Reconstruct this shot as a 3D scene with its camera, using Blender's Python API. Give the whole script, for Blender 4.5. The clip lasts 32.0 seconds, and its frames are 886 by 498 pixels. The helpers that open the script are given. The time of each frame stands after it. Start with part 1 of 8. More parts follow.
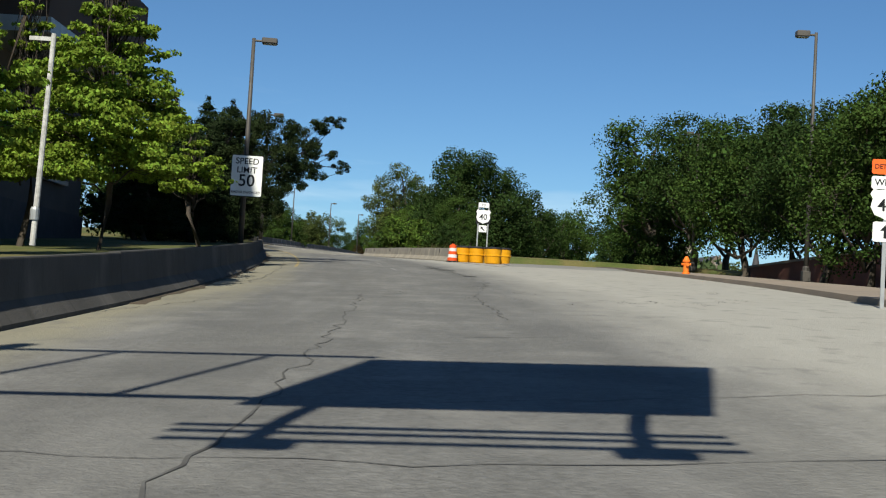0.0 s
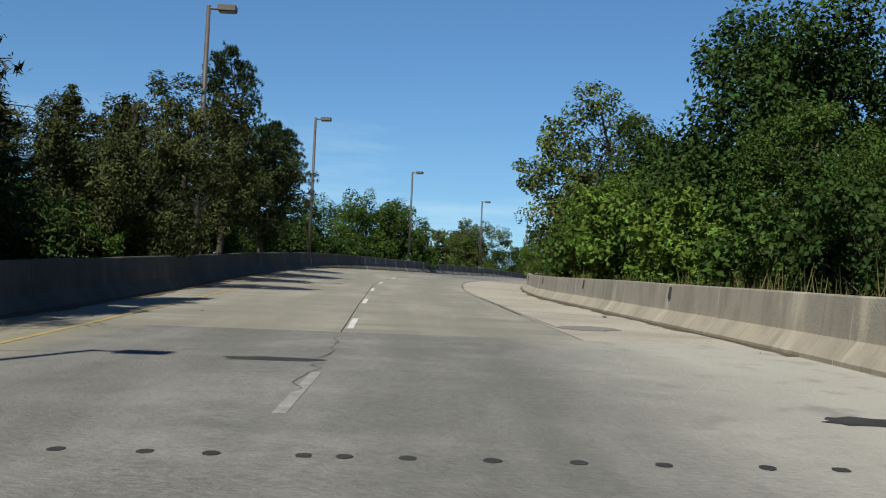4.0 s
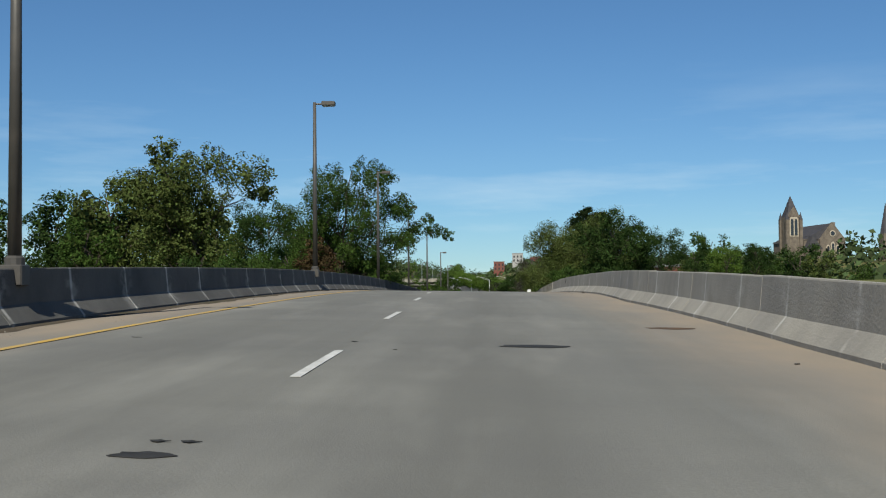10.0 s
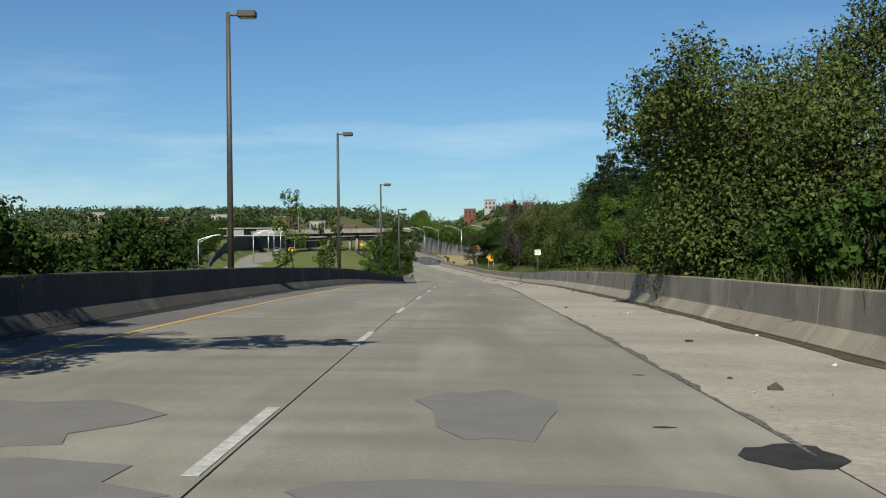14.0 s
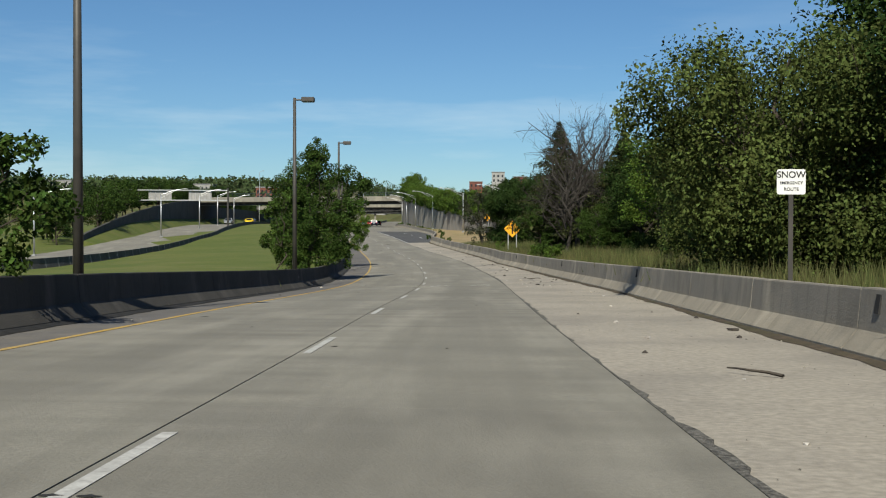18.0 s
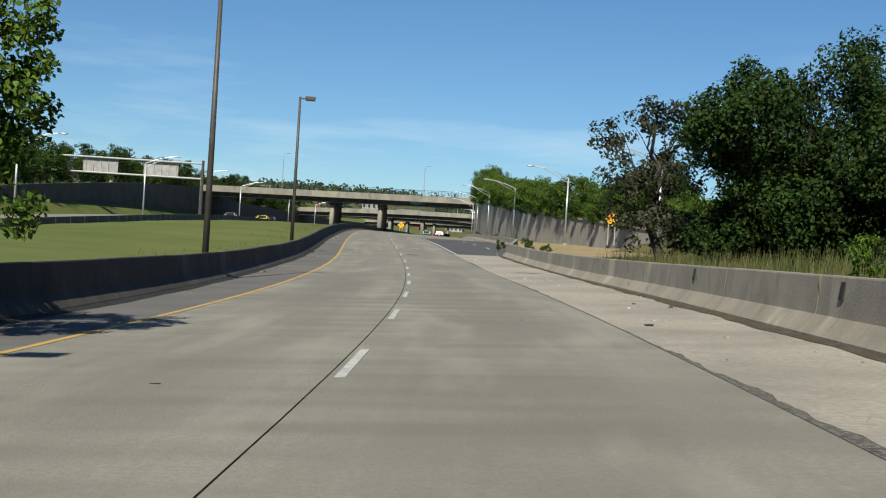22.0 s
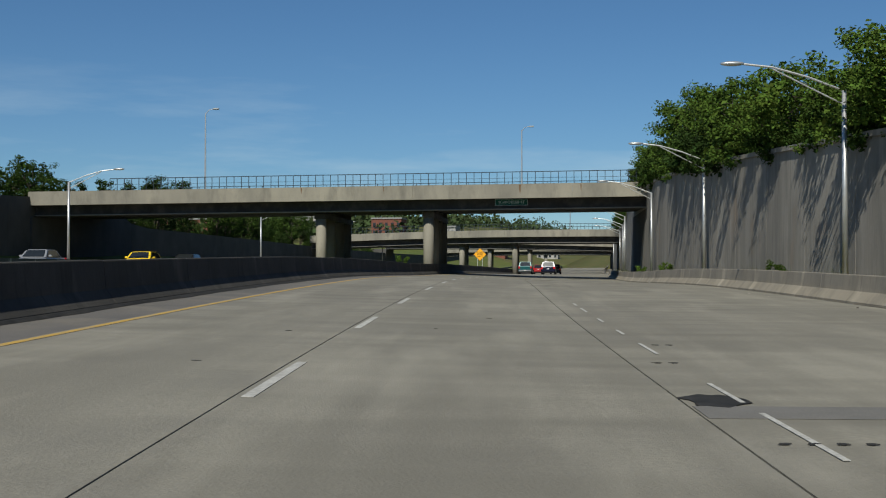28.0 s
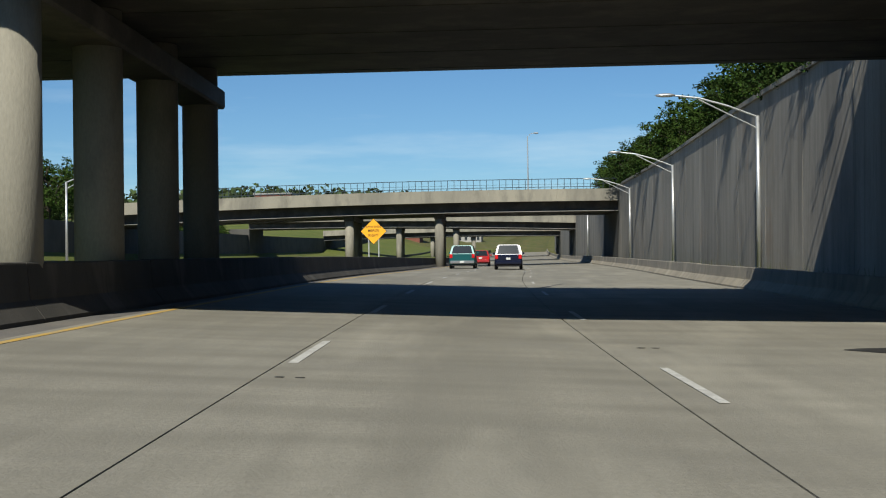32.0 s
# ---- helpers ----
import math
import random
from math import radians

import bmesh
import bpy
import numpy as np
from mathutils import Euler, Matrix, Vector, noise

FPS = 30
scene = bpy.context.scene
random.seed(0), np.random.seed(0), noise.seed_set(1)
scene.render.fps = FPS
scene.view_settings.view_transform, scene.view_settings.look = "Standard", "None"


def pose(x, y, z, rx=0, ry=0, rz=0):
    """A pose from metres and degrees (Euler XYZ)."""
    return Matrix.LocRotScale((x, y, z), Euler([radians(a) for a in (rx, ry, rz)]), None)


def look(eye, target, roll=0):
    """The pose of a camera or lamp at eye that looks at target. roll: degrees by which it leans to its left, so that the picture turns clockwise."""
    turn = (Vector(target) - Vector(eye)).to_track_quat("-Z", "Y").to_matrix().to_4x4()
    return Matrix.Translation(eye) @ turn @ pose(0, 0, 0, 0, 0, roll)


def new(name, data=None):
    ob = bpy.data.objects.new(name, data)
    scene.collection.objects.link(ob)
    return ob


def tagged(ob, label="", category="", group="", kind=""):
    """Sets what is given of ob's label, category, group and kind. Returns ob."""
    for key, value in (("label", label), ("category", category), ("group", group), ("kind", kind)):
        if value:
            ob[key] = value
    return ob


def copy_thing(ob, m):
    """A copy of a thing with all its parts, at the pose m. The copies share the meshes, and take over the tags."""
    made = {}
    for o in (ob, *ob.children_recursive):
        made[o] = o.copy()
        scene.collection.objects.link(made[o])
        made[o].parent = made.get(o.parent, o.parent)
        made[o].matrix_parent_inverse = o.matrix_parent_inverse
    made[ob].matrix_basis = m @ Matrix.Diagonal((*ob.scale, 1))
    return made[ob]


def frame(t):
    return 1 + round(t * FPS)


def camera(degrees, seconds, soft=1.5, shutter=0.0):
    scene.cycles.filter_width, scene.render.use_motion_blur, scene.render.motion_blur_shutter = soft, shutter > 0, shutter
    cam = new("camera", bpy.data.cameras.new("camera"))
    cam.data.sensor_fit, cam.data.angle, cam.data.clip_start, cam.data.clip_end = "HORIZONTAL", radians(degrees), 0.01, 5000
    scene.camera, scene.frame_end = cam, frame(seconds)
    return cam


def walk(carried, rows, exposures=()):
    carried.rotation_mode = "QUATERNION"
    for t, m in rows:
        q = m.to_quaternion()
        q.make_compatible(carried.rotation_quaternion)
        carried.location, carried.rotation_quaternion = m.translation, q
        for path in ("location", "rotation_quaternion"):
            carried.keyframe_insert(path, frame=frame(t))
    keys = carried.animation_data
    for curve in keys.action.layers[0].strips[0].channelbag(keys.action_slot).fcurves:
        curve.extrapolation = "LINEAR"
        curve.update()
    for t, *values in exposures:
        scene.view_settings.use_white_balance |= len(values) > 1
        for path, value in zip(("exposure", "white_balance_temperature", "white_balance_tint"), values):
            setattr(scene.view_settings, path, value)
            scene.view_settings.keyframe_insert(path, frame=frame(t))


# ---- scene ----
cam = camera(39.55, 32.0, soft=1.15)
PATH = [
    (0, pose(0.000, -0.000, 0.000, 92.760, -3.344, 0.000)),
    (0.5, pose(0.107, 8.557, 0.466, 93.065, -3.797, 0.829)),
    (1, pose(0.053, 17.118, 0.931, 93.395, -3.169, 1.995)),
    (1.5, pose(-0.164, 25.690, 1.394, 93.166, -2.465, 3.294)),
    (2, pose(-0.536, 34.268, 1.847, 92.928, -2.627, 4.539)),
    (2.5, pose(-1.065, 42.712, 2.280, 92.887, -2.783, 5.069)),
    (3, pose(-1.732, 51.120, 2.711, 92.915, -3.027, 5.959)),
    (3.5, pose(-2.539, 59.512, 3.158, 93.052, -3.405, 7.117)),
    (4, pose(-3.545, 67.956, 3.591, 93.091, -2.644, 8.394)),
    (4.5, pose(-4.763, 76.442, 4.002, 92.985, -1.879, 9.803)),
    (5, pose(-6.171, 84.983, 4.393, 92.790, -1.444, 10.938)),
    (5.5, pose(-7.711, 93.582, 4.771, 92.642, -1.114, 11.506)),
    (6, pose(-9.291, 102.252, 5.148, 92.617, -0.665, 11.355)),
    (6.5, pose(-10.800, 111.007, 5.536, 92.823, 0.129, 10.427)),
    (7, pose(-12.114, 119.863, 5.938, 92.820, 1.407, 8.606)),
    (7.5, pose(-13.108, 128.807, 6.345, 92.801, 2.035, 6.171)),
    (8, pose(-13.706, 137.900, 6.758, 92.685, 2.063, 3.421)),
    (8.5, pose(-13.884, 147.108, 7.154, 92.440, 2.295, 1.373)),
    (9, pose(-13.716, 156.376, 7.499, 92.726, 2.287, -0.193)),
    (9.5, pose(-13.319, 165.737, 7.815, 92.576, 1.193, -1.311)),
    (10, pose(-12.817, 175.256, 8.156, 92.310, 0.443, -1.811)),
    (10.5, pose(-12.296, 184.938, 8.522, 91.902, 0.271, -2.144)),
    (11, pose(-11.792, 194.776, 8.894, 91.403, 0.120, -2.261)),
    (11.5, pose(-11.314, 204.734, 9.212, 91.358, -0.139, -2.364)),
    (12, pose(-10.829, 214.749, 9.423, 90.872, -0.145, -2.530)),
    (12.5, pose(-10.232, 224.828, 9.537, 90.673, -0.438, -2.849)),
    (13, pose(-9.539, 234.888, 9.629, 90.568, -0.277, -2.922)),
    (13.5, pose(-8.784, 244.917, 9.716, 90.172, 0.360, -3.109)),
    (14, pose(-8.016, 254.912, 9.744, 89.897, 0.635, -3.254)),
    (14.5, pose(-7.224, 264.887, 9.673, 89.696, 0.652, -3.378)),
    (15, pose(-6.408, 274.862, 9.532, 89.799, 0.511, -3.495)),
    (15.5, pose(-5.558, 284.851, 9.370, 90.133, 0.317, -3.582)),
    (16, pose(-4.689, 294.874, 9.216, 89.784, 0.171, -3.628)),
    (16.5, pose(-3.905, 304.884, 9.053, 89.537, 0.633, -3.648)),
    (17, pose(-3.075, 314.902, 8.878, 89.322, 0.569, -3.542)),
    (17.5, pose(-2.317, 324.927, 8.680, 89.217, 0.167, -3.311)),
    (18, pose(-1.593, 335.053, 8.433, 88.905, -0.101, -2.995)),
    (18.5, pose(-0.879, 345.244, 8.207, 88.724, -0.418, -2.657)),
    (19, pose(-0.246, 355.518, 7.928, 88.761, -1.109, -2.290)),
    (19.5, pose(0.395, 365.893, 7.575, 88.503, -1.864, -1.934)),
    (20, pose(0.964, 376.356, 7.268, 88.716, -2.425, -1.684)),
    (20.5, pose(1.515, 386.871, 7.012, 89.002, -2.887, -1.334)),
    (21, pose(1.980, 397.423, 6.820, 89.276, -3.238, -0.663)),
    (21.5, pose(2.249, 407.998, 6.686, 89.536, -3.244, 0.125)),
    (22, pose(2.468, 418.594, 6.614, 89.862, -3.542, 0.835)),
    (22.5, pose(2.509, 429.214, 6.568, 90.082, -3.807, 1.729)),
    (23, pose(2.403, 439.873, 6.511, 90.343, -3.986, 2.478)),
    (23.5, pose(2.235, 450.601, 6.495, 90.604, -3.823, 3.083)),
    (24, pose(1.895, 461.408, 6.549, 90.873, -3.723, 3.660)),
    (24.5, pose(1.436, 472.274, 6.677, 91.303, -2.919, 4.501)),
    (25, pose(0.855, 483.160, 6.883, 91.638, -2.399, 5.168)),
    (25.5, pose(0.153, 494.046, 7.176, 91.799, -1.932, 5.486)),
    (26, pose(-0.627, 504.894, 7.491, 91.813, -1.569, 5.534)),
    (26.5, pose(-1.441, 515.711, 7.791, 91.671, -1.255, 5.435)),
    (27, pose(-2.226, 526.503, 8.057, 91.425, -0.932, 5.230)),
    (27.5, pose(-2.925, 537.273, 8.285, 91.174, -0.541, 4.988)),
    (28, pose(-3.508, 548.024, 8.483, 91.131, -0.023, 4.707)),
    (28.5, pose(-4.055, 558.748, 8.683, 91.143, 0.271, 4.327)),
    (29, pose(-4.557, 569.426, 8.865, 91.081, 0.273, 3.905)),
    (29.5, pose(-4.987, 580.028, 9.006, 90.954, 0.417, 3.522)),
    (30, pose(-5.379, 590.576, 9.149, 90.738, 0.461, 3.043)),
    (30.5, pose(-5.730, 601.064, 9.206, 90.557, 0.410, 2.572)),
    (31, pose(-6.030, 611.470, 9.228, 90.499, 0.580, 2.166)),
    (31.5, pose(-6.318, 621.812, 9.297, 90.575, 1.199, 1.619)),
    (32, pose(-6.602, 632.071, 9.260, 90.383, 0.692, 0.692)),
]
EXPOSURES = [(0, 0.58, 6600, 5), (1, 0.63, 6600, 5), (2, 0.53, 6650, 5), (3, 0.59, 6650, 5), (4, 0.62, 6600, 5), (7, 0.63, 6450, 5), (8, 0.41, 6500, 5), (10, 0.39, 6500, 5), (12, 0.49, 6650, 5), (16, 0.38, 6650, 5), (19, 0.37, 6700, 5), (20, 0.39, 6950, 5), (21, 0.3, 6750, 5), (22, 0.53, 6700, 5), (23, 0.39, 6600, 5), (24, 0.22, 6500, 5), (28, 0.05, 6500, 5), (30, 0.08, 6450, 5), (31, 0.07, 6500, 5), (32, 0.41, 6550, 5)]
walk(cam, PATH, EXPOSURES)

# ---- light ----
SUN_EL, SUN_BEARING = 43.0, 168.0          # degrees; bearing counted from +y to the left
world = bpy.data.worlds.new("world")
scene.world = world
world.use_nodes = True
wn = world.node_tree.nodes
sky = wn.new("ShaderNodeTexSky")
sky.sky_type, sky.sun_disc = "NISHITA", False
sky.sun_elevation = radians(SUN_EL)
sky.sun_rotation = radians(-SUN_BEARING)
sky.altitude, sky.air_density, sky.dust_density, sky.ozone_density = 300, 0.9, 0.05, 6.0
wn["Background"].inputs[1].default_value = 0.061
wl = world.node_tree.links
tone = wn.new("ShaderNodeMix")
tone.data_type, tone.blend_type = "RGBA", "MULTIPLY"
tone.inputs[0].default_value = 1.0
tone.inputs[7].default_value = (0.78, 0.97, 1.08, 1.0)           # deep clear blue
# thin streaks of cirrus low over the horizon
geo_w = wn.new("ShaderNodeTexCoord")
cmap = wn.new("ShaderNodeMapping")
cmap.inputs["Scale"].default_value = (1.0, 1.0, 7.0)
wl.new(geo_w.outputs["Generated"], cmap.inputs["Vector"])
cn = wn.new("ShaderNodeTexNoise")
cn.inputs["Scale"].default_value, cn.inputs["Detail"].default_value, cn.inputs["Roughness"].default_value = 2.6, 6.0, 0.6
wl.new(cmap.outputs[0], cn.inputs["Vector"])
cr = wn.new("ShaderNodeMapRange")
cr.inputs["From Min"].default_value, cr.inputs["From Max"].default_value, cr.inputs["To Max"].default_value = 0.5, 0.78, 0.6
wl.new(cn.outputs["Fac"], cr.inputs["Value"])
sepw = wn.new("ShaderNodeSeparateXYZ")
wl.new(geo_w.outputs["Generated"], sepw.inputs[0])
tr = wn.new("ShaderNodeMapRange")
tr.inputs["From Min"].default_value, tr.inputs["From Max"].default_value, tr.inputs["To Min"].default_value = 0.0, 0.2, 0.8
wl.new(sepw.outputs["Z"], tr.inputs["Value"])
wl.new(tr.outputs[0], tone.inputs[0])
wl.new(sky.outputs[0], tone.inputs[6])
er = wn.new("ShaderNodeMapRange")
er.inputs["From Min"].default_value, er.inputs["From Max"].default_value, er.inputs["To Min"].default_value, er.inputs["To Max"].default_value = 0.06, 0.19, 1.0, 0.0
wl.new(sepw.outputs["Z"], er.inputs["Value"])
cm = wn.new("ShaderNodeMath")
cm.operation = "MULTIPLY"
wl.new(cr.outputs[0], cm.inputs[0])
wl.new(er.outputs[0], cm.inputs[1])
cloud_mix = wn.new("ShaderNodeMix")
cloud_mix.data_type = "RGBA"
cloud_mix.inputs[7].default_value = (9.5, 11.0, 12.0, 1.0)
wl.new(cm.outputs[0], cloud_mix.inputs[0])
wl.new(tone.outputs[2], cloud_mix.inputs[6])
wl.new(cloud_mix.outputs[2], wn["Background"].inputs[0])
sun = new("sun", bpy.data.lights.new("sun", "SUN"))
sun.data.energy, sun.data.angle, sun.data.color = 5.0, radians(0.53), (1.0, 0.945, 0.85)
_to = Vector((-math.sin(radians(SUN_BEARING)) * math.cos(radians(SUN_EL)), math.cos(radians(SUN_BEARING)) * math.cos(radians(SUN_EL)), math.sin(radians(SUN_EL))))
sun.matrix_world = look(_to * 300, (0, 0, 0))


# ---- materials ----
def mat(name, color, rough=0.8, metal=0.0, color2=None, scale=3.0, fine=0.0, fine_scale=60.0, bump=0.0, bump_scale=40.0, island=0.0,
        stain=None, stain_scale=0.4, stain_amount=0.5, spec=0.22, stretch=None, emission=0.0, obj_random=0.0, trans=0.0, lane=None):
    """A node material: two colours mixed by broad noise, fine grain, stains, bump, and a shade that varies by piece."""
    m = bpy.data.materials.new(name)
    m.use_nodes = True
    nt = m.node_tree
    b = nt.nodes["Principled BSDF"]
    L = nt.links.new
    b.inputs["Roughness"].default_value, b.inputs["Metallic"].default_value = rough, metal
    b.inputs["Specular IOR Level"].default_value = spec
    geo = nt.nodes.new("ShaderNodeNewGeometry")
    vec = geo.outputs["Position"]
    if stretch:
        mp = nt.nodes.new("ShaderNodeMapping")
        mp.inputs["Scale"].default_value = stretch
        L(vec, mp.inputs["Vector"])
        vec = mp.outputs["Vector"]

    def noise_node(sc, detail=4.0, rgh=0.55):
        n = nt.nodes.new("ShaderNodeTexNoise")
        n.inputs["Scale"].default_value, n.inputs["Detail"].default_value, n.inputs["Roughness"].default_value = sc, detail, rgh
        L(vec, n.inputs["Vector"])
        return n.outputs["Fac"]

    def ramp(fac, lo, hi):
        r = nt.nodes.new("ShaderNodeMapRange")
        r.inputs["From Min"].default_value, r.inputs["From Max"].default_value = lo, hi
        L(fac, r.inputs["Value"])
        return r.outputs[0]

    def mix(fac, a, c, mode="MIX", amount=None):
        n = nt.nodes.new("ShaderNodeMix")
        n.data_type, n.blend_type = "RGBA", mode
        for sock, val in ((n.inputs["A"] if False else n.inputs[6], a), (n.inputs[7], c)):
            if isinstance(val, tuple):
                sock.default_value = (*val, 1)
            else:
                L(val, sock)
        if fac is None:
            n.inputs[0].default_value = amount
        else:
            L(fac, n.inputs[0])
        return n.outputs[2]

    def scaled(fac, k):
        n = nt.nodes.new("ShaderNodeMath")
        n.operation = "MULTIPLY"
        n.inputs[1].default_value = k
        L(fac, n.inputs[0])
        return n.outputs[0]

    col = color
    if color2:
        col = mix(ramp(noise_node(scale), 0.35, 0.65), color, color2)
    if fine:
        col = mix(scaled(ramp(noise_node(fine_scale, 3.0), 0.3, 0.7), fine), col, tuple(c * 0.35 for c in color))
    if stain:
        col = mix(scaled(ramp(noise_node(stain_scale, 6.0, 0.65), 0.48, 0.72), stain_amount), col, stain)
    if lane:
        at = nt.nodes.new("ShaderNodeAttribute")
        at.attribute_name = "lane"
        sep = nt.nodes.new("ShaderNodeSeparateXYZ")
        L(at.outputs["Vector"], sep.inputs[0])

        def lane_noise(kx, ky, kz, lo, hi, detail=4.0):
            mp2 = nt.nodes.new("ShaderNodeMapping")
            mp2.inputs["Scale"].default_value = (kx, ky, kz)
            L(at.outputs["Vector"], mp2.inputs["Vector"])
            n = nt.nodes.new("ShaderNodeTexNoise")
            n.inputs["Scale"].default_value, n.inputs["Detail"].default_value, n.inputs["Roughness"].default_value = 1.0, detail, 0.6
            L(mp2.outputs[0], n.inputs["Vector"])
            return ramp(n.outputs["Fac"], lo, hi)

        def math_node(op, a, c):
            n = nt.nodes.new("ShaderNodeMath")
            n.operation = op
            for k, val in enumerate((a, c)):
                if isinstance(val, (int, float)):
                    n.inputs[k].default_value = val
                else:
                    L(val, n.inputs[k])
            return n.outputs[0]
        if lane in ("road", "deck", "street"):
            side = math_node("ABSOLUTE", math_node("SUBTRACT", math_node("ABSOLUTE", sep.outputs[0], 0.0), 1.75), 0.0)
            band = math_node("MULTIPLY", ramp(side, 1.15, 0.25), lane_noise(0.5, 0.03, 0, 0.25, 0.6))
            col = mix(scaled(band, 0.42), col, tuple(c * 0.5 for c in color))                      # oily middle of each lane
            col = mix(scaled(lane_noise(2.2, 0.02, 0, 0.42, 0.7), 0.45), col, tuple(c * 0.6 for c in color))     # tracks along the lane
            bands = math_node("MULTIPLY", lane_noise(0.22, 1.15, 0, 0.42, 0.68, 1.0), lane_noise(0.5, 0.035, 3.0, 0.3, 0.52))
            col = mix(scaled(bands, 0.85 if lane == "road" else 0.25), col, tuple(c * 0.6 for c in color))      # worn bands across the lane
            col = mix(scaled(lane_noise(0.7, 0.12, 0, 0.5, 0.75), 0.5), col, tuple(min(0.5, c * 1.3) for c in color))    # pale scoured areas
        if lane == "street":
            wob = scaled(lane_noise(0.5, 0.12, 0, 0.2, 0.8), 1.4)
            col = mix(scaled(ramp(math_node("ADD", sep.outputs[0], wob), 2.8, 5.2), 0.62), col, (0.36, 0.345, 0.3))
            col = mix(scaled(ramp(math_node("SUBTRACT", sep.outputs[0], wob), -3.6, -4.9), 0.7), col, (0.222, 0.204, 0.141))
            col = mix(scaled(lane_noise(2.0, 1.1, 0, 0.55, 0.68, 8.0), 0.5), col, (0.111, 0.107, 0.102))
        if lane == "deck":
            sandy = ramp(math_node("ADD", sep.outputs[0], scaled(lane_noise(0.6, 0.15, 0, 0.2, 0.8), 1.2)), 4.0, 5.6)
            sandy2 = ramp(math_node("SUBTRACT", sep.outputs[0], scaled(lane_noise(0.6, 0.2, 0, 0.2, 0.8), 0.7)), -3.5, -4.6)
            sand_col = mix(lane_noise(0.8, 0.3, 0, 0.35, 0.65), (0.244, 0.2, 0.152), (0.2, 0.174, 0.144))
            col = mix(scaled(sandy, 0.9), col, sand_col)
            col = mix(scaled(sandy2, 0.9), col, sand_col)
        if lane == "barrier":
            above_foot = math_node("MULTIPLY", ramp(sep.outputs[2], 0.28, 0.42), lane_noise(0, 0.4, 0.6, 0.1, 0.5))
            col = mix(scaled(above_foot, 0.28), col, tuple(sum(color) / 3 * 0.58 for c in color))        # greyer and darker above the foot
            col = mix(scaled(lane_noise(0, 1.6, 0.9, 0.5, 0.72), 0.55), col, tuple(c * 0.45 for c in color))     # grime runs
            col = mix(scaled(lane_noise(0, 0.5, 0.25, 0.56, 0.66), 0.6), col, tuple(min(0.6, c * 1.4) for c in color))   # scraped pale areas
            col = mix(scaled(lane_noise(0, 7.0, 0.7, 0.56, 0.74), 0.5), col, tuple(c * 0.35 for c in color))
        if lane == "parapet":
            fr = math_node("ABSOLUTE", math_node("SUBTRACT", math_node("FRACT", math_node("DIVIDE", sep.outputs[1], 3.05), 0.0), 0.5), 0.0)
            seam = math_node("MULTIPLY", ramp(fr, 0.025, 0.006), lane_noise(0, 0.6, 2.0, 0.35, 0.55))
            splash = math_node("MULTIPLY", ramp(fr, 0.16, 0.0), lane_noise(0, 1.5, 3.0, 0.5, 0.62))
            col = mix(scaled(splash, 0.5), col, (0.385, 0.37, 0.34))
            col = mix(scaled(seam, 0.85), col, (0.459, 0.444, 0.407))                                   # lime at the joints
            col = mix(scaled(lane_noise(0, 1.6, 0.9, 0.5, 0.72), 0.4), col, tuple(c * 0.5 for c in color))
        if lane == "wall":
            col = mix(scaled(lane_noise(0, 0.8, 0.08, 0.45, 0.72), 0.6), col, tuple(c * 0.5 for c in color))
            col = mix(scaled(lane_noise(0, 3.5, 0.12, 0.52, 0.72), 0.55), col, tuple(c * 0.4 for c in color))
            col = mix(scaled(lane_noise(0, 0.35, 0.2, 0.6, 0.7), 0.35), col, (0.266, 0.185, 0.126))
    if island or obj_random:
        hs = nt.nodes.new("ShaderNodeHueSaturation")
        k = island or obj_random
        src = geo.outputs["Random Per Island"]
        if obj_random:
            oi = nt.nodes.new("ShaderNodeObjectInfo")
            src = oi.outputs["Random"]
        r = nt.nodes.new("ShaderNodeMapRange")
        r.inputs["To Min"].default_value, r.inputs["To Max"].default_value = 1 - k, 1 + k
        L(src, r.inputs["Value"])
        L(r.outputs[0], hs.inputs["Value"])
        r2 = nt.nodes.new("ShaderNodeMapRange")
        r2.inputs["To Min"].default_value, r2.inputs["To Max"].default_value = 0.5 - 0.03 * k, 0.5 + 0.03 * k
        L(src, r2.inputs["Value"])
        L(r2.outputs[0], hs.inputs["Hue"])
        if isinstance(col, tuple):
            hs.inputs["Color"].default_value = (*col, 1)
        else:
            L(col, hs.inputs["Color"])
        col = hs.outputs["Color"]
    if isinstance(col, tuple):
        b.inputs["Base Color"].default_value = (*col, 1)
    else:
        L(col, b.inputs["Base Color"])
    if bump:
        bp = nt.nodes.new("ShaderNodeBump")
        bp.inputs["Strength"].default_value, bp.inputs["Distance"].default_value = bump, 0.02
        L(noise_node(bump_scale, 5.0), bp.inputs["Height"])
        L(bp.outputs[0], b.inputs["Normal"])
    if emission:
        b.inputs["Emission Color"].default_value = (*color, 1)
        b.inputs["Emission Strength"].default_value = emission
    if trans:
        tr = nt.nodes.new("ShaderNodeBsdfTranslucent")
        ad = nt.nodes.new("ShaderNodeMixShader")
        ad.inputs[0].default_value = trans
        if isinstance(col, tuple):
            tr.inputs["Color"].default_value = (*col, 1)
        else:
            L(col, tr.inputs["Color"])
        L(b.outputs[0], ad.inputs[1])
        L(tr.outputs[0], ad.inputs[2])
        L(ad.outputs[0], nt.nodes["Material Output"].inputs["Surface"])
    return m


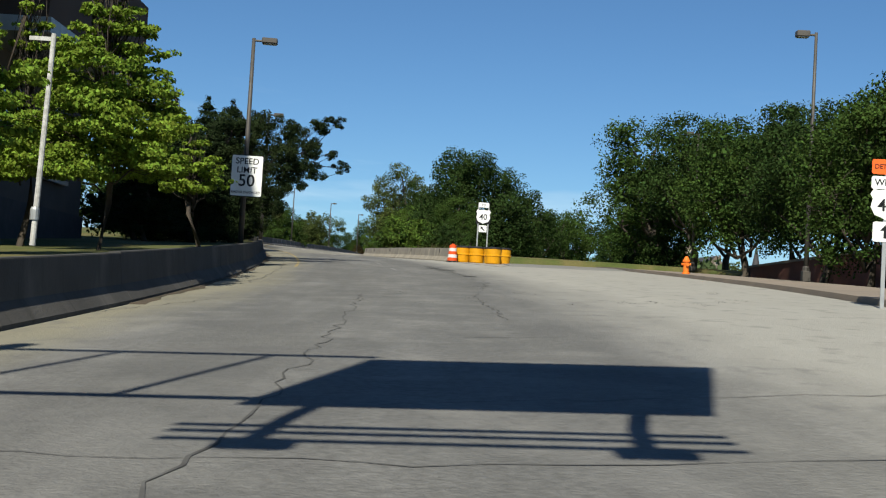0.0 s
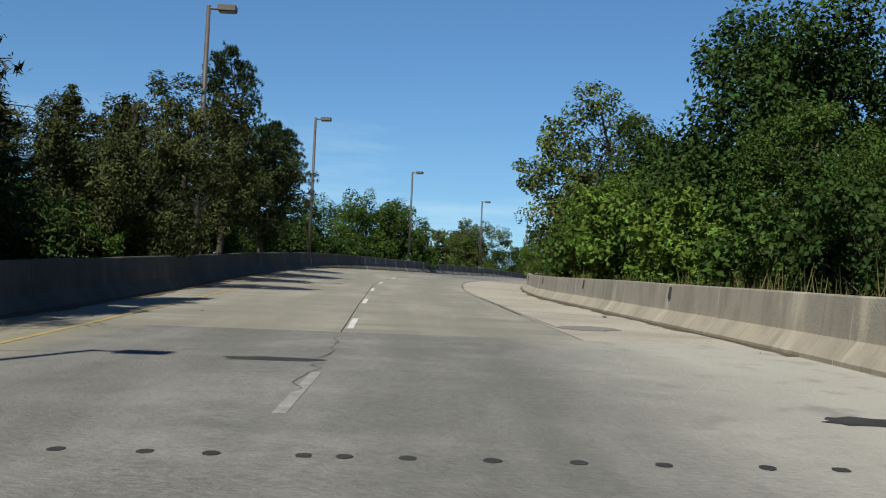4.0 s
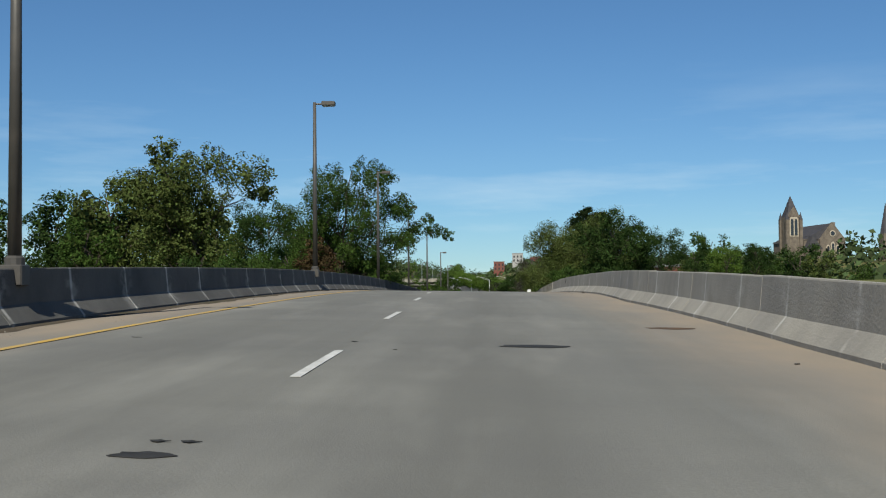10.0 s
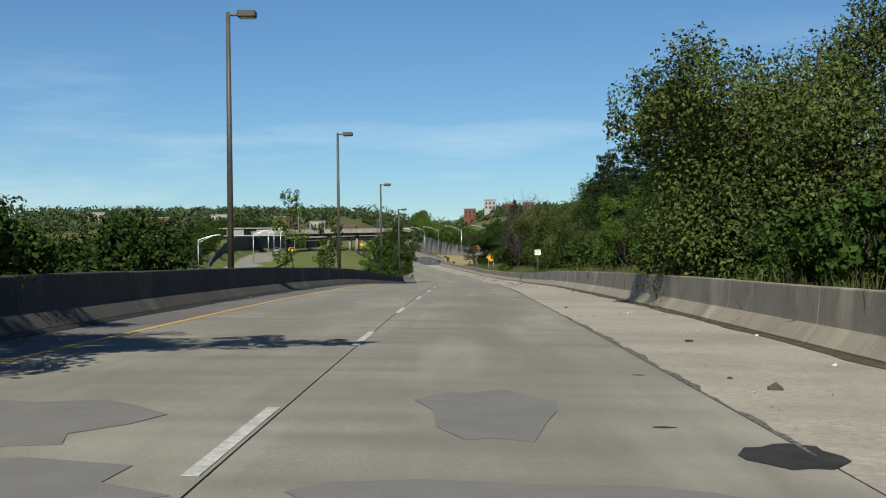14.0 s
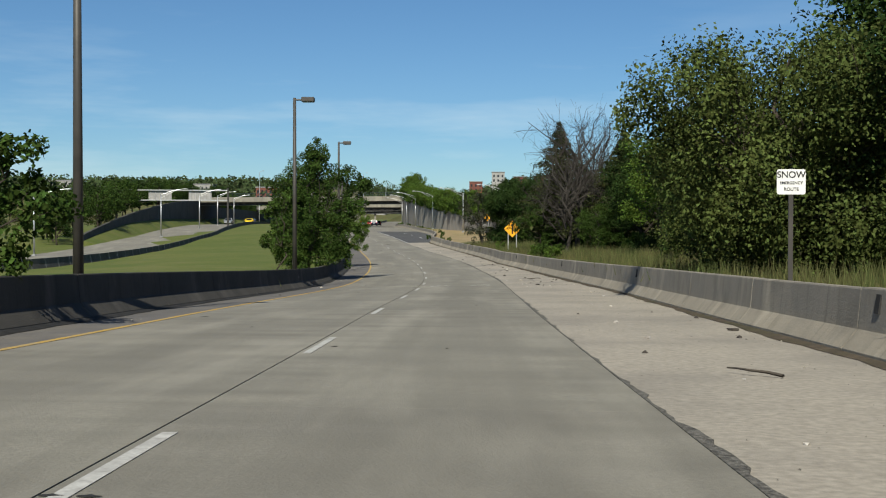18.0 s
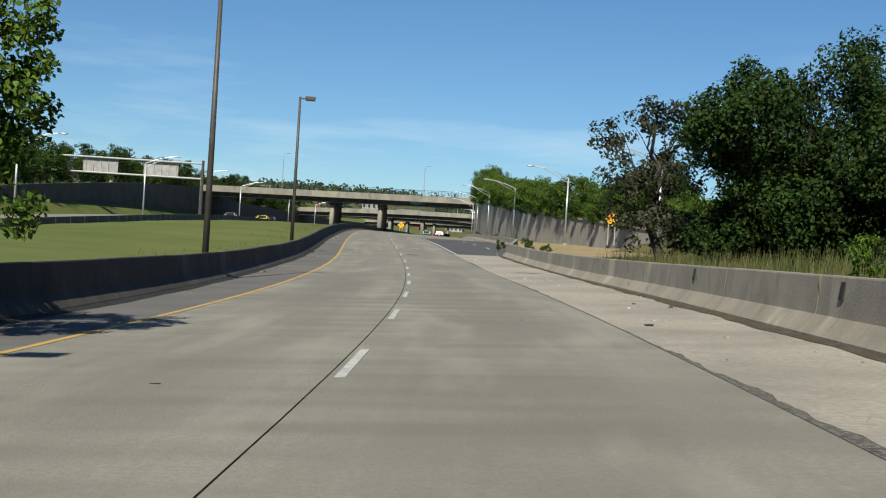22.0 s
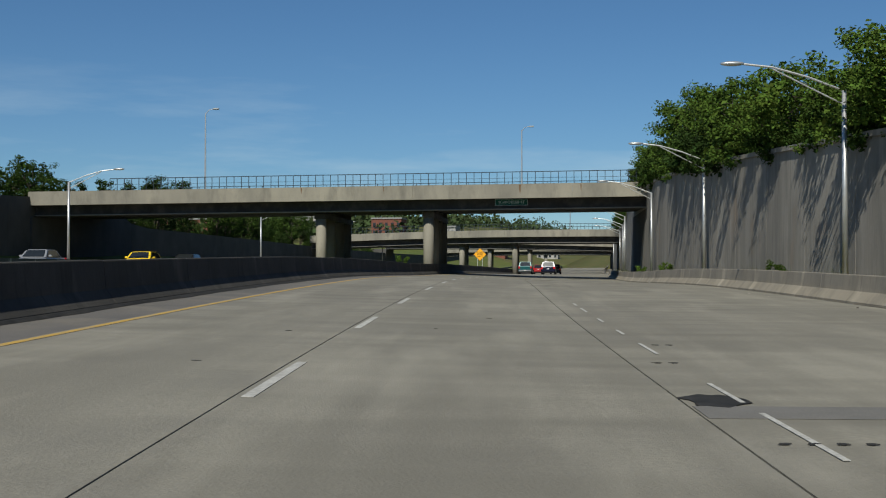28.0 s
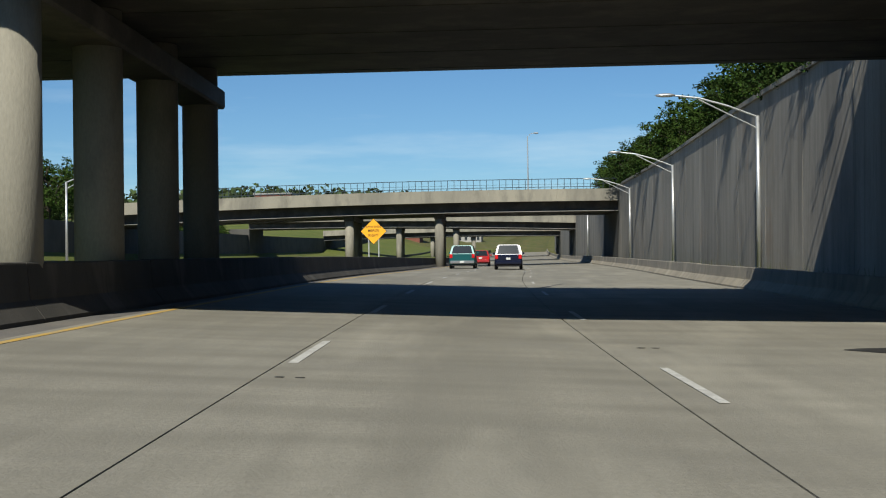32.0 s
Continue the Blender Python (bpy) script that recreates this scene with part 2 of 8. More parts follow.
M = {
    "concrete_road": mat("concrete_road", (0.242, 0.228, 0.191), 0.85, color2=(0.207, 0.196, 0.165), scale=0.3, fine=0.35, fine_scale=22, bump=0.45, bump_scale=40, stain=(0.141, 0.133, 0.122), stain_scale=0.6, stain_amount=0.35, obj_random=0.04, lane="road"),
    "asphalt_worn": mat("asphalt_worn", (0.167, 0.163, 0.152), 0.9, color2=(0.126, 0.124, 0.118), scale=0.5, fine=0.6, fine_scale=14, bump=0.9, bump_scale=22, stain=(0.222, 0.215, 0.196), stain_scale=0.9, stain_amount=0.6, lane="street"),
    "street_pale": mat("street_pale", (0.222, 0.215, 0.194), 0.9, color2=(0.185, 0.18, 0.164), scale=0.35, fine=0.4, fine_scale=14, bump=0.6, bump_scale=25, stain=(0.148, 0.141, 0.133), stain_scale=0.5, stain_amount=0.5),
    "bridge_deck": mat("bridge_deck", (0.179, 0.175, 0.157), 0.85, color2=(0.146, 0.144, 0.132), scale=0.2, fine=0.3, fine_scale=40, bump=0.3, bump_scale=60, stain=(0.118, 0.115, 0.111), stain_scale=0.3, stain_amount=0.5, lane="deck"),
    "shoulder": mat("shoulder", (0.348, 0.315, 0.263), 0.9, color2=(0.296, 0.27, 0.229), scale=0.3, fine=0.5, fine_scale=13, bump=0.35, bump_scale=40, stain=(0.185, 0.17, 0.148), stain_scale=0.3, stain_amount=0.8),
    "dark_shoulder": mat("dark_shoulder", (0.141, 0.133, 0.126), 0.9, color2=(0.111, 0.107, 0.104), scale=0.4, fine=0.4, fine_scale=30, bump=0.4, bump_scale=40, stain=(0.207, 0.185, 0.148), stain_scale=0.5, stain_amount=0.5),
    "fresh_asphalt": mat("fresh_asphalt", (0.089, 0.089, 0.089), 0.9, color2=(0.07, 0.07, 0.072), scale=0.4, fine=0.4, fine_scale=40, bump=0.5, bump_scale=60),
    "barrier": mat("barrier", (0.30, 0.268, 0.212), 0.88, color2=(0.248, 0.222, 0.178), scale=0.5, fine=0.25, fine_scale=35, bump=0.5, bump_scale=25, stain=(0.141, 0.13, 0.111), stain_scale=0.9, stain_amount=0.5, lane="barrier"),
    "parapet": mat("parapet", (0.296, 0.277, 0.24), 0.88, color2=(0.252, 0.237, 0.211), scale=0.5, fine=0.25, fine_scale=35, bump=0.5, bump_scale=25, stain=(0.148, 0.138, 0.122), stain_scale=0.9, stain_amount=0.4, lane="parapet"),
    # barrier concrete with dirt, its shaded face put into the darker base colour
    "barrier_grey_shade": mat("barrier_grey_shade", (0.126, 0.121, 0.111), 0.9, color2=(0.081, 0.078, 0.074), scale=0.5, fine=0.25, fine_scale=35, bump=0.5, bump_scale=25, stain=(0.052, 0.05, 0.047), stain_scale=0.8, stain_amount=0.5, lane="parapet"),
    "barrier_grimy_shade": mat("barrier_grimy_shade", (0.086, 0.08, 0.071), 0.92, color2=(0.056, 0.053, 0.048), scale=0.5, fine=0.25, fine_scale=35, bump=0.5, bump_scale=25, stain=(0.05, 0.048, 0.046), stain_scale=0.8, stain_amount=0.6, lane="barrier"),
    "wall_concrete": mat("wall_concrete", (0.353, 0.328, 0.287), 0.9, color2=(0.271, 0.253, 0.226), scale=0.25, fine=0.25, fine_scale=25, bump=0.5, bump_scale=18, stain=(0.081, 0.078, 0.074), stain_scale=0.7, stain_amount=0.6, stretch=(1, 1, 0.22), lane="wall"),
    # concrete whose base colour is lowered to carry the shade on it
    "abutment_shaded": mat("abutment_shaded", (0.085, 0.082, 0.076), 0.9, color2=(0.06, 0.058, 0.055), scale=0.4, fine=0.25, fine_scale=25, bump=0.4, bump_scale=18),
    "bridge_concrete": mat("bridge_concrete", (0.27, 0.252, 0.205), 0.88, color2=(0.185, 0.175, 0.148), scale=0.35, fine=0.25, fine_scale=30, bump=0.35, bump_scale=25, stain=(0.096, 0.092, 0.081), stain_scale=0.9, stain_amount=0.7, stretch=(1, 1, 0.35)),
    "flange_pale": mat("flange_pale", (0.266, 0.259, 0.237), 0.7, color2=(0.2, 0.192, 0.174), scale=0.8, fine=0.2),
    "ravel": mat("ravel", (0.06, 0.056, 0.05), 0.95, color2=(0.21, 0.2, 0.178), scale=19.0, fine=0.6, fine_scale=55, bump=1.0, bump_scale=35),
    "cladding_brown": mat("cladding_brown", (0.074, 0.048, 0.033), 0.8, color2=(0.056, 0.037, 0.028), scale=0.4, fine=0.2),
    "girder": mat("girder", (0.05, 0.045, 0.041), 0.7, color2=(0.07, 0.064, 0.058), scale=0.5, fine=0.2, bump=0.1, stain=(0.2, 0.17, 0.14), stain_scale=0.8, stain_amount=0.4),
    "dirt": mat("dirt", (0.063, 0.05, 0.036), 0.95, color2=(0.104, 0.081, 0.056), scale=2.5, fine=0.5, fine_scale=25, bump=0.8, bump_scale=30, stain=(0.037, 0.044, 0.016), stain_scale=0.8, stain_amount=0.6),
    "grit": mat("grit", (0.141, 0.13, 0.111), 0.9, island=0.35),
    "chalk": mat("chalk", (0.459, 0.451, 0.429), 0.9, color2=(0.333, 0.326, 0.311), scale=8),
    "joint_dark": mat("joint_dark", (0.03, 0.029, 0.028), 0.9, color2=(0.05, 0.047, 0.043), scale=3),
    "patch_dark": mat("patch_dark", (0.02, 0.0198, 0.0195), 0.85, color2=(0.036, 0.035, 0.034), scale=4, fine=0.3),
    "patch_grey": mat("patch_grey", (0.141, 0.137, 0.13), 0.9, color2=(0.163, 0.157, 0.148), scale=2, fine=0.3),
    "paint_white": mat("paint_white", (0.56, 0.56, 0.54), 0.7, color2=(0.44, 0.435, 0.42), scale=3, fine=0.4, fine_scale=25, stain=(0.28, 0.27, 0.25), stain_scale=4, stain_amount=0.6),
    "paint_yellow": mat("paint_yellow", (0.47, 0.30, 0.07), 0.8, color2=(0.40, 0.28, 0.10), scale=2, fine=0.35, fine_scale=25, stain=(0.25, 0.235, 0.2), stain_scale=2, stain_amount=0.5),
    "grass": mat("grass", (0.085, 0.115, 0.022), 0.95, color2=(0.122, 0.137, 0.033), scale=0.12, fine=0.5, fine_scale=12, bump=0.8, bump_scale=8, stain=(0.148, 0.133, 0.056), stain_scale=0.25, stain_amount=0.5),
    "rough_grass": mat("rough_grass", (0.067, 0.089, 0.022), 0.95, color2=(0.126, 0.111, 0.041), scale=0.3, fine=0.5, fine_scale=12, bump=0.8, bump_scale=8, stain=(0.155, 0.111, 0.052), stain_scale=0.3, stain_amount=0.6),
    "sand": mat("sand", (0.311, 0.229, 0.126), 0.95, color2=(0.259, 0.2, 0.111), scale=0.4, fine=0.3, fine_scale=20, bump=0.5, bump_scale=10, stain=(0.118, 0.126, 0.037), stain_scale=0.5, stain_amount=0.8),
    "pavement": mat("pavement", (0.252, 0.207, 0.163), 0.9, color2=(0.207, 0.174, 0.141), scale=0.5, fine=0.3, bump=0.3),
    "litter": mat("litter", (0.459, 0.451, 0.429), 0.8, color2=(0.311, 0.274, 0.222), scale=6, obj_random=0.4),
    "debris_dark": mat("debris_dark", (0.037, 0.033, 0.03), 0.9, color2=(0.067, 0.056, 0.044), scale=8),
    "rust_pale": mat("rust_pale", (0.148, 0.074, 0.033), 0.9, color2=(0.126, 0.089, 0.059), scale=6, fine=0.3),
    "rust": mat("rust", (0.104, 0.063, 0.037), 0.9, color2=(0.059, 0.044, 0.033), scale=5, fine=0.3),
    "bronze": mat("bronze", (0.063, 0.059, 0.054), 0.55, 0.3, color2=(0.078, 0.073, 0.067), scale=1.0, fine=0.15, stain=(0.118, 0.104, 0.089), stain_scale=1.5),
    "lamp_brown": mat("lamp_brown", (0.085, 0.078, 0.07), 0.6, 0.2, color2=(0.065, 0.06, 0.055), scale=2),
    "lamp_lens": mat("lamp_lens", (0.45, 0.45, 0.42), 0.25, 0.0),
    "aluminium": mat("aluminium", (0.62, 0.63, 0.63), 0.42, 0.75, color2=(0.52, 0.53, 0.53), scale=2, fine=0.15),
    "galvanised": mat("galvanised", (0.42, 0.43, 0.42), 0.5, 0.6, color2=(0.34, 0.35, 0.35), scale=4, fine=0.15),
    "sign_white": mat("sign_white", (0.74, 0.74, 0.72), 0.45, color2=(0.66, 0.66, 0.64), scale=3),
    "sign_black": mat("sign_black", (0.012, 0.012, 0.013), 0.5),
    "sign_orange": mat("sign_orange", (0.75, 0.12, 0.02), 0.45, color2=(0.68, 0.11, 0.02), scale=4),
    "sign_yellow": mat("sign_yellow", (0.78, 0.36, 0.02), 0.45, color2=(0.70, 0.33, 0.025), scale=4),
    "sign_green": mat("sign_green", (0.012, 0.085, 0.06), 0.5, color2=(0.016, 0.10, 0.07), scale=3),
    "sign_back": mat("sign_back", (0.33, 0.32, 0.30), 0.6, 0.2, color2=(0.24, 0.235, 0.225), scale=2),
    "sign_text": mat("sign_text", (0.52, 0.62, 0.57), 0.6),
    "can_yellow": mat("can_yellow", (0.592, 0.274, 0.007), 0.5, color2=(0.518, 0.237, 0.009), scale=4, fine=0.12),
    "can_black": mat("can_black", (0.013, 0.013, 0.015), 0.6, color2=(0.026, 0.025, 0.025), scale=5),
    "barrel_orange": mat("barrel_orange", (0.592, 0.074, 0.015), 0.5, color2=(0.533, 0.067, 0.015), scale=4),
    "barrel_white": mat("barrel_white", (0.533, 0.533, 0.518), 0.5),
    "hydrant": mat("hydrant", (0.75, 0.17, 0.02), 0.55, color2=(0.6, 0.14, 0.02), scale=8),
    "bark": mat("bark", (0.07, 0.057, 0.044), 0.95, color2=(0.045, 0.038, 0.031), scale=6, fine=0.4, fine_scale=30, bump=0.9, bump_scale=20, stretch=(1, 1, 0.25)),
    "bark_dark": mat("bark_dark", (0.024, 0.02, 0.017), 0.95, color2=(0.016, 0.014, 0.012), scale=6, fine=0.3, fine_scale=30, bump=0.8, bump_scale=20, stretch=(1, 1, 0.25)),
    "bark_grey": mat("bark_grey", (0.06, 0.053, 0.046), 0.95, color2=(0.042, 0.037, 0.032), scale=6, fine=0.3, fine_scale=30, bump=0.7, bump_scale=20, stretch=(1, 1, 0.25)),
    "leaf_mid": mat("leaf_mid", (0.046, 0.076, 0.016), 0.7, color2=(0.03, 0.055, 0.012), scale=0.5, island=0.5, spec=0.04, trans=0.18),
    "leaf_dark": mat("leaf_dark", (0.03, 0.052, 0.013), 0.7, color2=(0.02, 0.037, 0.01), scale=0.5, island=0.5, spec=0.04, trans=0.14),
    "leaf_light": mat("leaf_light", (0.09, 0.14, 0.024), 0.7, color2=(0.065, 0.108, 0.02), scale=0.5, island=0.5, spec=0.04, trans=0.25),
    "leaf_lime": mat("leaf_lime", (0.17, 0.235, 0.03), 0.7, color2=(0.125, 0.19, 0.026), scale=0.5, island=0.5, spec=0.04, trans=0.3),
    "leaf_olive": mat("leaf_olive", (0.08, 0.1, 0.028), 0.7, color2=(0.052, 0.07, 0.02), scale=0.5, island=0.5, spec=0.04, trans=0.18),
    "leaf_rust": mat("leaf_rust", (0.063, 0.037, 0.019), 0.75, color2=(0.044, 0.031, 0.015), scale=0.8, island=0.4, spec=0.04, trans=0.15),
    "leaf_grey": mat("leaf_grey", (0.052, 0.056, 0.033), 0.75, color2=(0.033, 0.038, 0.022), scale=0.6, island=0.45, spec=0.04, trans=0.15),
    "needle": mat("needle", (0.013, 0.023, 0.009), 0.7, color2=(0.022, 0.032, 0.011), scale=0.5, island=0.45, spec=0.04, trans=0.06),
    "needle_dead": mat("needle_dead", (0.05, 0.056, 0.02), 0.8, color2=(0.026, 0.034, 0.013), scale=0.5, island=0.45, spec=0.04, trans=0.06),
    "blade": mat("blade", (0.07, 0.098, 0.027), 0.8, color2=(0.12, 0.105, 0.045), scale=0.4, island=0.4, trans=0.25),
    "far_wood": mat("far_wood", (0.035, 0.055, 0.02), 0.9, color2=(0.05, 0.07, 0.025), scale=0.08, island=0.5, trans=0.15),
    "car_navy": mat("car_navy", (0.004, 0.006, 0.022), 0.25, 0.2, spec=0.6),
    "car_teal": mat("car_teal", (0.006, 0.075, 0.08), 0.3, 0.2, spec=0.6),
    "car_red": mat("car_red", (0.30, 0.018, 0.02), 0.3, 0.1, spec=0.6),
    "car_black": mat("car_black", (0.012, 0.012, 0.014), 0.25, 0.2, spec=0.6),
    "car_silver": mat("car_silver", (0.42, 0.43, 0.45), 0.3, 0.6, spec=0.6),
    "car_yellow": mat("car_yellow", (0.78, 0.52, 0.02), 0.35, 0.0, spec=0.6),
    "car_glass": mat("car_glass", (0.015, 0.018, 0.02), 0.08, 0.0, spec=0.8),
    "tyre": mat("tyre", (0.018, 0.018, 0.018), 0.9),
    "rim": mat("rim", (0.333, 0.333, 0.34), 0.35, 0.8),
    "tail_red": mat("tail_red", (0.45, 0.01, 0.012), 0.3),
    "plate": mat("plate", (0.518, 0.518, 0.503), 0.5),
    "brick_red": mat("brick_red", (0.192, 0.074, 0.052), 0.9, color2=(0.148, 0.063, 0.048), scale=0.8, fine=0.3, fine_scale=10, obj_random=0.15),
    "stone_warm": mat("stone_warm", (0.178, 0.148, 0.115), 0.9, color2=(0.104, 0.085, 0.068), scale=0.9, fine=0.4, fine_scale=4, stain=(0.089, 0.07, 0.059), stain_scale=0.3, stain_amount=0.5),
    "stone_trim": mat("stone_trim", (0.37, 0.318, 0.244), 0.9, color2=(0.311, 0.266, 0.207), scale=1.0),
    "slate": mat("slate", (0.044, 0.043, 0.048), 0.7, color2=(0.063, 0.059, 0.063), scale=0.8, fine=0.3, fine_scale=4),
    "crack_grey": mat("crack_grey", (0.052, 0.05, 0.047), 0.95, color2=(0.096, 0.094, 0.089), scale=2.5),
    "paint_ghost": mat("paint_ghost", (0.27, 0.265, 0.25), 0.85, color2=(0.19, 0.185, 0.175), scale=6, fine=0.5, fine_scale=30, stain=(0.15, 0.147, 0.14), stain_scale=5, stain_amount=0.9),
    "yellow_worn": mat("yellow_worn", (0.33, 0.245, 0.085), 0.85, color2=(0.24, 0.20, 0.11), scale=2, fine=0.4, fine_scale=25, stain=(0.16, 0.152, 0.135), stain_scale=3, stain_amount=0.85),
    "paint_faded": mat("paint_faded", (0.52, 0.515, 0.49), 0.85, color2=(0.38, 0.375, 0.355), scale=5, fine=0.5, fine_scale=30, stain=(0.22, 0.215, 0.2), stain_scale=9, stain_amount=0.8),
    "window_dark": mat("window_dark", (0.02, 0.022, 0.026), 0.12, spec=0.7),
    "render_white": mat("render_white", (0.311, 0.303, 0.289), 0.85, color2=(0.244, 0.24, 0.229), scale=0.4),
    "building_dark": mat("building_dark", (0.089, 0.081, 0.074), 0.85, color2=(0.067, 0.061, 0.058), scale=0.5),
    "tin": mat("tin", (0.222, 0.222, 0.222), 0.7),
    "fence": mat("fence", (0.026, 0.037, 0.048), 0.6, 0.2),
}


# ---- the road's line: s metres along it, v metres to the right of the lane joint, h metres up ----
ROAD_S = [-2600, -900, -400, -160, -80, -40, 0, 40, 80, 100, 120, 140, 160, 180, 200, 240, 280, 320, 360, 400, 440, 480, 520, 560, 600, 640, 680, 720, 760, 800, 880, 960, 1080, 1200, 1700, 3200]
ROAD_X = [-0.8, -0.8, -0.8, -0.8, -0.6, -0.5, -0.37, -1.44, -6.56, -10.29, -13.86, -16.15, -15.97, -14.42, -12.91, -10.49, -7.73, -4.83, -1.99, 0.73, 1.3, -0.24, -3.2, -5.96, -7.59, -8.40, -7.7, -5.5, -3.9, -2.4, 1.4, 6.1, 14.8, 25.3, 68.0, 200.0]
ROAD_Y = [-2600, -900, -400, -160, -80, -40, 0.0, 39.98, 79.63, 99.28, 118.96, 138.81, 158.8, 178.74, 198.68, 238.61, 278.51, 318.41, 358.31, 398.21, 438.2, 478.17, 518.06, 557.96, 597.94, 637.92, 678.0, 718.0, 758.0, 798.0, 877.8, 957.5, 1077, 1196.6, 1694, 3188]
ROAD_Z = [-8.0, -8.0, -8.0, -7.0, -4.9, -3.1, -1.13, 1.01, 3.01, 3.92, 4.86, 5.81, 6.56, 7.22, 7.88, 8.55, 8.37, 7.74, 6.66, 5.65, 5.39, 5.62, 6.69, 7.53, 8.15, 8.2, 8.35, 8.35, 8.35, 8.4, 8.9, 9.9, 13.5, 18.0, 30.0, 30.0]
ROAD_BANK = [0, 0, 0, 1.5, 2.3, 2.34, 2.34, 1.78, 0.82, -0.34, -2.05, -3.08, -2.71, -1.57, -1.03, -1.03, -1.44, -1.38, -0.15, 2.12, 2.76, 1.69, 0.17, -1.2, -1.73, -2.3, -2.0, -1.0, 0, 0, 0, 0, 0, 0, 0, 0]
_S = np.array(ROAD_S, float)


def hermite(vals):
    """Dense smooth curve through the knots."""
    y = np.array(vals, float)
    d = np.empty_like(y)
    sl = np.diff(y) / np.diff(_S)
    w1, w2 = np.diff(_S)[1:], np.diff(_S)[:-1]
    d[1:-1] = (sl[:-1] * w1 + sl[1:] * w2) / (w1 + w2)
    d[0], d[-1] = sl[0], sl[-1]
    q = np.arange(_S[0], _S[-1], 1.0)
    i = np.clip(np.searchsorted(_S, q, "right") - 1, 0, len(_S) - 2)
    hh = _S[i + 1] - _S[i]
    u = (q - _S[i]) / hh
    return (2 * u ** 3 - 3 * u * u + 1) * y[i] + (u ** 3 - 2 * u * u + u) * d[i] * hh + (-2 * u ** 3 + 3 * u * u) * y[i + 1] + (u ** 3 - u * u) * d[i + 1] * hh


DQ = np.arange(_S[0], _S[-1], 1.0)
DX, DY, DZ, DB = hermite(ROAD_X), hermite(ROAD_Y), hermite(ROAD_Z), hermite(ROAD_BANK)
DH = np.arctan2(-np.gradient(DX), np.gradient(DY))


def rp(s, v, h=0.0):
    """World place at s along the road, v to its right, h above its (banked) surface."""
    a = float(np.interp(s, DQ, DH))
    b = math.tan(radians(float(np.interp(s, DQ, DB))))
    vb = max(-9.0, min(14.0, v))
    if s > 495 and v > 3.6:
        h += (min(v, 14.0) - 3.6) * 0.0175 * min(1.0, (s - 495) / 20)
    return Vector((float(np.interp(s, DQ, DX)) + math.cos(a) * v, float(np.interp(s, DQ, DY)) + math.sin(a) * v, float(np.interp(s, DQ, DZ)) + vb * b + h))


def heading(s):
    return math.degrees(float(np.interp(s, DQ, DH)))


def at_road(s, v, h=0.0, turn=0.0):
    """Pose of a thing at s, v whose y axis points along the road."""
    p = rp(s, v, h)
    return pose(p.x, p.y, p.z, 0, 0, heading(s) + turn)


def table(s, pairs):
    return float(np.interp(s, [p[0] for p in pairs], [p[1] for p in pairs]))


LEFT = [(-60, -4.8), (20, -4.5), (55, -5.15), (75, -5.2), (95, -4.75), (130, -4.7), (165, -4.6), (195, -4.95), (230, -5.0), (305, -4.7), (330, -4.65), (360, -4.85), (405, -5.1), (440, -5.35), (470, -5.6), (510, -5.1), (555, -4.8), (590, -4.7), (615, -4.5), (640, -4.35), (655, -4.0), (665, -3.75), (690, -3.8), (760, -4.6)]
RIGHT = [(70, 6.0), (95, 6.15), (115, 6.4), (135, 6.7), (160, 6.9), (192, 5.6), (210, 5.4), (225, 6.1), (262, 6.2), (300, 6.4), (322, 6.5), (355, 6.9), (375, 6.9), (412, 6.1), (425, 5.7), (456, 6.2), (475, 6.5), (498, 6.6), (516, 9.4), (535, 10.5), (565, 10.9), (640, 10.9), (760, 10.6)]


def wall_v(s):
    """Face of the retaining wall on the right."""
    return table(s, [(505, 21.5), (530, 18.8), (560, 16.0), (590, 14.1), (615, 13.3), (640, 13.0)])


def wall_h(s):
    return table(s, [(505, 1.5), (530, 2.5), (560, 3.7), (600, 5.5), (626, 6.8), (640, 7.4)])


def hill(s, v):
    """Rise of the land away from the road: the town's hill ahead and the church's hill on the right."""
    w = min(1.0, max(0.0, (s - 780) / 320)) * 15 * min(1.0, max(0.0, abs(v) - 24) / 40)
    c = 12.0 * math.exp(-(((s - 560) / 70) ** 2 + ((v - 125) / 50) ** 2))
    return w + c + min(1.0, max(0.0, abs(v) - 90) / 900) * 5


def vl(s):
    return table(s, LEFT)


def vr(s):
    return table(s, RIGHT)


# ---- mesh helpers ----
def mesh_object(name, verts, faces, material, parent=None, label="", smooth=False):
    me = bpy.data.meshes.new(name)
    me.from_pydata([tuple(v) for v in verts], [], faces)
    me.update()
    me.materials.append(M[material] if isinstance(material, str) else material)
    if smooth:
        me.polygons.foreach_set("use_smooth", [True] * len(me.polygons))
    ob = new(name, me)
    if parent is not None:
        ob.parent = parent
    if label:
        ob["label"] = label
    return ob


def part(name, bm, material, parent=None, label="", smooth=False):
    me = bpy.data.meshes.new(name)
    bmesh.ops.recalc_face_normals(bm, faces=bm.faces)
    bm.to_mesh(me)
    bm.free()
    me.materials.append(M[material])
    if smooth:
        me.polygons.foreach_set("use_smooth", [True] * len(me.polygons))
    ob = new(name, me)
    if parent is not None:
        ob.parent = parent
    if label:
        ob["label"] = label
    return ob


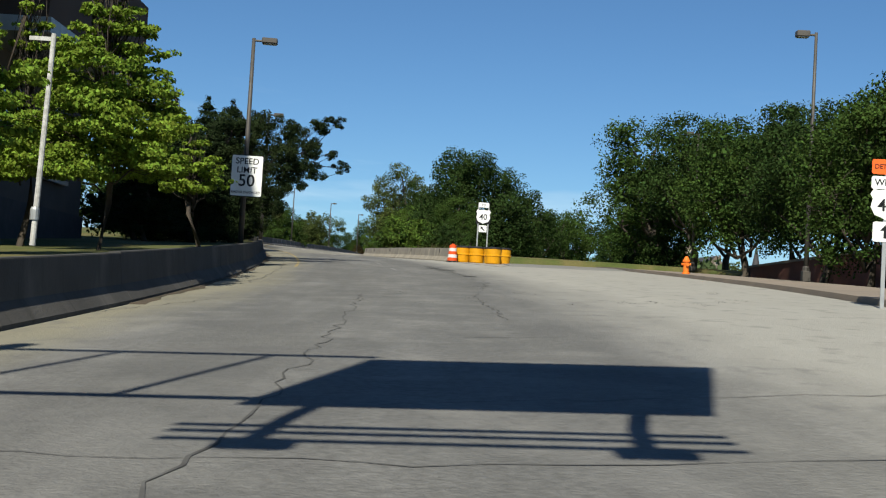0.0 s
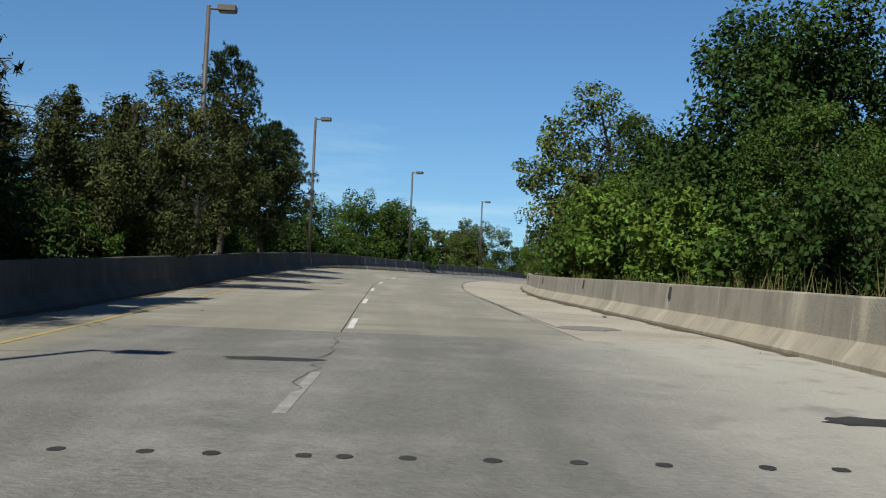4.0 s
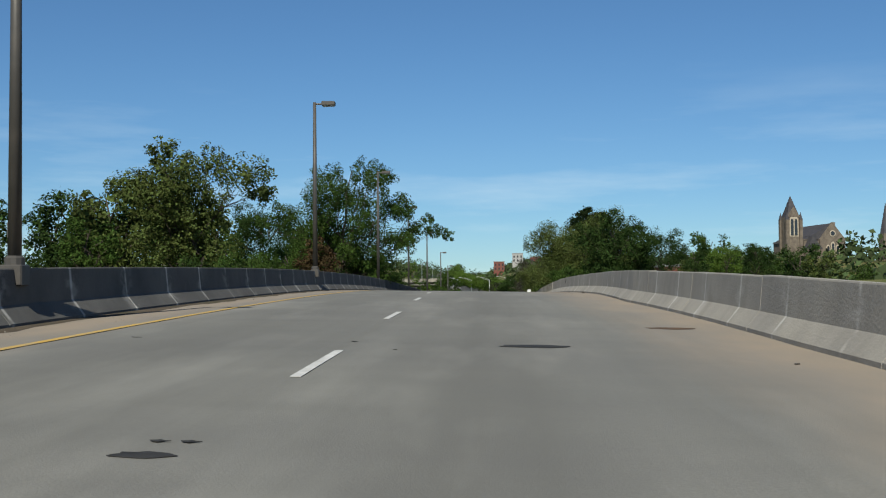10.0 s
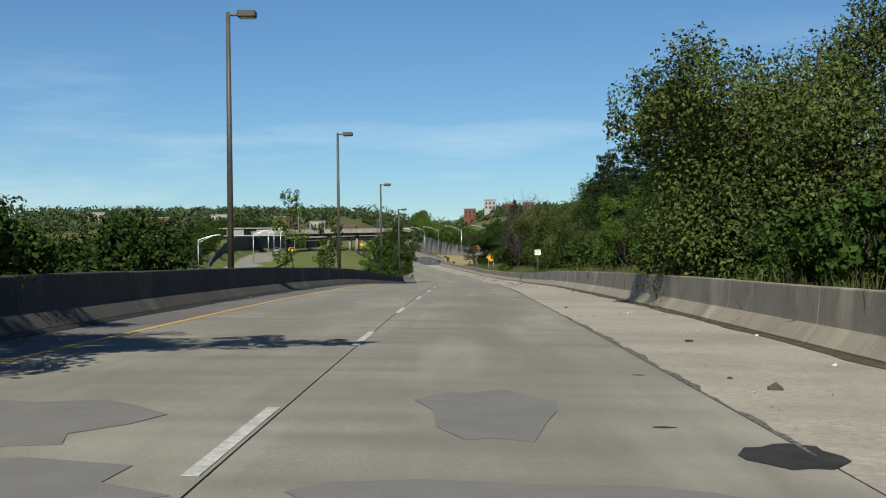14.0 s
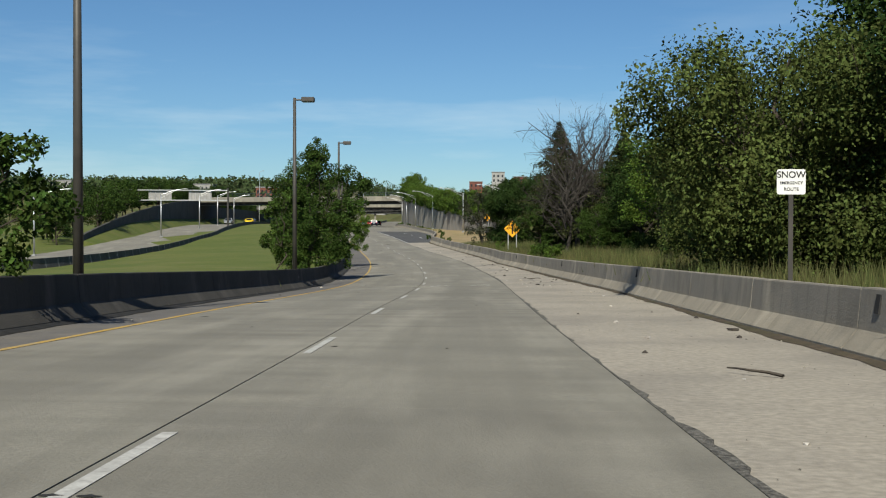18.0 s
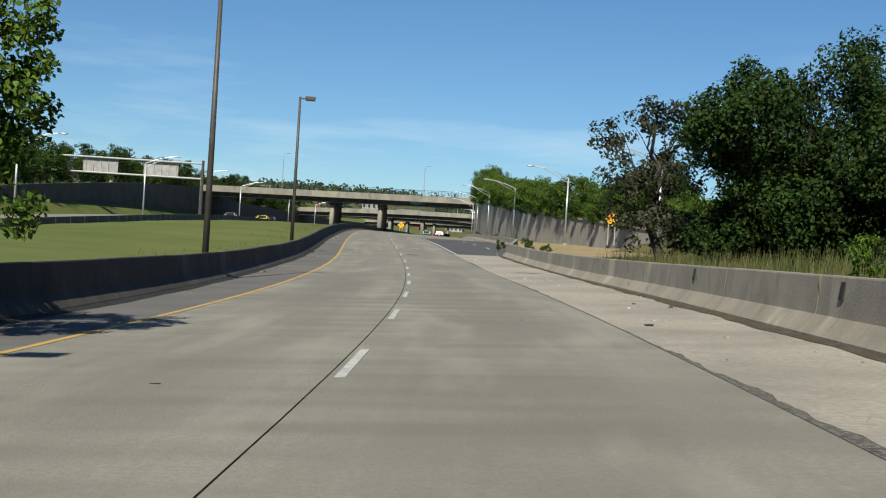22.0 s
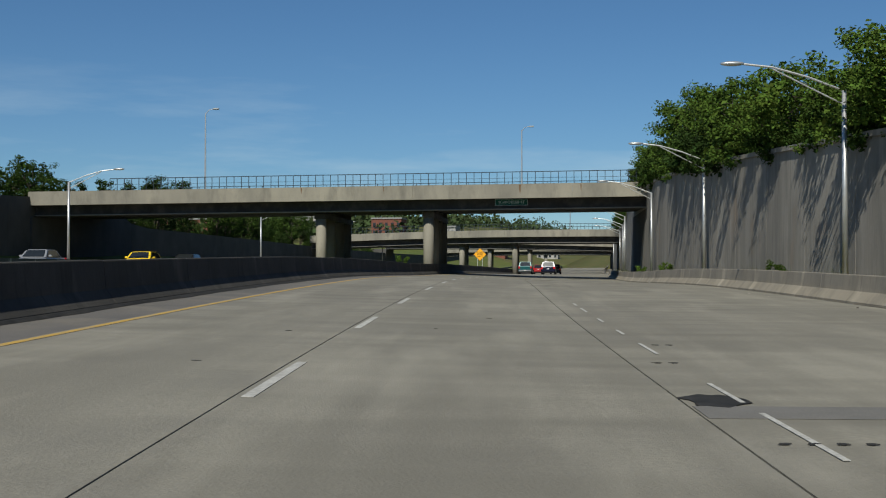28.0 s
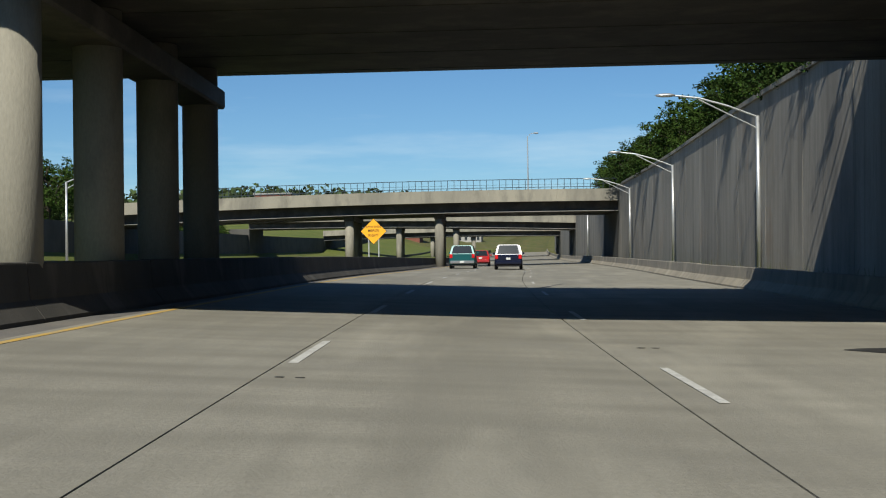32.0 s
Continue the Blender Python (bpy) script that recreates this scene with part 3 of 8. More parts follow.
def box(bm, x0, x1, y0, y1, z0, z1, bevel=0.0):
    r = bmesh.ops.create_cube(bm, size=1)
    bmesh.ops.transform(bm, matrix=Matrix.Translation(((x0 + x1) / 2, (y0 + y1) / 2, (z0 + z1) / 2)) @ Matrix.Diagonal((x1 - x0, y1 - y0, z1 - z0, 1)), verts=r["verts"])
    if bevel:
        es = list({e for v in r["verts"] for e in v.link_edges})
        bmesh.ops.bevel(bm, geom=es, offset=bevel, segments=1, affect="EDGES")
    return bm


def tube(bm, a, b, r0, r1=None, n=10, caps=True):
    a, b = Vector(a), Vector(b)
    r1 = r0 if r1 is None else r1
    d = b - a
    m = Matrix.Translation((a + b) / 2) @ d.to_track_quat("Z", "Y").to_matrix().to_4x4()
    bmesh.ops.create_cone(bm, cap_ends=caps, segments=n, radius1=r0, radius2=max(r1, 1e-4), depth=d.length, matrix=m)
    return bm


def pipe(bm, pts, r, n=8):
    for a, b in zip(pts[:-1], pts[1:]):
        tube(bm, a, b, r, r, n)
    return bm


def lathe(bm, profile, n=20):
    """A solid of revolution from (radius, height) pairs."""
    rings = [[bm.verts.new((r * math.cos(2 * math.pi * k / n), r * math.sin(2 * math.pi * k / n), z)) for k in range(n)] for r, z in profile]
    for a, b in zip(rings[:-1], rings[1:]):
        for k in range(n):
            bm.faces.new((a[k], a[(k + 1) % n], b[(k + 1) % n], b[k]))
    bm.faces.new(rings[0][::-1])
    bm.faces.new(rings[-1])
    return bm


def prism(bm, outline, y0, y1):
    """Extrude an outline in x, z from y0 to y1."""
    a = [bm.verts.new((x, y0, z)) for x, z in outline]
    b = [bm.verts.new((x, y1, z)) for x, z in outline]
    n = len(outline)
    bm.faces.new(a)
    bm.faces.new(b[::-1])
    for k in range(n):
        bm.faces.new((a[k], b[k], b[(k + 1) % n], a[(k + 1) % n]))
    return bm


def sweep(name, s0, s1, profile, material, parent=None, step=4.0, label="", closed=True):
    """Sweep a cross-section along the road. profile(s) gives (v, h) pairs round the section."""
    n = max(1, int(math.ceil((s1 - s0) / step)))
    ss = [s0 + (s1 - s0) * k / n for k in range(n + 1)]
    verts, faces = [], []
    lanes = []
    for q in ss:
        pr = profile(q)
        verts += [rp(q, v, h) for v, h in pr]
        lanes += [c for v, h in pr for c in (v, q, h)]
    m = len(pr)
    for k in range(n):
        for j in range(m if closed else m - 1):
            a, b = k * m + j, k * m + (j + 1) % m
            faces.append((a, b, b + m, a + m))
    if closed:
        faces += [tuple(range(m))[::-1], tuple(range(n * m, n * m + m))]
    ob = mesh_object(name, verts, faces, material, parent, label)
    ob.data.attributes.new("lane", "FLOAT_VECTOR", "POINT").data.foreach_set("vector", lanes)
    return ob


def thing(name, label, category, m=None, group="", kind=""):
    e = new(name)
    if m is not None:
        e.matrix_basis = m
    return tagged(e, label, category, group, kind)


# ---- ground: one sheet out to the horizon ----
BR0, BR1 = 163.0, 262.0      # the bridge


def left_h(s, d):
    """Height of the land d metres left of the barrier, over the road."""
    k = [(-60, 0.75), (60, 0.75), (90, 0.55), (158, 0.3), (163, -1.5), (172, -6.5), (250, -6.5), (259, -1.5), (268, 0.0), (300, 0.25), (420, 0.35), (470, 0.45), (520, 0.45), (560, 0.25), (2000, 0.2)]
    base = table(s, k)
    if 300 < s < 900:
        base -= min(1.0, max(0, (d - 12) / 15)) * 0.6
    if s > 900:
        base -= 0
    return base


def right_h(s, d):
    k = [(-60, 0.1), (68, 0.1), (76, 0.5), (158, 0.5), (163, -1.5), (172, -6.5), (250, -6.5), (259, -1.5), (268, 0.4), (480, 0.5), (505, 0.35), (520, 0.2), (2000, 0.2)]
    base = table(s, k)
    if 268 < s < 500:
        base += min(d, 25) * 0.035
    return base


def build_ground():
    lo = [0.2, 0.6, 2, 4, 7, 11, 16, 22, 29, 37, 46, 60, 90, 150, 260, 450, 800, 1500, 2600]
    ss = [-2500, -1800, -1200, -800, -500, -300, -200] + list(range(-150, 1000, 5)) + [1020, 1050, 1100, 1160, 1250, 1400, 1600, 1900, 2300, 2700, 3150]
    verts, faces = [], []
    cols = None
    for s in ss:
        a = float(np.interp(s, DQ, DH))
        fade = 1.0 if -60 <= s <= 900 else 0.0
        row = []
        L0, R0 = vl(s) - 0.25, (vr(s) + 0.25 if s > 76 else 22.0)

        def place(v, h):
            p = rp(s, v, 0)
            if abs(v) > 70:
                e = rp(s, math.copysign(70, v), 0)
                p = Vector((e.x + (v - math.copysign(70, v)), e.y, e.z))
            p.z += h + hill(s, v) + (0.12 * noise.noise((p.x * 0.15, p.y * 0.15, 3)) if 9 < abs(v) < 70 else 0)
            return p
        for d in reversed(lo):
            row.append(place(L0 - d, left_h(s, d)))
        for v in (L0, (L0 + R0) / 2, R0):
            dip = -0.45 if not (BR0 < s < BR1) else -6.5
            row.append(place(v, dip) if -150 <= s <= 980 else place(v, -0.45))
        R1 = wall_v(s) + 0.25 - R0
        for d in ([0.2, 0.6, 1.2, R1 - 0.15, R1 + 0.15, R1 + 1, R1 + 3] + lo[7:] if 505 < s < 1000 else lo):
            h = right_h(s, d)
            v = R0 + d
            if 505 < s < 1000:
                if v > wall_v(s) + 0.3:
                    h = wall_h(s) + 0.05
            row.append(place(v, h))
        cols = len(row)
        verts += row
    for i in range(len(ss) - 1):
        for j in range(cols - 1):
            a = i * cols + j
            faces.append((a, a + 1, a + cols + 1, a + cols))
    g = mesh_object("ground", verts, faces, "rough_grass", smooth=True)
    g.data.materials.append(M["grass"])
    g.data.materials.append(M["sand"])
    nl = len(lo)
    for i in range(len(ss) - 1):
        for j in range(cols - 1):
            k = 0
            if 286 < ss[i] < 1000 and j < nl and j > 5:
                k = 1
            if 476 < ss[i] < 560 and nl + 2 < j < nl + 7:
                k = 2
            if k:
                g.data.polygons[i * (cols - 1) + j].material_index = k
    return tagged(g, "rough green and straw-coloured grass verges and land", "ground", kind="structure")


build_ground()


# ---- road surface ----
KERB = [(-60, 9.2), (22, 9.4), (42, 11.4), (60, 13.1), (76, 15.6)]       # right kerb of the street before the fork


def sheet(v0, v1, h0=0.0, h1=None, depth=0.3):
    def pr(s):
        a, c = v0(s), v1(s)
        m = 3.6 if a < 3.5 and c > 3.7 else (a + c) / 2
        return [(a, h0 - depth), (m, h0 - depth), (c, h0 - depth), (c, h0), (m, h0), (a, h0)]
    return pr


def const(c):
    return lambda s: c


road = thing("road", "worn two-lane expressway carriageway of pale concrete and patched asphalt", "road", kind="structure")
sweep("street_asphalt", -60, 76, sheet(vl, lambda s: table(s, KERB)), "asphalt_worn", road, 3)
sweep("asphalt_taper", 76, 86, sheet(vl, lambda s: vr(s)), "asphalt_worn", road, 2)
sweep("road_base", 86, 150.5, sheet(vl, lambda s: vr(s) + 0.1, -0.03), "joint_dark", road, 4)
sweep("road_base", 261, 980, sheet(lambda s: vl(s) - 0.1, lambda s: vr(s) + 0.1, -0.03), "joint_dark", road, 4)
for a, b in ((86, 150.5), (261, 980)):
    n = int(round((b - a) / 12.2))
    for k in range(n):
        q0, q1 = a + (b - a) * k / n, a + (b - a) * (k + 1) / n - 0.003
        sweep("slab", q0, q1, sheet(const(-3.55), const(-0.008), 0, depth=0.04), "concrete_road", road, 4)
        sweep("slab", q0, q1, sheet(const(0.008), const(3.54), 0, depth=0.04), "concrete_road", road, 4)
        sweep("shoulder_slab", q0, q1, sheet(vl, const(-3.554), -0.003, depth=0.04), "dark_shoulder" if q0 > 255 else "concrete_road", road, 4)
        if q1 < 487 or q0 > 549:
            sweep("shoulder_slab", q0, q1, sheet(const(3.565), vr, -0.004, depth=0.04), "shoulder" if q0 < 500 else "concrete_road", road, 4)
sweep("merge_concrete", 480.35, 498.5, sheet(const(3.58), vr, -0.004, depth=0.04), "shoulder", road, 2)
sweep("merge_asphalt", 498.53, 553.4, sheet(const(3.58), vr, -0.004, depth=0.04), "fresh_asphalt", road, 2)

# street that goes straight on past the fork
def branch():
    verts, faces = [], []
    xs = (3.4, 7.5, 12.5)
    for i in range(0, 22):
        y = 58 + i * 4.0
        for x in xs:
            x2 = x + max(0, y - 80) * 0.05 + max(0, y - 110) * 0.5
            yy = min(y, 84)
            z = rp(yy, x - float(np.interp(yy, DQ, DX)), float(np.interp(y, [58, 68], [-0.12, 0.006]))).z + float(np.interp(y, [84, 96, 110, 135, 180, 230], [0, 0.5, 0.95, 1.0, -0.5, -4]))
            verts.append((x2, y, z))
    for i in range(21):
        for k in range(2):
            a = i * 3 + k
            faces.append((a, a + 1, a + 4, a + 3))
    ob = mesh_object("branch_street", verts, faces, "street_pale", road)
    md = ob.modifiers.new("thick", "SOLIDIFY")
    md.thickness, md.offset = 0.3, -1


branch()
kerb = sweep("kerb", -60, 76, lambda s: [(table(s, KERB) + 0.004, -0.2), (table(s, KERB) + 0.2, -0.2), (table(s, KERB) + 0.2, 0.14), (table(s, KERB) + 0.03, 0.14)], "pavement", None, 3)
tagged(kerb, "weathered concrete kerb of the street", "kerb", kind="structure")
walkway = sweep("pavement", -60, 76, lambda s: [(table(s, KERB) + 0.2, -0.2), (table(s, KERB) + 3.2, -0.2), (table(s, KERB) + 3.2, 0.13), (table(s, KERB) + 0.2, 0.13)], "pavement", None, 3)
tagged(walkway, "brownish concrete pavement beside the street", "pavement", kind="structure")

# bridge deck
deck = thing("bridge_deck", "grey concrete bridge deck with sandy shoulders", "bridge", kind="structure")
sweep("deck_slab", 150.55, 155.4, sheet(vl, vr, 0, depth=0.4), "bridge_deck", deck, 2)
sweep("deck_slab", 155.43, 260.6, sheet(lambda s: vl(s) - 0.5, lambda s: vr(s) + 0.5, 0, depth=0.9), "bridge_deck", deck, 4)
sweep("expansion_joint", 260.6, 261.0, sheet(vl, vr, 0.001, depth=0.3), "ravel", deck, 1)
strip_at = ((150.9, 0.1), (155.6, 0.1), (167.8, 0.14))
for q, w in strip_at:
    sweep("deck_joint", q, q + w, sheet(vl, vr, 0.006, depth=0.004), "joint_dark", deck, 1)
for v in (-4.6, -1.8, 1.0, 3.8):
    sweep("girder", 167, 261, lambda s, v=v: [(v - 0.2, -2.0), (v + 0.2, -2.0), (v + 0.2, -0.88), (v - 0.2, -0.88)], "girder", deck, 6)
for s in (190, 214, 238):
    bm = bmesh.new()
    box(bm, -5.5, 5.5, -0.6, 0.6, -7.2, -2.0, 0.1)
    ob = part("pier", bm, "bridge_concrete", deck)
    ob.matrix_basis = at_road(s, 0)

# ---- barriers ----
def barrier_face(side, tall=0.84):
    e = vl if side < 0 else vr

    def pr(s):
        v = e(s)
        pts = [(0, -0.25), (0, 0.06), (0.2, 0.31), (0.25, tall - 0.02), (0.26, tall), (0.44, tall), (0.46, tall - 0.02), (0.48, -0.25)]
        return [(v + side * a, h) for a, h in (pts if side > 0 else pts[::-1])]
    return pr


def barrier(name, side, s0, s1, material, label, piece=6.1, tall=0.84):
    b = thing(name, label, "concrete barrier", kind="structure")
    n = max(1, int(round((s1 - s0) / piece)))
    rnd = random.Random(int(s0 * 7 + side))
    for k in range(n):
        q0, q1 = s0 + (s1 - s0) * k / n, s0 + (s1 - s0) * (k + 1) / n - 0.025
        sweep("barrier_segment", q0, q1, barrier_face(side, tall + rnd.uniform(-0.012, 0.012)), material, b, 3.1)


barrier("barrier_left", -1, -60, 150, "barrier_grimy_shade", "grimy concrete safety barrier below the trees, darkened for shade")
barrier("barrier_left", -1, 150, 262, "barrier_grey_shade", "continuous grey weathered concrete safety barrier with sloped foot")
barrier("barrier_left", -1, 262, 980, "barrier_grimy_shade", "long stained concrete safety barrier along the median, darkened for shade")
barrier("barrier_right", 1, 76.5, 139, "barrier", "sunlit buff concrete safety barrier with stains")
barrier("barrier_right", 1, 141.5, 261, "parapet", "pale concrete bridge parapet with sloped foot and joints")
barrier("barrier_right", 1, 262, 498, "barrier", "sunlit concrete safety barrier with weeds behind it")
barrier("barrier_right", 1, 499, 980, "barrier", "low buff concrete barrier along the widened road", tall=0.72)

# slots in the right barrier face: near-black blocks stand in for their shaded recesses
slots = thing("barrier_slots", "small dark slots in the concrete barrier face", "barrier slot", kind="structure")
for q in [80.5 + 12.2 * k for k in range(5)] + [246.0, 308, 330, 352, 374, 396, 417, 436.4, 446.5]:
    p = rp(q, vr(q) + 0.222, 0.66)
    ob = part("slot", box(bmesh.new(), -0.012, 0.03, -0.08, 0.08, -0.12, 0.12), "patch_dark", slots)
    ob.matrix_basis = pose(p.x, p.y, p.z, 0, 8.3, heading(q))

# dirt and leaves gathered along the barrier feet
dirt = thing("gutter_dirt", "dark dirt and leaves gathered along the barrier foot", "dirt", kind="structure")


def dirt_edge(s, side, k):
    return 0.16 + 0.09 * math.sin(s * 0.9 + k) + 0.06 * math.sin(s * 2.7 + 2 * k) + 0.1 * math.sin(s * 0.13)


sweep("dirt_strip", 84, 150, lambda s: [(vr(s) - max(0.04, dirt_edge(s, 1, 1)), 0.003), (vr(s) + 0.01, 0.003), (vr(s) + 0.01, 0.02), (vr(s) - 0.03, 0.018)], "dirt", dirt, 0.8)
sweep("dirt_strip", 262, 498, lambda s: [(vr(s) - 0.06 - 0.6 * max(0.04, dirt_edge(s, 1, 2)), 0.003), (vr(s) + 0.01, 0.003), (vr(s) + 0.01, 0.03), (vr(s) - 0.05, 0.026)], "dirt", dirt, 0.8)
sweep("dirt_strip", 20, 150, lambda s: [(vl(s) - 0.01, 0.02), (vl(s) + 0.03, 0.018), (vl(s) + max(0.04, dirt_edge(s, -1, 3)), 0.003), (vl(s) - 0.01, 0.003)][::-1], "dirt", dirt, 0.8)
sweep("dirt_strip", 155, 262, lambda s: [(vl(s) - 0.01, 0.02), (vl(s) + 0.03, 0.018), (vl(s) + max(0.04, dirt_edge(s, -1, 4)), 0.003), (vl(s) - 0.01, 0.003)][::-1], "dirt", dirt, 1.0)
# near-black strip along the left barrier foot beyond the bridge
sweep("dirt_strip", 262, 640, lambda s: [(vl(s) - 0.01, 0.05), (vl(s) + 0.04, 0.045), (vl(s) + 0.1 + max(0.0, 0.4 * dirt_edge(s, -1, 4)), 0.003), (vl(s) - 0.01, 0.003)][::-1], "patch_dark", dirt, 1.0, "black strip in the gutter along the barrier foot")


def gravel():
    """Loose grit on the shoulders."""
    rng = np.random.default_rng(123)
    V, F = [], []
    base = np.array([(1, 0, 0), (-0.5, 0.87, 0), (-0.5, -0.87, 0), (0, 0, 0.8)])
    for k in range(4200):
        if k < 3000:
            s = rng.uniform(265, 496)
            v = vr(s) - 0.15 - rng.exponential(0.9) if rng.random() < 0.6 else rng.uniform(3.75, vr(s) - 0.2)
            if v < 3.7:
                continue
        elif k < 3500:
            s = rng.uniform(84, 150)
            v = vr(s) - 0.1 - rng.exponential(0.5)
        else:
            s = rng.uniform(150, 640)
            v = vl(s) + 0.1 + rng.exponential(0.35)
        p = np.array(rp(s, v, 0.0))
        r = rng.uniform(0.004, 0.013) * (2.2 if rng.random() < 0.05 else 1.0)
        q = base * r * rng.uniform(0.6, 1.4, (4, 1))
        a = rng.uniform(0, 6.28)
        q = np.stack([q[:, 0] * math.cos(a) - q[:, 1] * math.sin(a), q[:, 0] * math.sin(a) + q[:, 1] * math.cos(a), q[:, 2]], 1)
        n = len(V)
        V += [tuple(p + x) for x in q]
        F += [(n, n + 1, n + 3), (n + 1, n + 2, n + 3), (n + 2, n, n + 3)]
    ob = mesh_object("gravel", V, F, "grit", None)
    tagged(ob, "loose pale and dark grit on the shoulders", "gravel", kind="stuff")


gravel()

# ---- road markings, joints, patches ----
marks = thing("road_markings", "worn white and yellow road markings", "road marking", kind="structure")


def strip(name, s0, s1, v0, v1, material, parent, h=0.005, step=3.0):
    f0 = v0 if callable(v0) else const(v0)
    f1 = v1 if callable(v1) else const(v1)
    return sweep(name, s0, s1, sheet(f0, f1, h, depth=0.004), material, parent, step)


DASHES = [47.2, 57.5, 67.8, 78.2, 88.4, 98.8, 109.2, 119.6, 130.0, 140.6, 151.1, 161.0, 171.0, 180.0, 189.0, 199.3, 211.0, 223.1, 233.7, 243.3, 254.7] + [254.7 + 9.84 * k for k in range(1, 10)]
DASHES += [353.1, 363.7, 374.0, 383.3, 392.6, 403.0, 413.0, 424.0, 432.7, 441.6, 450.0, 458.5, 466.5, 474.8, 484.5, 494.5, 505.5, 516.6, 527.7, 538.8, 549.9, 561.0, 569.6, 578.1, 588.2, 598.3, 607.0, 617.4] + [617.4 + 10.2 * k for k in range(1, 36)]
for c in DASHES:
    dv = table(c, [(88, 0.1), (152, 0.1), (171, 0.08), (190, 0.06), (199, -0.05), (222, -0.4), (234, -0.29), (243, -0.21), (262, -0.1), (300, 0.12)])
    strip("dash", c - 1.5, c + 1.5, dv - 0.05, dv + 0.05, "paint_ghost" if c < 82 else "paint_faded" if 262 < c else "paint_white", marks, 0.006)
strip("yellow_line", 46, 150, -3.66, -3.55, "yellow_worn", marks, 0.006, 4)
strip("yellow_line", 150, 262, -3.62, -3.5, "paint_yellow", marks, 0.009, 4)
strip("yellow_line", 262, 980, lambda s: table(s, [(500, -3.62), (610, -3.4)]), lambda s: table(s, [(500, -3.5), (610, -3.28)]), "paint_yellow", marks, 0.006, 4)
strip("edge_line", 90, 150, 3.64, 3.68, "paint_ghost", marks, 0.006, 4)
strip("edge_line", 152.2, 155.0, 3.62, 3.7, "paint_ghost", marks, 0.007, 4)
strip("edge_line", 498, 548, 3.66, 3.78, "paint_white", marks, 0.007, 4)
_ernd = random.Random(5)
for k in range(9):
    q = 549 + k * 3.6 + _ernd.uniform(0, 1.2)
    strip("edge_line", q, q + _ernd.uniform(0.8, 2.2), 4.0, 4.045, "paint_faded", marks, 0.007, 4)
for i in range(38):
    s1 = 503 + i * 12.19
    if s1 < 545:
        strip("dash", s1 - 3.05, s1, 7.2, 7.32, "paint_white", marks, 0.006)
    elif s1 > 620:
        strip("dash", s1 + 7.0, s1 + 10.0, 3.88, 3.97, "paint_faded", marks, 0.006)
ravel = [(86, 150)]
for a, b in ravel:
    rnd = random.Random(int(a))
    q = a
    while q < b - 2:
        ln = rnd.uniform(2, 7)
        w = rnd.uniform(0.03, 0.07)
        strip("joint_seal", q, min(q + ln, b), 3.53, 3.53 + w, "joint_dark" if rnd.random() < 0.5 else "patch_grey", marks, 0.004, 2)
        q += ln + rnd.uniform(0, 0.6)


# ---- street lamps on the left ----
def shoebox_lamp():
    t = thing("street_lamp", "tall dark bronze street lamp with a flat box head", "street lamp", group="roadside shoebox lamps")
    bm = bmesh.new()
    tube(bm, (0, 0, 0), (0, 0, 7.7), 0.105, 0.065, 12)
    part("pole", bm, "bronze", t, smooth=True)
    bm = bmesh.new()
    box(bm, -0.17, 0.17, -0.17, 0.17, -0.3, 0.05, 0.02)
    lathe(bm, [(0.15, 0.05), (0.15, 0.16), (0.11, 0.2)], 12)
    part("base_plate", bm, "bronze", t)
    bm = bmesh.new()
    tube(bm, (0, 0, 7.62), (0.38, 0, 7.62), 0.04, 0.04, 8)
    part("arm", bm, "bronze", t)
    bm = bmesh.new()
    box(bm, 0.3, 0.86, -0.2, 0.2, 7.53, 7.73, 0.03)
    head = part("lamp_head", bm, "lamp_brown", t)
    bm = bmesh.new()
    box(bm, 0.35, 0.81, -0.15, 0.15, 7.515, 7.529, 0.0)
    part("lens", bm, "lamp_lens", head)
    bm = bmesh.new()
    box(bm, -0.09, -0.06, -0.06, 0.06, 0.5, 0.75)
    part("hand_hole_cover", bm, "bronze", t)
    return t


LAMPS = [(45, -5.6, 0.6, 1.0), (73.5, -5.5, 0.6, 1.0), (105.7, -5.3, 0.5, 1.04), (135, -5.0, 0.5, 1.01), (165.6, -5.2, 0.84, 0.93), (194.5, -5.25, 0.84, 0.89), (227.5, -5.25, 0.84, 0.91), (260.3, -5.45, 0.7, 0.975), (294, -5.65, 0.4, 1.07), (327, -5.65, 0.4, 1.07), (360.2, -5.35, 0.5, 1.03), (389.8, -5.4, 0.5, 1.0), (423.5, -5.7, 0.5, 1.12), (457.3, -6.0, 0.5, 1.06), (490.2, -6.2, 0.5, 1.08)]
first = shoebox_lamp()
first.matrix_basis = at_road(*LAMPS[0][:3])
for row in LAMPS[1:]:
    copy_thing(first, at_road(*row[:3]) @ Matrix.Diagonal((1, 1, row[3], 1)))
for x, y, z, k in ((15.2, 52, 2.4, 1.33), (15.6, 78, 3.6, 1.1), (15, 98, 3.4, 1.0)):
    copy_thing(first, pose(x, y, z, 0, 0, 180) @ Matrix.Diagonal((1, 1, k, 1)))


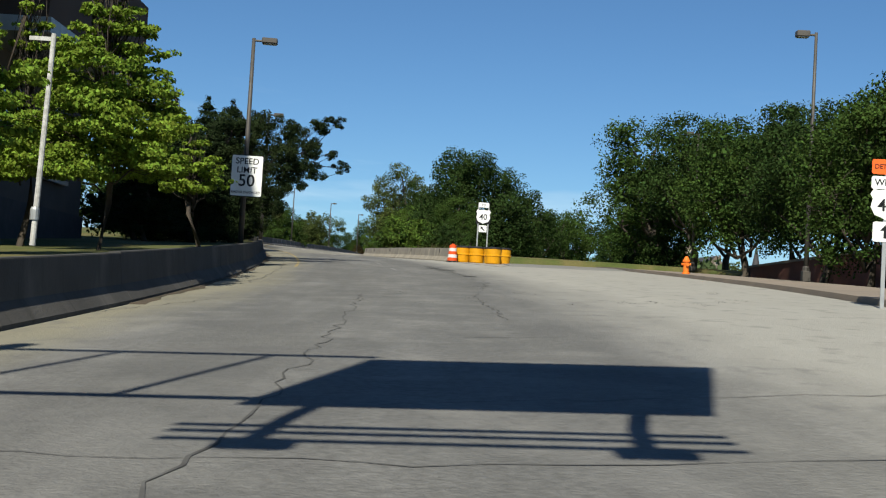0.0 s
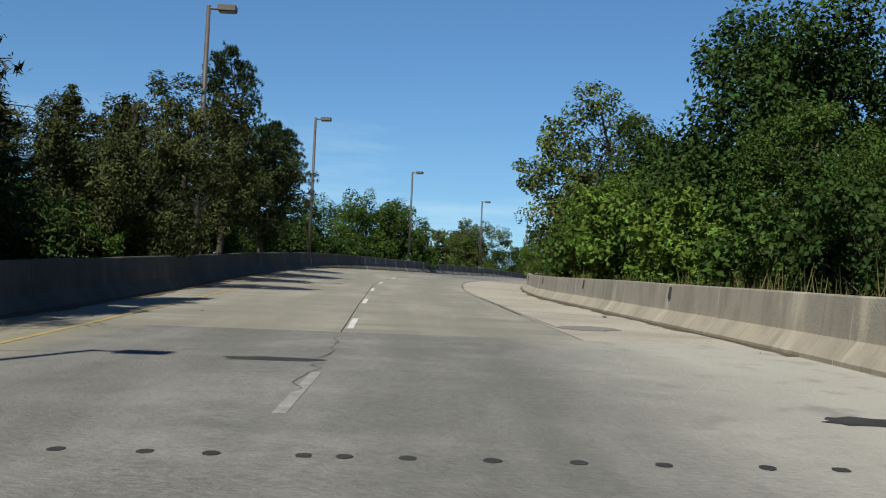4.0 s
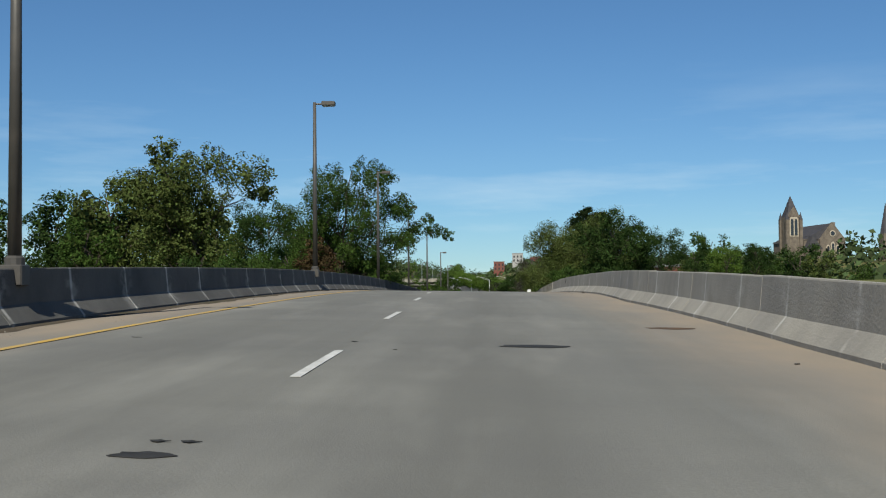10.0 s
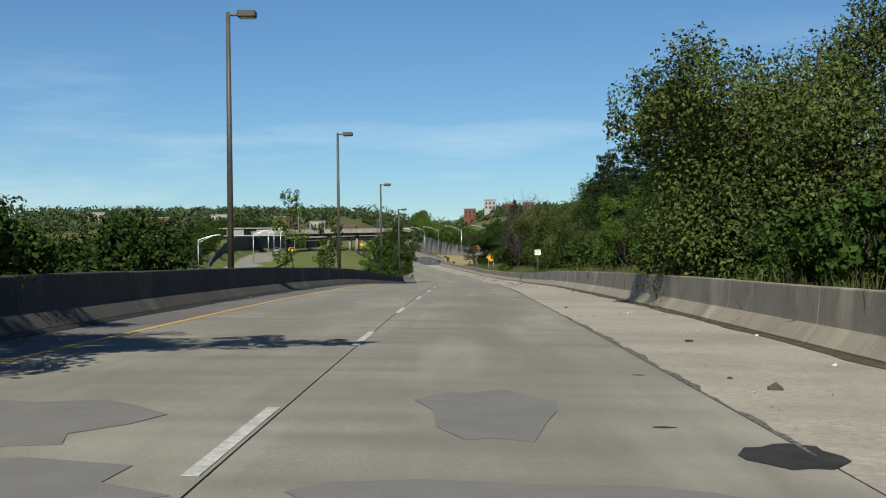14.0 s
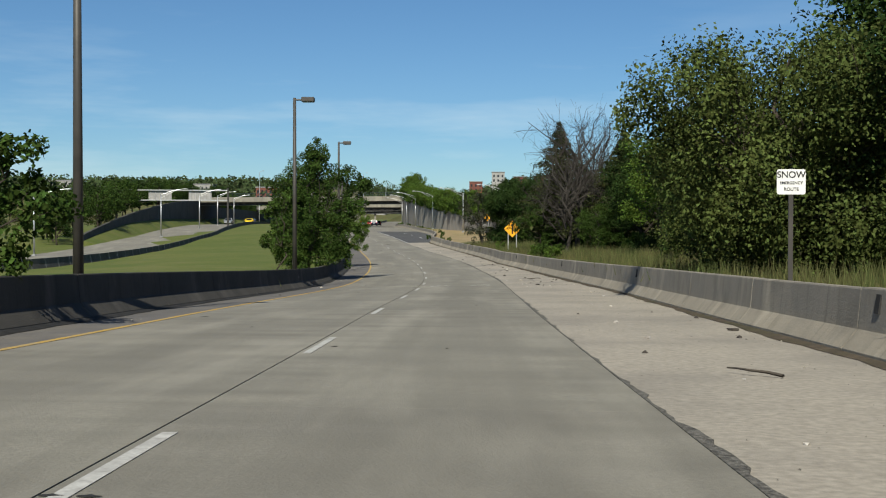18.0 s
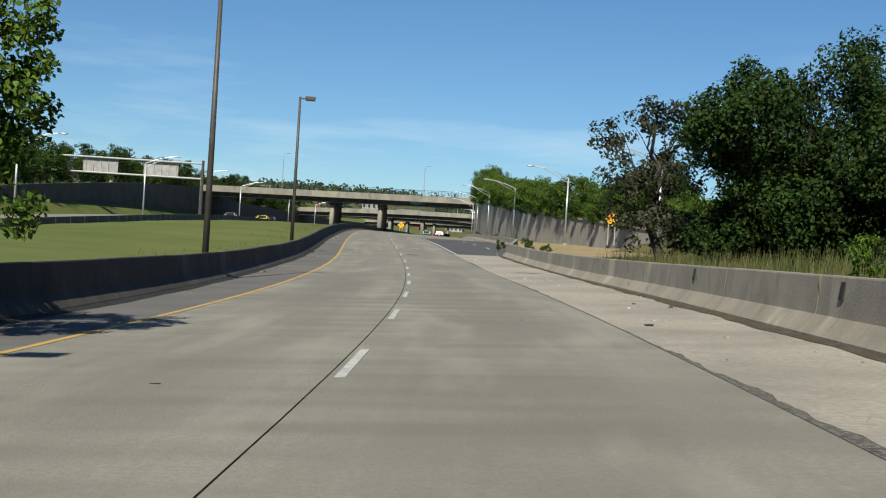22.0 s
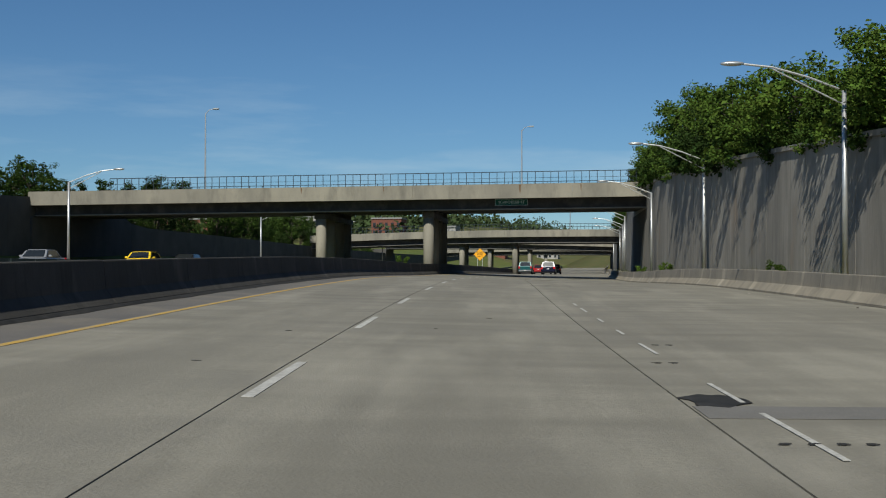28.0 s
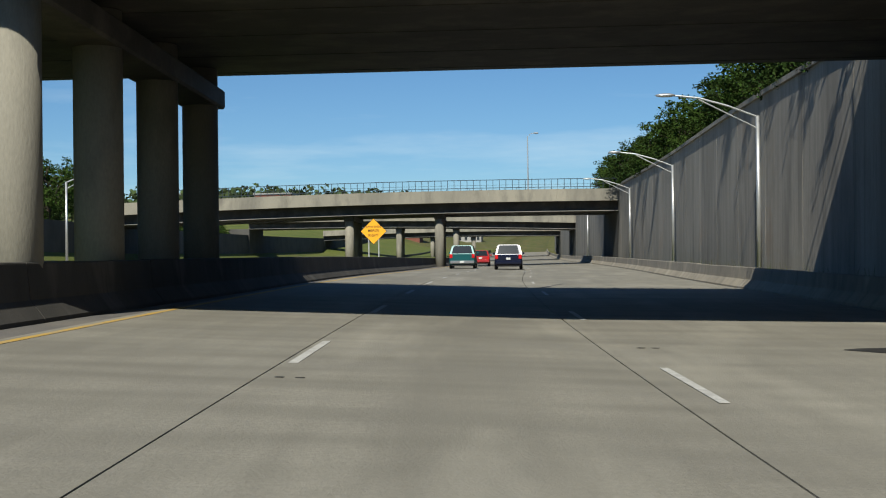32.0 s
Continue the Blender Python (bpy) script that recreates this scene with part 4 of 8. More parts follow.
# ---- mast lamps ----
def mast_lamp(arm=3.2):
    t = thing("mast_lamp", "slim silver street light mast with a long truss arm", "street light", group="silver mast lights")
    bm = bmesh.new()
    tube(bm, (0, 0, 0), (0, 0, 6.9), 0.1, 0.07, 10)
    part("pole", bm, "aluminium", t, smooth=True)
    bm = bmesh.new()
    box(bm, -0.18, 0.18, -0.18, 0.18, -0.6, 0.08, 0.02)
    part("base_plate", bm, "galvanised", t)
    bm = bmesh.new()
    up = [(0, 0, 6.85), (-arm * 0.35, 0, 7.35), (-arm * 0.7, 0, 7.72), (-arm, 0, 7.85)]
    pipe(bm, up, 0.04, 8)
    part("arm", bm, "aluminium", t)
    bm = bmesh.new()
    pipe(bm, [(0, 0, 6.35), (-arm * 0.35, 0, 7.0), (-arm * 0.7, 0, 7.66)], 0.028, 8)
    part("brace", bm, "aluminium", t)
    bm = bmesh.new()
    r = bmesh.ops.create_uvsphere(bm, u_segments=12, v_segments=6, radius=1)
    bmesh.ops.transform(bm, matrix=Matrix.Translation((-arm - 0.3, 0, 7.86)) @ Matrix.Diagonal((0.4, 0.15, 0.09, 1)), verts=r["verts"])
    part("lamp_head", bm, "aluminium", t, smooth=True)
    return t


mast = mast_lamp()
mast.matrix_basis = at_road(501, 17.2, 0.6) @ Matrix.Diagonal((1, 1, 0.88, 1))
for s, v in ((532, 16.0), (565.6, 14.75), (589.4, 13.2), (614.5, 12.75), (640, 12.6), (682, 12.6), (710, 12.6), (738, 12.6), (790, 12.6)):
    copy_thing(mast, at_road(s, v, 0.4) @ Matrix.Diagonal((1, 1, 1.0, 1)))
for s, v in ((520, -30), (560, -27.5), (596, -27.5), (632, -27.5), (684, -27.5), (716, -27.5), (760, -27.5), (470, -38), (430, -42)):
    copy_thing(mast, at_road(s, v, 0.1, 180))


# ---- signs ----
def text_mesh(name, body, size, parent, m, material, align="CENTER", label=""):
    cu = bpy.data.curves.new(name, "FONT")
    cu.body, cu.size, cu.align_x, cu.align_y, cu.extrude, cu.offset = body, size, align, "CENTER", 0.002, size * 0.012
    tmp = bpy.data.objects.new(name, cu)
    scene.collection.objects.link(tmp)
    dg = bpy.context.evaluated_depsgraph_get()
    me = bpy.data.meshes.new_from_object(tmp.evaluated_get(dg))
    bpy.data.objects.remove(tmp)
    me.materials.clear()
    me.materials.append(M[material])
    ob = new(name, me)
    ob.parent = parent
    ob.matrix_basis = m
    return ob


FACE = pose(0, 0, 0, 90, 0, 0)       # letters in the x, z plane, read from -y


def plate(name, w, h, material, parent, y=0.0, z=0.0, x=0.0, r=0.04, thick=0.004, label=""):
    """An upright rounded plate facing -y."""
    out = []
    for cx, cz, a0 in ((w / 2 - r, h / 2 - r, 0), (-w / 2 + r, h / 2 - r, 90), (-w / 2 + r, -h / 2 + r, 180), (w / 2 - r, -h / 2 + r, 270)):
        for a in (0, 45, 90):
            out.append((x + cx + r * math.cos(radians(a0 + a)), z + cz + r * math.sin(radians(a0 + a))))
    return part(name, prism(bmesh.new(), out, y - thick, y), material, parent, label)


def diamond(name, d, material, parent, y=0.0, z=0.0, thick=0.004, label=""):
    k = d / 2
    return part(name, prism(bmesh.new(), [(k, z), (0, z + k), (-k, z), (0, z - k)], y - thick, y), material, parent, label)


def letters(text, size, parent, x, y, z, material="sign_black"):
    return text_mesh("lettering", text, size, parent, Matrix.Translation((x, y, z)) @ FACE, material)


def shield(parent, y, z, k, name="route_shield"):
    """A scalloped route shield with its number."""
    out = [(0, 0.5), (0.22, 0.46), (0.42, 0.5), (0.52, 0.34), (0.44, 0.18), (0.5, -0.08), (0.36, -0.34), (0.12, -0.42), (0, -0.5)]
    pts = [(a * k, z + b * k) for a, b in out] + [(-a * k, z + b * k) for a, b in out[-2:0:-1]]
    p = part(name, prism(bmesh.new(), pts, y - 0.004, y), "sign_white", parent, "white scalloped route shield")
    letters("40", 0.56 * k, p, 0, y - 0.008, z - 0.02)
    return p


def post(parent, x, y, z0, z1, material="galvanised", name="post"):
    bm = bmesh.new()
    box(bm, x - 0.04, x + 0.04, y, y + 0.03, z0, z1)
    box(bm, x - 0.012, x + 0.012, y + 0.03, y + 0.06, z0, z1)
    return part(name, bm, material, parent)


s = thing("speed_limit_sign", "white rectangular speed limit sign fixed to a lamp pole", "road sign", at_road(44.8, -5.6, 0.6))
plate("border", 1.14, 1.50, "sign_black", s, -0.004, 2.66, 0.08)
face = plate("sign_face", 1.10, 1.46, "sign_white", s, -0.009, 2.66, 0.08)
letters("SPEED", 0.31, face, 0.08, -0.016, 3.18)
letters("LIMIT", 0.31, face, 0.08, -0.016, 2.86)
letters("50", 0.60, face, 0.08, -0.016, 2.47)
letters("RADAR ENFORCED", 0.12, face, 0.08, -0.016, 2.06)

s = thing("route_sign", "two-post route sign with white shield and arrow plate behind the drums", "road sign", at_road(75, 8.0, 0.15))
for x in (-0.3, 0.32):
    post(s, x, 0.0, 0, 3.55)
p = plate("direction_plate", 0.62, 0.30, "sign_white", s, -0.006, 3.45)
letters("TO", 0.2, p, 0, -0.014, 3.45)
plate("shield_backing", 0.9, 0.88, "sign_black", s, -0.002, 2.72)
shield(s, -0.008, 2.72, 0.88)
p = plate("arrow_plate", 0.5, 0.42, "sign_white", s, -0.006, 1.98)
bm = bmesh.new()
prism(bm, [(-0.14, 2.12), (0.03, 2.09), (-0.02, 2.04), (0.14, 1.88), (0.09, 1.83), (-0.07, 1.99), (-0.12, 1.94)], -0.014, -0.011)
part("arrow", bm, "sign_black", p)

s = thing("route_sign", "stacked route sign with orange plate, shield and arrow by the kerb", "road sign", pose(8.7, 24.5, 0.35, 0, 0, 0))
post(s, 0, 0, -0.3, 3.0)
p = plate("orange_plate", 0.62, 0.3, "sign_orange", s, -0.006, 2.98)
letters("DETOUR", 0.13, p, 0, -0.014, 2.98)
p = plate("direction_plate", 0.62, 0.26, "sign_white", s, -0.006, 2.66)
letters("WEST", 0.19, p, 0, -0.014, 2.66)
shield(s, -0.006, 2.22, 0.62)
p = plate("arrow_plate", 0.5, 0.4, "sign_white", s, -0.006, 1.68)
part("arrow", prism(bmesh.new(), [(-0.03, 1.55), (0.03, 1.55), (0.03, 1.7), (0.1, 1.7), (0, 1.82), (-0.1, 1.7), (-0.03, 1.7)], -0.014, -0.011), "sign_black", p)

s = thing("route_sign", "small white route sign stack on a post behind the trees", "road sign", at_road(447, 17.5, 0.5))
post(s, 0, 0, -0.4, 2.9)
plate("direction_plate", 0.58, 0.28, "sign_white", s, -0.006, 2.78)
shield(s, -0.006, 2.3, 0.6)
plate("arrow_plate", 0.5, 0.36, "sign_white", s, -0.006, 1.8)

s = thing("snow_sign", "small white snow emergency route sign on a post in the grass", "road sign", at_road(358.4, 7.7, 0.5))
post(s, 0, 0, 0, 2.25, "bronze")
p = plate("sign_face", 0.5, 0.44, "sign_white", s, -0.006, 2.03)
letters("SNOW", 0.16, p, 0, -0.014, 2.15)
letters("EMERGENCY", 0.07, p, 0, -0.014, 2.01)
letters("ROUTE", 0.08, p, 0, -0.014, 1.9)


def merge_sign(m, label):
    s = thing("merge_sign", label, "road sign", m)
    post(s, -0.33, 0, 0, 1.9)
    post(s, 0.33, 0, 0, 1.9)
    diamond("border", 1.42, "sign_black", s, -0.004, 2.0)
    p = diamond("sign_face", 1.36, "sign_yellow", s, -0.009, 2.0)
    bm = bmesh.new()
    prism(bm, [(-0.06, 1.6), (0.06, 1.6), (0.06, 2.22), (0.16, 2.22), (0.0, 2.44), (-0.16, 2.22), (-0.06, 2.22)], -0.016, -0.011)
    prism(bm, [(0.22, 1.68), (0.29, 1.76), (0.05, 2.03), (0.05, 1.9)], -0.016, -0.012)
    part("merge_arrow", bm, "sign_black", p)
    return s


merge_sign(at_road(434.5, 7.7, 0.4), "yellow diamond merge sign with black arrow on two posts")
s = thing("merge_sign", "small yellow diamond sign on two posts above the sandy bank", "road sign", at_road(519, 17.7, 0.6))
post(s, -0.27, 0, 0, 1.9)
post(s, 0.27, 0, 0, 1.9)
diamond("border", 1.2, "sign_black", s, -0.004, 2.1)
p = diamond("sign_face", 1.14, "sign_yellow", s, -0.009, 2.1)
part("arrow", prism(bmesh.new(), [(-0.04, 1.8), (0.04, 1.8), (0.04, 2.2), (0.15, 2.2), (0, 2.42), (-0.15, 2.2), (-0.04, 2.2)], -0.016, -0.011), "sign_black", p)

s = thing("lane_ends_sign", "orange-yellow diamond lane merge warning sign behind the median barrier", "road sign", at_road(715, -6.4, 0.2))
post(s, -0.33, 0, 0, 1.9)
post(s, 0.33, 0, 0, 1.9)
diamond("border", 1.74, "sign_black", s, -0.004, 2.35)
p = diamond("sign_face", 1.68, "sign_yellow", s, -0.009, 2.35)
letters("LANE ENDS", 0.19, p, 0, -0.016, 2.65)
letters("MERGE", 0.24, p, 0, -0.016, 2.38)
letters("RIGHT", 0.24, p, 0, -0.016, 2.08)


# ---- crash drums and barrel at the gore ----
def sand_drum():
    t = thing("sand_drum", "yellow plastic crash cushion drum with a black lid", "crash drum", group="crash drums at the fork")
    part("drum_body", lathe(bmesh.new(), [(0.38, 0.0), (0.41, 0.02), (0.46, 0.42), (0.49, 0.44), (0.49, 0.50), (0.46, 0.52), (0.48, 0.86)], 24), "can_yellow", t, smooth=False)
    part("lid", lathe(bmesh.new(), [(0.5, 0.862), (0.5, 0.92), (0.46, 0.96), (0.1, 0.99), (0.02, 0.99)], 24), "can_black", t, "black plastic lid")
    return t


drum = sand_drum()
drum.matrix_basis = at_road(73.6, 6.6, 0.02)
for s_, v_ in ((73.0, 7.35), (72.2, 8.1), (70.6, 7.9), (73.2, 9.0), (74.6, 7.1), (75.0, 8.9)):
    copy_thing(drum, at_road(s_, v_, 0.02, 40 * v_))
t = thing("traffic_barrel", "orange and white striped traffic barrel", "traffic barrel", at_road(72.8, 5.85, 0.02))
rr = [0.29, 0.285, 0.27, 0.262, 0.25, 0.24, 0.22]
for k in range(5):
    z0 = 0.06 + k * 0.19
    part("band", lathe(bmesh.new(), [(0.30 - 0.022 * k, z0), (0.297 - 0.022 * k, z0 + 0.186), (0.285 - 0.022 * k, z0 + 0.19)], 20), "barrel_orange" if k % 2 == 0 else "barrel_white", t)
part("rubber_base", lathe(bmesh.new(), [(0.4, 0), (0.38, 0.05), (0.3, 0.06)], 20), "can_black", t)
part("handle", box(bmesh.new(), -0.09, 0.09, -0.02, 0.02, 0.99, 1.08, 0.015), "barrel_orange", t)
island = sweep("gore_island", 60, 76, lambda s: [(table(s, [(60, 6.3), (76, 5.6)]), -0.1), (table(s, [(60, 6.4), (76, 10.2)]), -0.1), (table(s, [(60, 6.4), (76, 10.2)]), 0.02), (table(s, [(60, 6.3), (76, 5.6)]), 0.02)], "shoulder", None, 2)
tagged(island, "sandy concrete gore between the two roadways", "traffic island", kind="structure")

# hydrant by the kerb
t = thing("fire_hydrant", "orange cast iron fire hydrant on the pavement", "fire hydrant", at_road(51, table(51, KERB) + 0.5, 0.12))
part("barrel", lathe(bmesh.new(), [(0.17, 0), (0.17, 0.06), (0.12, 0.08), (0.12, 0.5), (0.16, 0.52), (0.16, 0.58), (0.12, 0.62), (0.09, 0.7), (0.03, 0.76)], 16), "hydrant", t, smooth=False)
for x in (-1, 1):
    part("nozzle", tube(bmesh.new(), (x * 0.1, 0, 0.42), (x * 0.2, 0, 0.42), 0.05, 0.055, 10), "hydrant", t)
part("front_nozzle", tube(bmesh.new(), (0, -0.1, 0.4), (0, -0.2, 0.4), 0.065, 0.07, 10), "hydrant", t)


# ---- retaining walls ----
def wall_right():
    w = thing("wall_right", "tall streaked concrete retaining wall topped by bushes", "retaining wall", kind="structure")
    q = 506.0
    while q < 975:
        q1 = q + 6.1
        sweep("wall_panel", q, q1 - 0.03, lambda s: [(wall_v(s) + 0.45, wall_h(s)), (wall_v(s) + 0.07, wall_h(s)), (wall_v(s), -0.6), (wall_v(s) + 0.5, -0.6)], "wall_concrete", w, 3.1)
        sweep("coping", q, q1 - 0.03, lambda s: [(wall_v(s) - 0.04, wall_h(s) - 0.01), (wall_v(s) + 0.6, wall_h(s) - 0.01), (wall_v(s) + 0.6, wall_h(s) + 0.18), (wall_v(s) - 0.04, wall_h(s) + 0.18)], "wall_concrete", w, 3.1)
        q = q1


wall_right()


def wall_left():
    w = thing("wall_left", "long shaded concrete retaining wall beyond the opposite lanes", "retaining wall", kind="structure")
    q = 500.0
    while q < 975:
        q1 = q + 9.1

        def pr(s):
            top = table(s, [(481, 0.4), (650, 6.3), (668, 6.3), (674, 4.6), (980, 4.6)])
            return [(-38.6, -0.8), (-38.0, -0.8), (-38.05, top), (-38.5, top)]
        sweep("wall_panel", q, q1 - 0.03, pr, "abutment_shaded", w, 4.6)
        q = q1


wall_left()
bank = sweep("grass_bank", 500, 975, lambda s: [(-37.95, -0.8), (-35.3, -0.8), (-35.3, -0.3), (-37.95, table(s, [(490, 0.2), (545, 1.3), (660, 1.3), (672, 1.7)]))], "grass", None, 6)
tagged(bank, "mown grass bank at the foot of the shaded wall", "grass bank", kind="structure")

# opposite carriageway
opp = thing("opposite_road", "pale concrete carriageway beyond the grass median", "road", kind="structure")
OPP = [(300, -62), (380, -52), (440, -42), (520, -34), (600, -33), (980, -33)]
sweep("carriageway", 300, 980, lambda s: [(table(s, OPP), -0.6), (table(s, OPP) + 11, -0.6), (table(s, OPP) + 11, 0.02), (table(s, OPP), 0.02)], "concrete_road", opp, 6)
sweep("yellow_line", 300, 980, lambda s: [(table(s, OPP) + 10.2, 0.021), (table(s, OPP) + 10.35, 0.021), (table(s, OPP) + 10.35, 0.027), (table(s, OPP) + 10.2, 0.027)], "paint_yellow", opp, 6)
b = thing("barrier_median", "low concrete barrier beside the opposite lanes", "concrete barrier", kind="structure")
for k in range(56):
    q0 = 300 + k * 12.1
    sweep("barrier_segment", q0, q0 + 12.07, lambda s: [(table(s, OPP) + 11.2, -0.5), (table(s, OPP) + 11.8, -0.5), (table(s, OPP) + 11.6, 0.3), (table(s, OPP) + 11.56, 0.72), (table(s, OPP) + 11.4, 0.72)], "barrier_grey_shade", b, 6.1)


# ---- overpass bridges ----
def overpass(s, label, vL=-38.2, vR=13.6, soffit=5.2, depth=0.95, width=16.5, slope=0.0, fence=True, cols=((-13.9, 4), (-4.65, 4)), sign="", turn=0.0, hump=0.3, rise=0.0, lamps=()):
    """A girder road bridge across the expressway, with parapets, columns and fence."""
    b = thing("overpass_bridge", label, "bridge")
    m = at_road(s, 0, 0, turn)
    b.matrix_basis = m
    n = 12
    def zz(x):
        u = (x - vL) / (vR - vL)
        return soffit + slope * (x - vR) + hump * math.sin(math.pi * min(1, max(0, u)))
    def span(name, y0, y1, z0, z1, material, x0=vL, x1=vR, label=""):
        vs, fs = [], []
        for k in range(n + 1):
            x = x0 + (x1 - x0) * k / n
            z = zz(x)
            a, c = z + rise * y0, z + rise * y1
            vs += [(x, y0, a + z0), (x, y1, c + z0), (x, y1, c + z1), (x, y0, a + z1)]
        for k in range(n):
            a = k * 4
            for j in range(4):
                fs.append((a + j, a + (j + 1) % 4, a + 4 + (j + 1) % 4, a + 4 + j))
        fs += [(0, 1, 2, 3), (n * 4 + 3, n * 4 + 2, n * 4 + 1, n * 4)]
        return mesh_object(name, vs, fs, material, b, label)
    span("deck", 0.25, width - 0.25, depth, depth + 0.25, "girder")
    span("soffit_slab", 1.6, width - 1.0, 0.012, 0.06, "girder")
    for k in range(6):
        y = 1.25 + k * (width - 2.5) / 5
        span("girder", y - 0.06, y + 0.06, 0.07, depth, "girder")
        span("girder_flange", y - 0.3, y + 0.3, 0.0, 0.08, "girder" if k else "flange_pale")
    for y0, y1 in ((0.0, 0.35), (width - 0.35, width)):
        xs = np.linspace(vL, vR, 9)
        for a, c in zip(xs[:-1], xs[1:]):
            vs, fs = [], []
            for k in range(4):
                x = a + (c - a - 0.008) * k / 3
                z = zz(x) + depth + rise * y0
                vs += [(x, y0, z), (x, y1, z), (x, y1, z + 1.12), (x, y0, z + 1.15)]
            for k in range(3):
                for j in range(4):
                    fs.append((k * 4 + j, k * 4 + (j + 1) % 4, k * 4 + 4 + (j + 1) % 4, k * 4 + 4 + j))
            fs += [(3, 2, 1, 0), (12, 13, 14, 15)]
            mesh_object("parapet", vs, fs, "bridge_concrete", b)
    if fence:
        for y in (0.12, width - 0.12):
            x = vL + 7
            first_post = None
            while x < vR - 0.5:
                bm = bmesh.new()
                z = zz(x) + depth + 1.13 + rise * y
                box(bm, x - 0.024, x + 0.024, y - 0.024, y + 0.024, z, z + 1.0)
                part("fence_post", bm, "fence", b)
                x += 0.62 if y < 1 else 1.25
            for z in (0.0, 0.5, 1.0):
                r = 0.03 if z != 0.5 else 0.012
                span("fence_rail", y - r, y + r, depth + 1.13 + z - r, depth + 1.13 + z + r, "fence", vL + 7, vR - 0.5)
    for v, nrow in cols:
        for k in range(nrow):
            y = 2.4 + k * (width - 4.8) / max(1, nrow - 1)
            bm = bmesh.new()
            tube(bm, (v, y, -0.8), (v, y, zz(v) + rise * y - 0.01), 0.44, 0.44, 28)
            part("column", bm, "bridge_concrete", b, smooth=True)
        bm = bmesh.new()
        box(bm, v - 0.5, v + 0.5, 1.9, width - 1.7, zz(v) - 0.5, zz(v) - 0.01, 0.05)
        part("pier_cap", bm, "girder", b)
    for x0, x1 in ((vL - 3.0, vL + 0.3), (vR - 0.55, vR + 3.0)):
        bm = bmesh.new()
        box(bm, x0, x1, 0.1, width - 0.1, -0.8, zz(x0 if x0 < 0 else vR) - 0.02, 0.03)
        part("abutment", bm, "abutment_shaded", b)
    if sign:
        for k, (x, w, ln) in enumerate(((2.9, 0.09, 0.8), (-8.2, 0.05, 0.5), (7.8, 0.06, 0.6), (-15.0, 0.07, 0.5))):
            z = zz(x) + depth + 1.1
            vs = [(x - w, -0.004, z), (x + w * 0.8, -0.004, z - 0.02), (x + w * 0.5, -0.004, z - ln * 0.6), (x + w * 0.15, -0.004, z - ln), (x - w * 0.2, -0.004, z - ln * 0.85), (x - w * 0.7, -0.004, z - ln * 0.4)]
            mesh_object("rust_streak", vs, [(5, 4, 3, 2, 1, 0)], "rust_pale", b)
        bx = 2.17
        z = zz(bx) + 0.62
        p = plate("street_sign_border", 2.66, 0.52, "sign_text", b, 1.06, z, bx, 0.06)
        p = plate("street_sign", 2.6, 0.46, "sign_green", b, 1.055, z, bx, 0.05, label="green street name sign")
        letters(sign, 0.305, p, bx, 1.047, z, "sign_text")
        bm = bmesh.new()
        for dx in (-1, 1):
            box(bm, bx + dx - 0.03, bx + dx + 0.03, 1.065, 1.2, z - 0.03, z + 0.03)
        part("sign_bracket", bm, "galvanised", b)
    for v, y in lamps:
        z = zz(v) + depth + 1.1
        bm = bmesh.new()
        tube(bm, (v, y, z), (v, y, z + 6.4), 0.08, 0.055, 8)
        pl = part("lamp_pole", bm, "aluminium", b)
        bm = bmesh.new()
        pipe(bm, [(v, y, z + 6.3), (v + 0.3, y, z + 6.65), (v + 0.75, y, z + 6.75)], 0.03, 6)
        part("lamp_arm", bm, "aluminium", pl)
        bm = bmesh.new()
        box(bm, v + 0.65, v + 1.15, y - 0.12, y + 0.12, z + 6.66, z + 6.8, 0.04)
        part("lamp_head", bm, "galvanised", pl)
    return b


overpass(649.6, "concrete and steel girder street overpass with railing and green street sign", soffit=5.55, depth=0.88, slope=0.01, hump=0.0, rise=0.028, width=17.6, cols=((-13.8, 4), (-4.75, 4)), sign="SCHROEDER ST", lamps=((-23.2, 0.5), (2.6, 17.2)))
overpass(752, "second concrete girder overpass beyond the first", soffit=5.2, width=14, slope=0.018, cols=((-13.0, 3), (-4.2, 3)), lamps=((5.0, 13.0),), turn=1.5)
overpass(826, "third plain concrete overpass in the distance", soffit=4.9, width=13, slope=-0.012, fence=False, cols=((-14.6, 3), (-5.6, 3)), turn=2)
overpass(900, "fourth concrete overpass far along the cutting", soffit=4.6, width=13, slope=0.01, fence=False, cols=((-14.6, 2), (-5.6, 2)), turn=3)

# ---- sign gantry over the opposite lanes ----
g = thing("sign_gantry", "steel sign gantry with bare-backed panels over the opposite lanes", "sign gantry", at_road(575, 0, 0, 0))
for x in (-44.5, -23.6):
    part("gantry_post", tube(bmesh.new(), (x, 0, -0.5), (x, 0, 7.6), 0.2, 0.17, 12), "bronze", g)
for z in (5.3, 7.2):
    part("gantry_beam", tube(bmesh.new(), (-44.5, 0, z), (-23.6, 0, z), 0.12, 0.12, 10), "galvanised", g)
for x0 in (-38.5, -31.0):
    p = part("sign_panel", box(bmesh.new(), x0, x0 + 4.3, 0.3, 0.36, 5.25, 7.05), "sign_back", g, "unpainted back of a large sign")
    for k in range(5):
        part("stiffener", box(bmesh.new(), x0 + 0.3 + k * 0.92, x0 + 0.38 + k * 0.92, 0.2, 0.3, 5.2, 7.1), "galvanised", p)

# ---- overhead sign behind the start, which shades the street ----
g = thing("overhead_sign", "overhead sign on a cantilever arm with a lamp walkway", "overhead sign", pose(0, 2.0, -0.6))
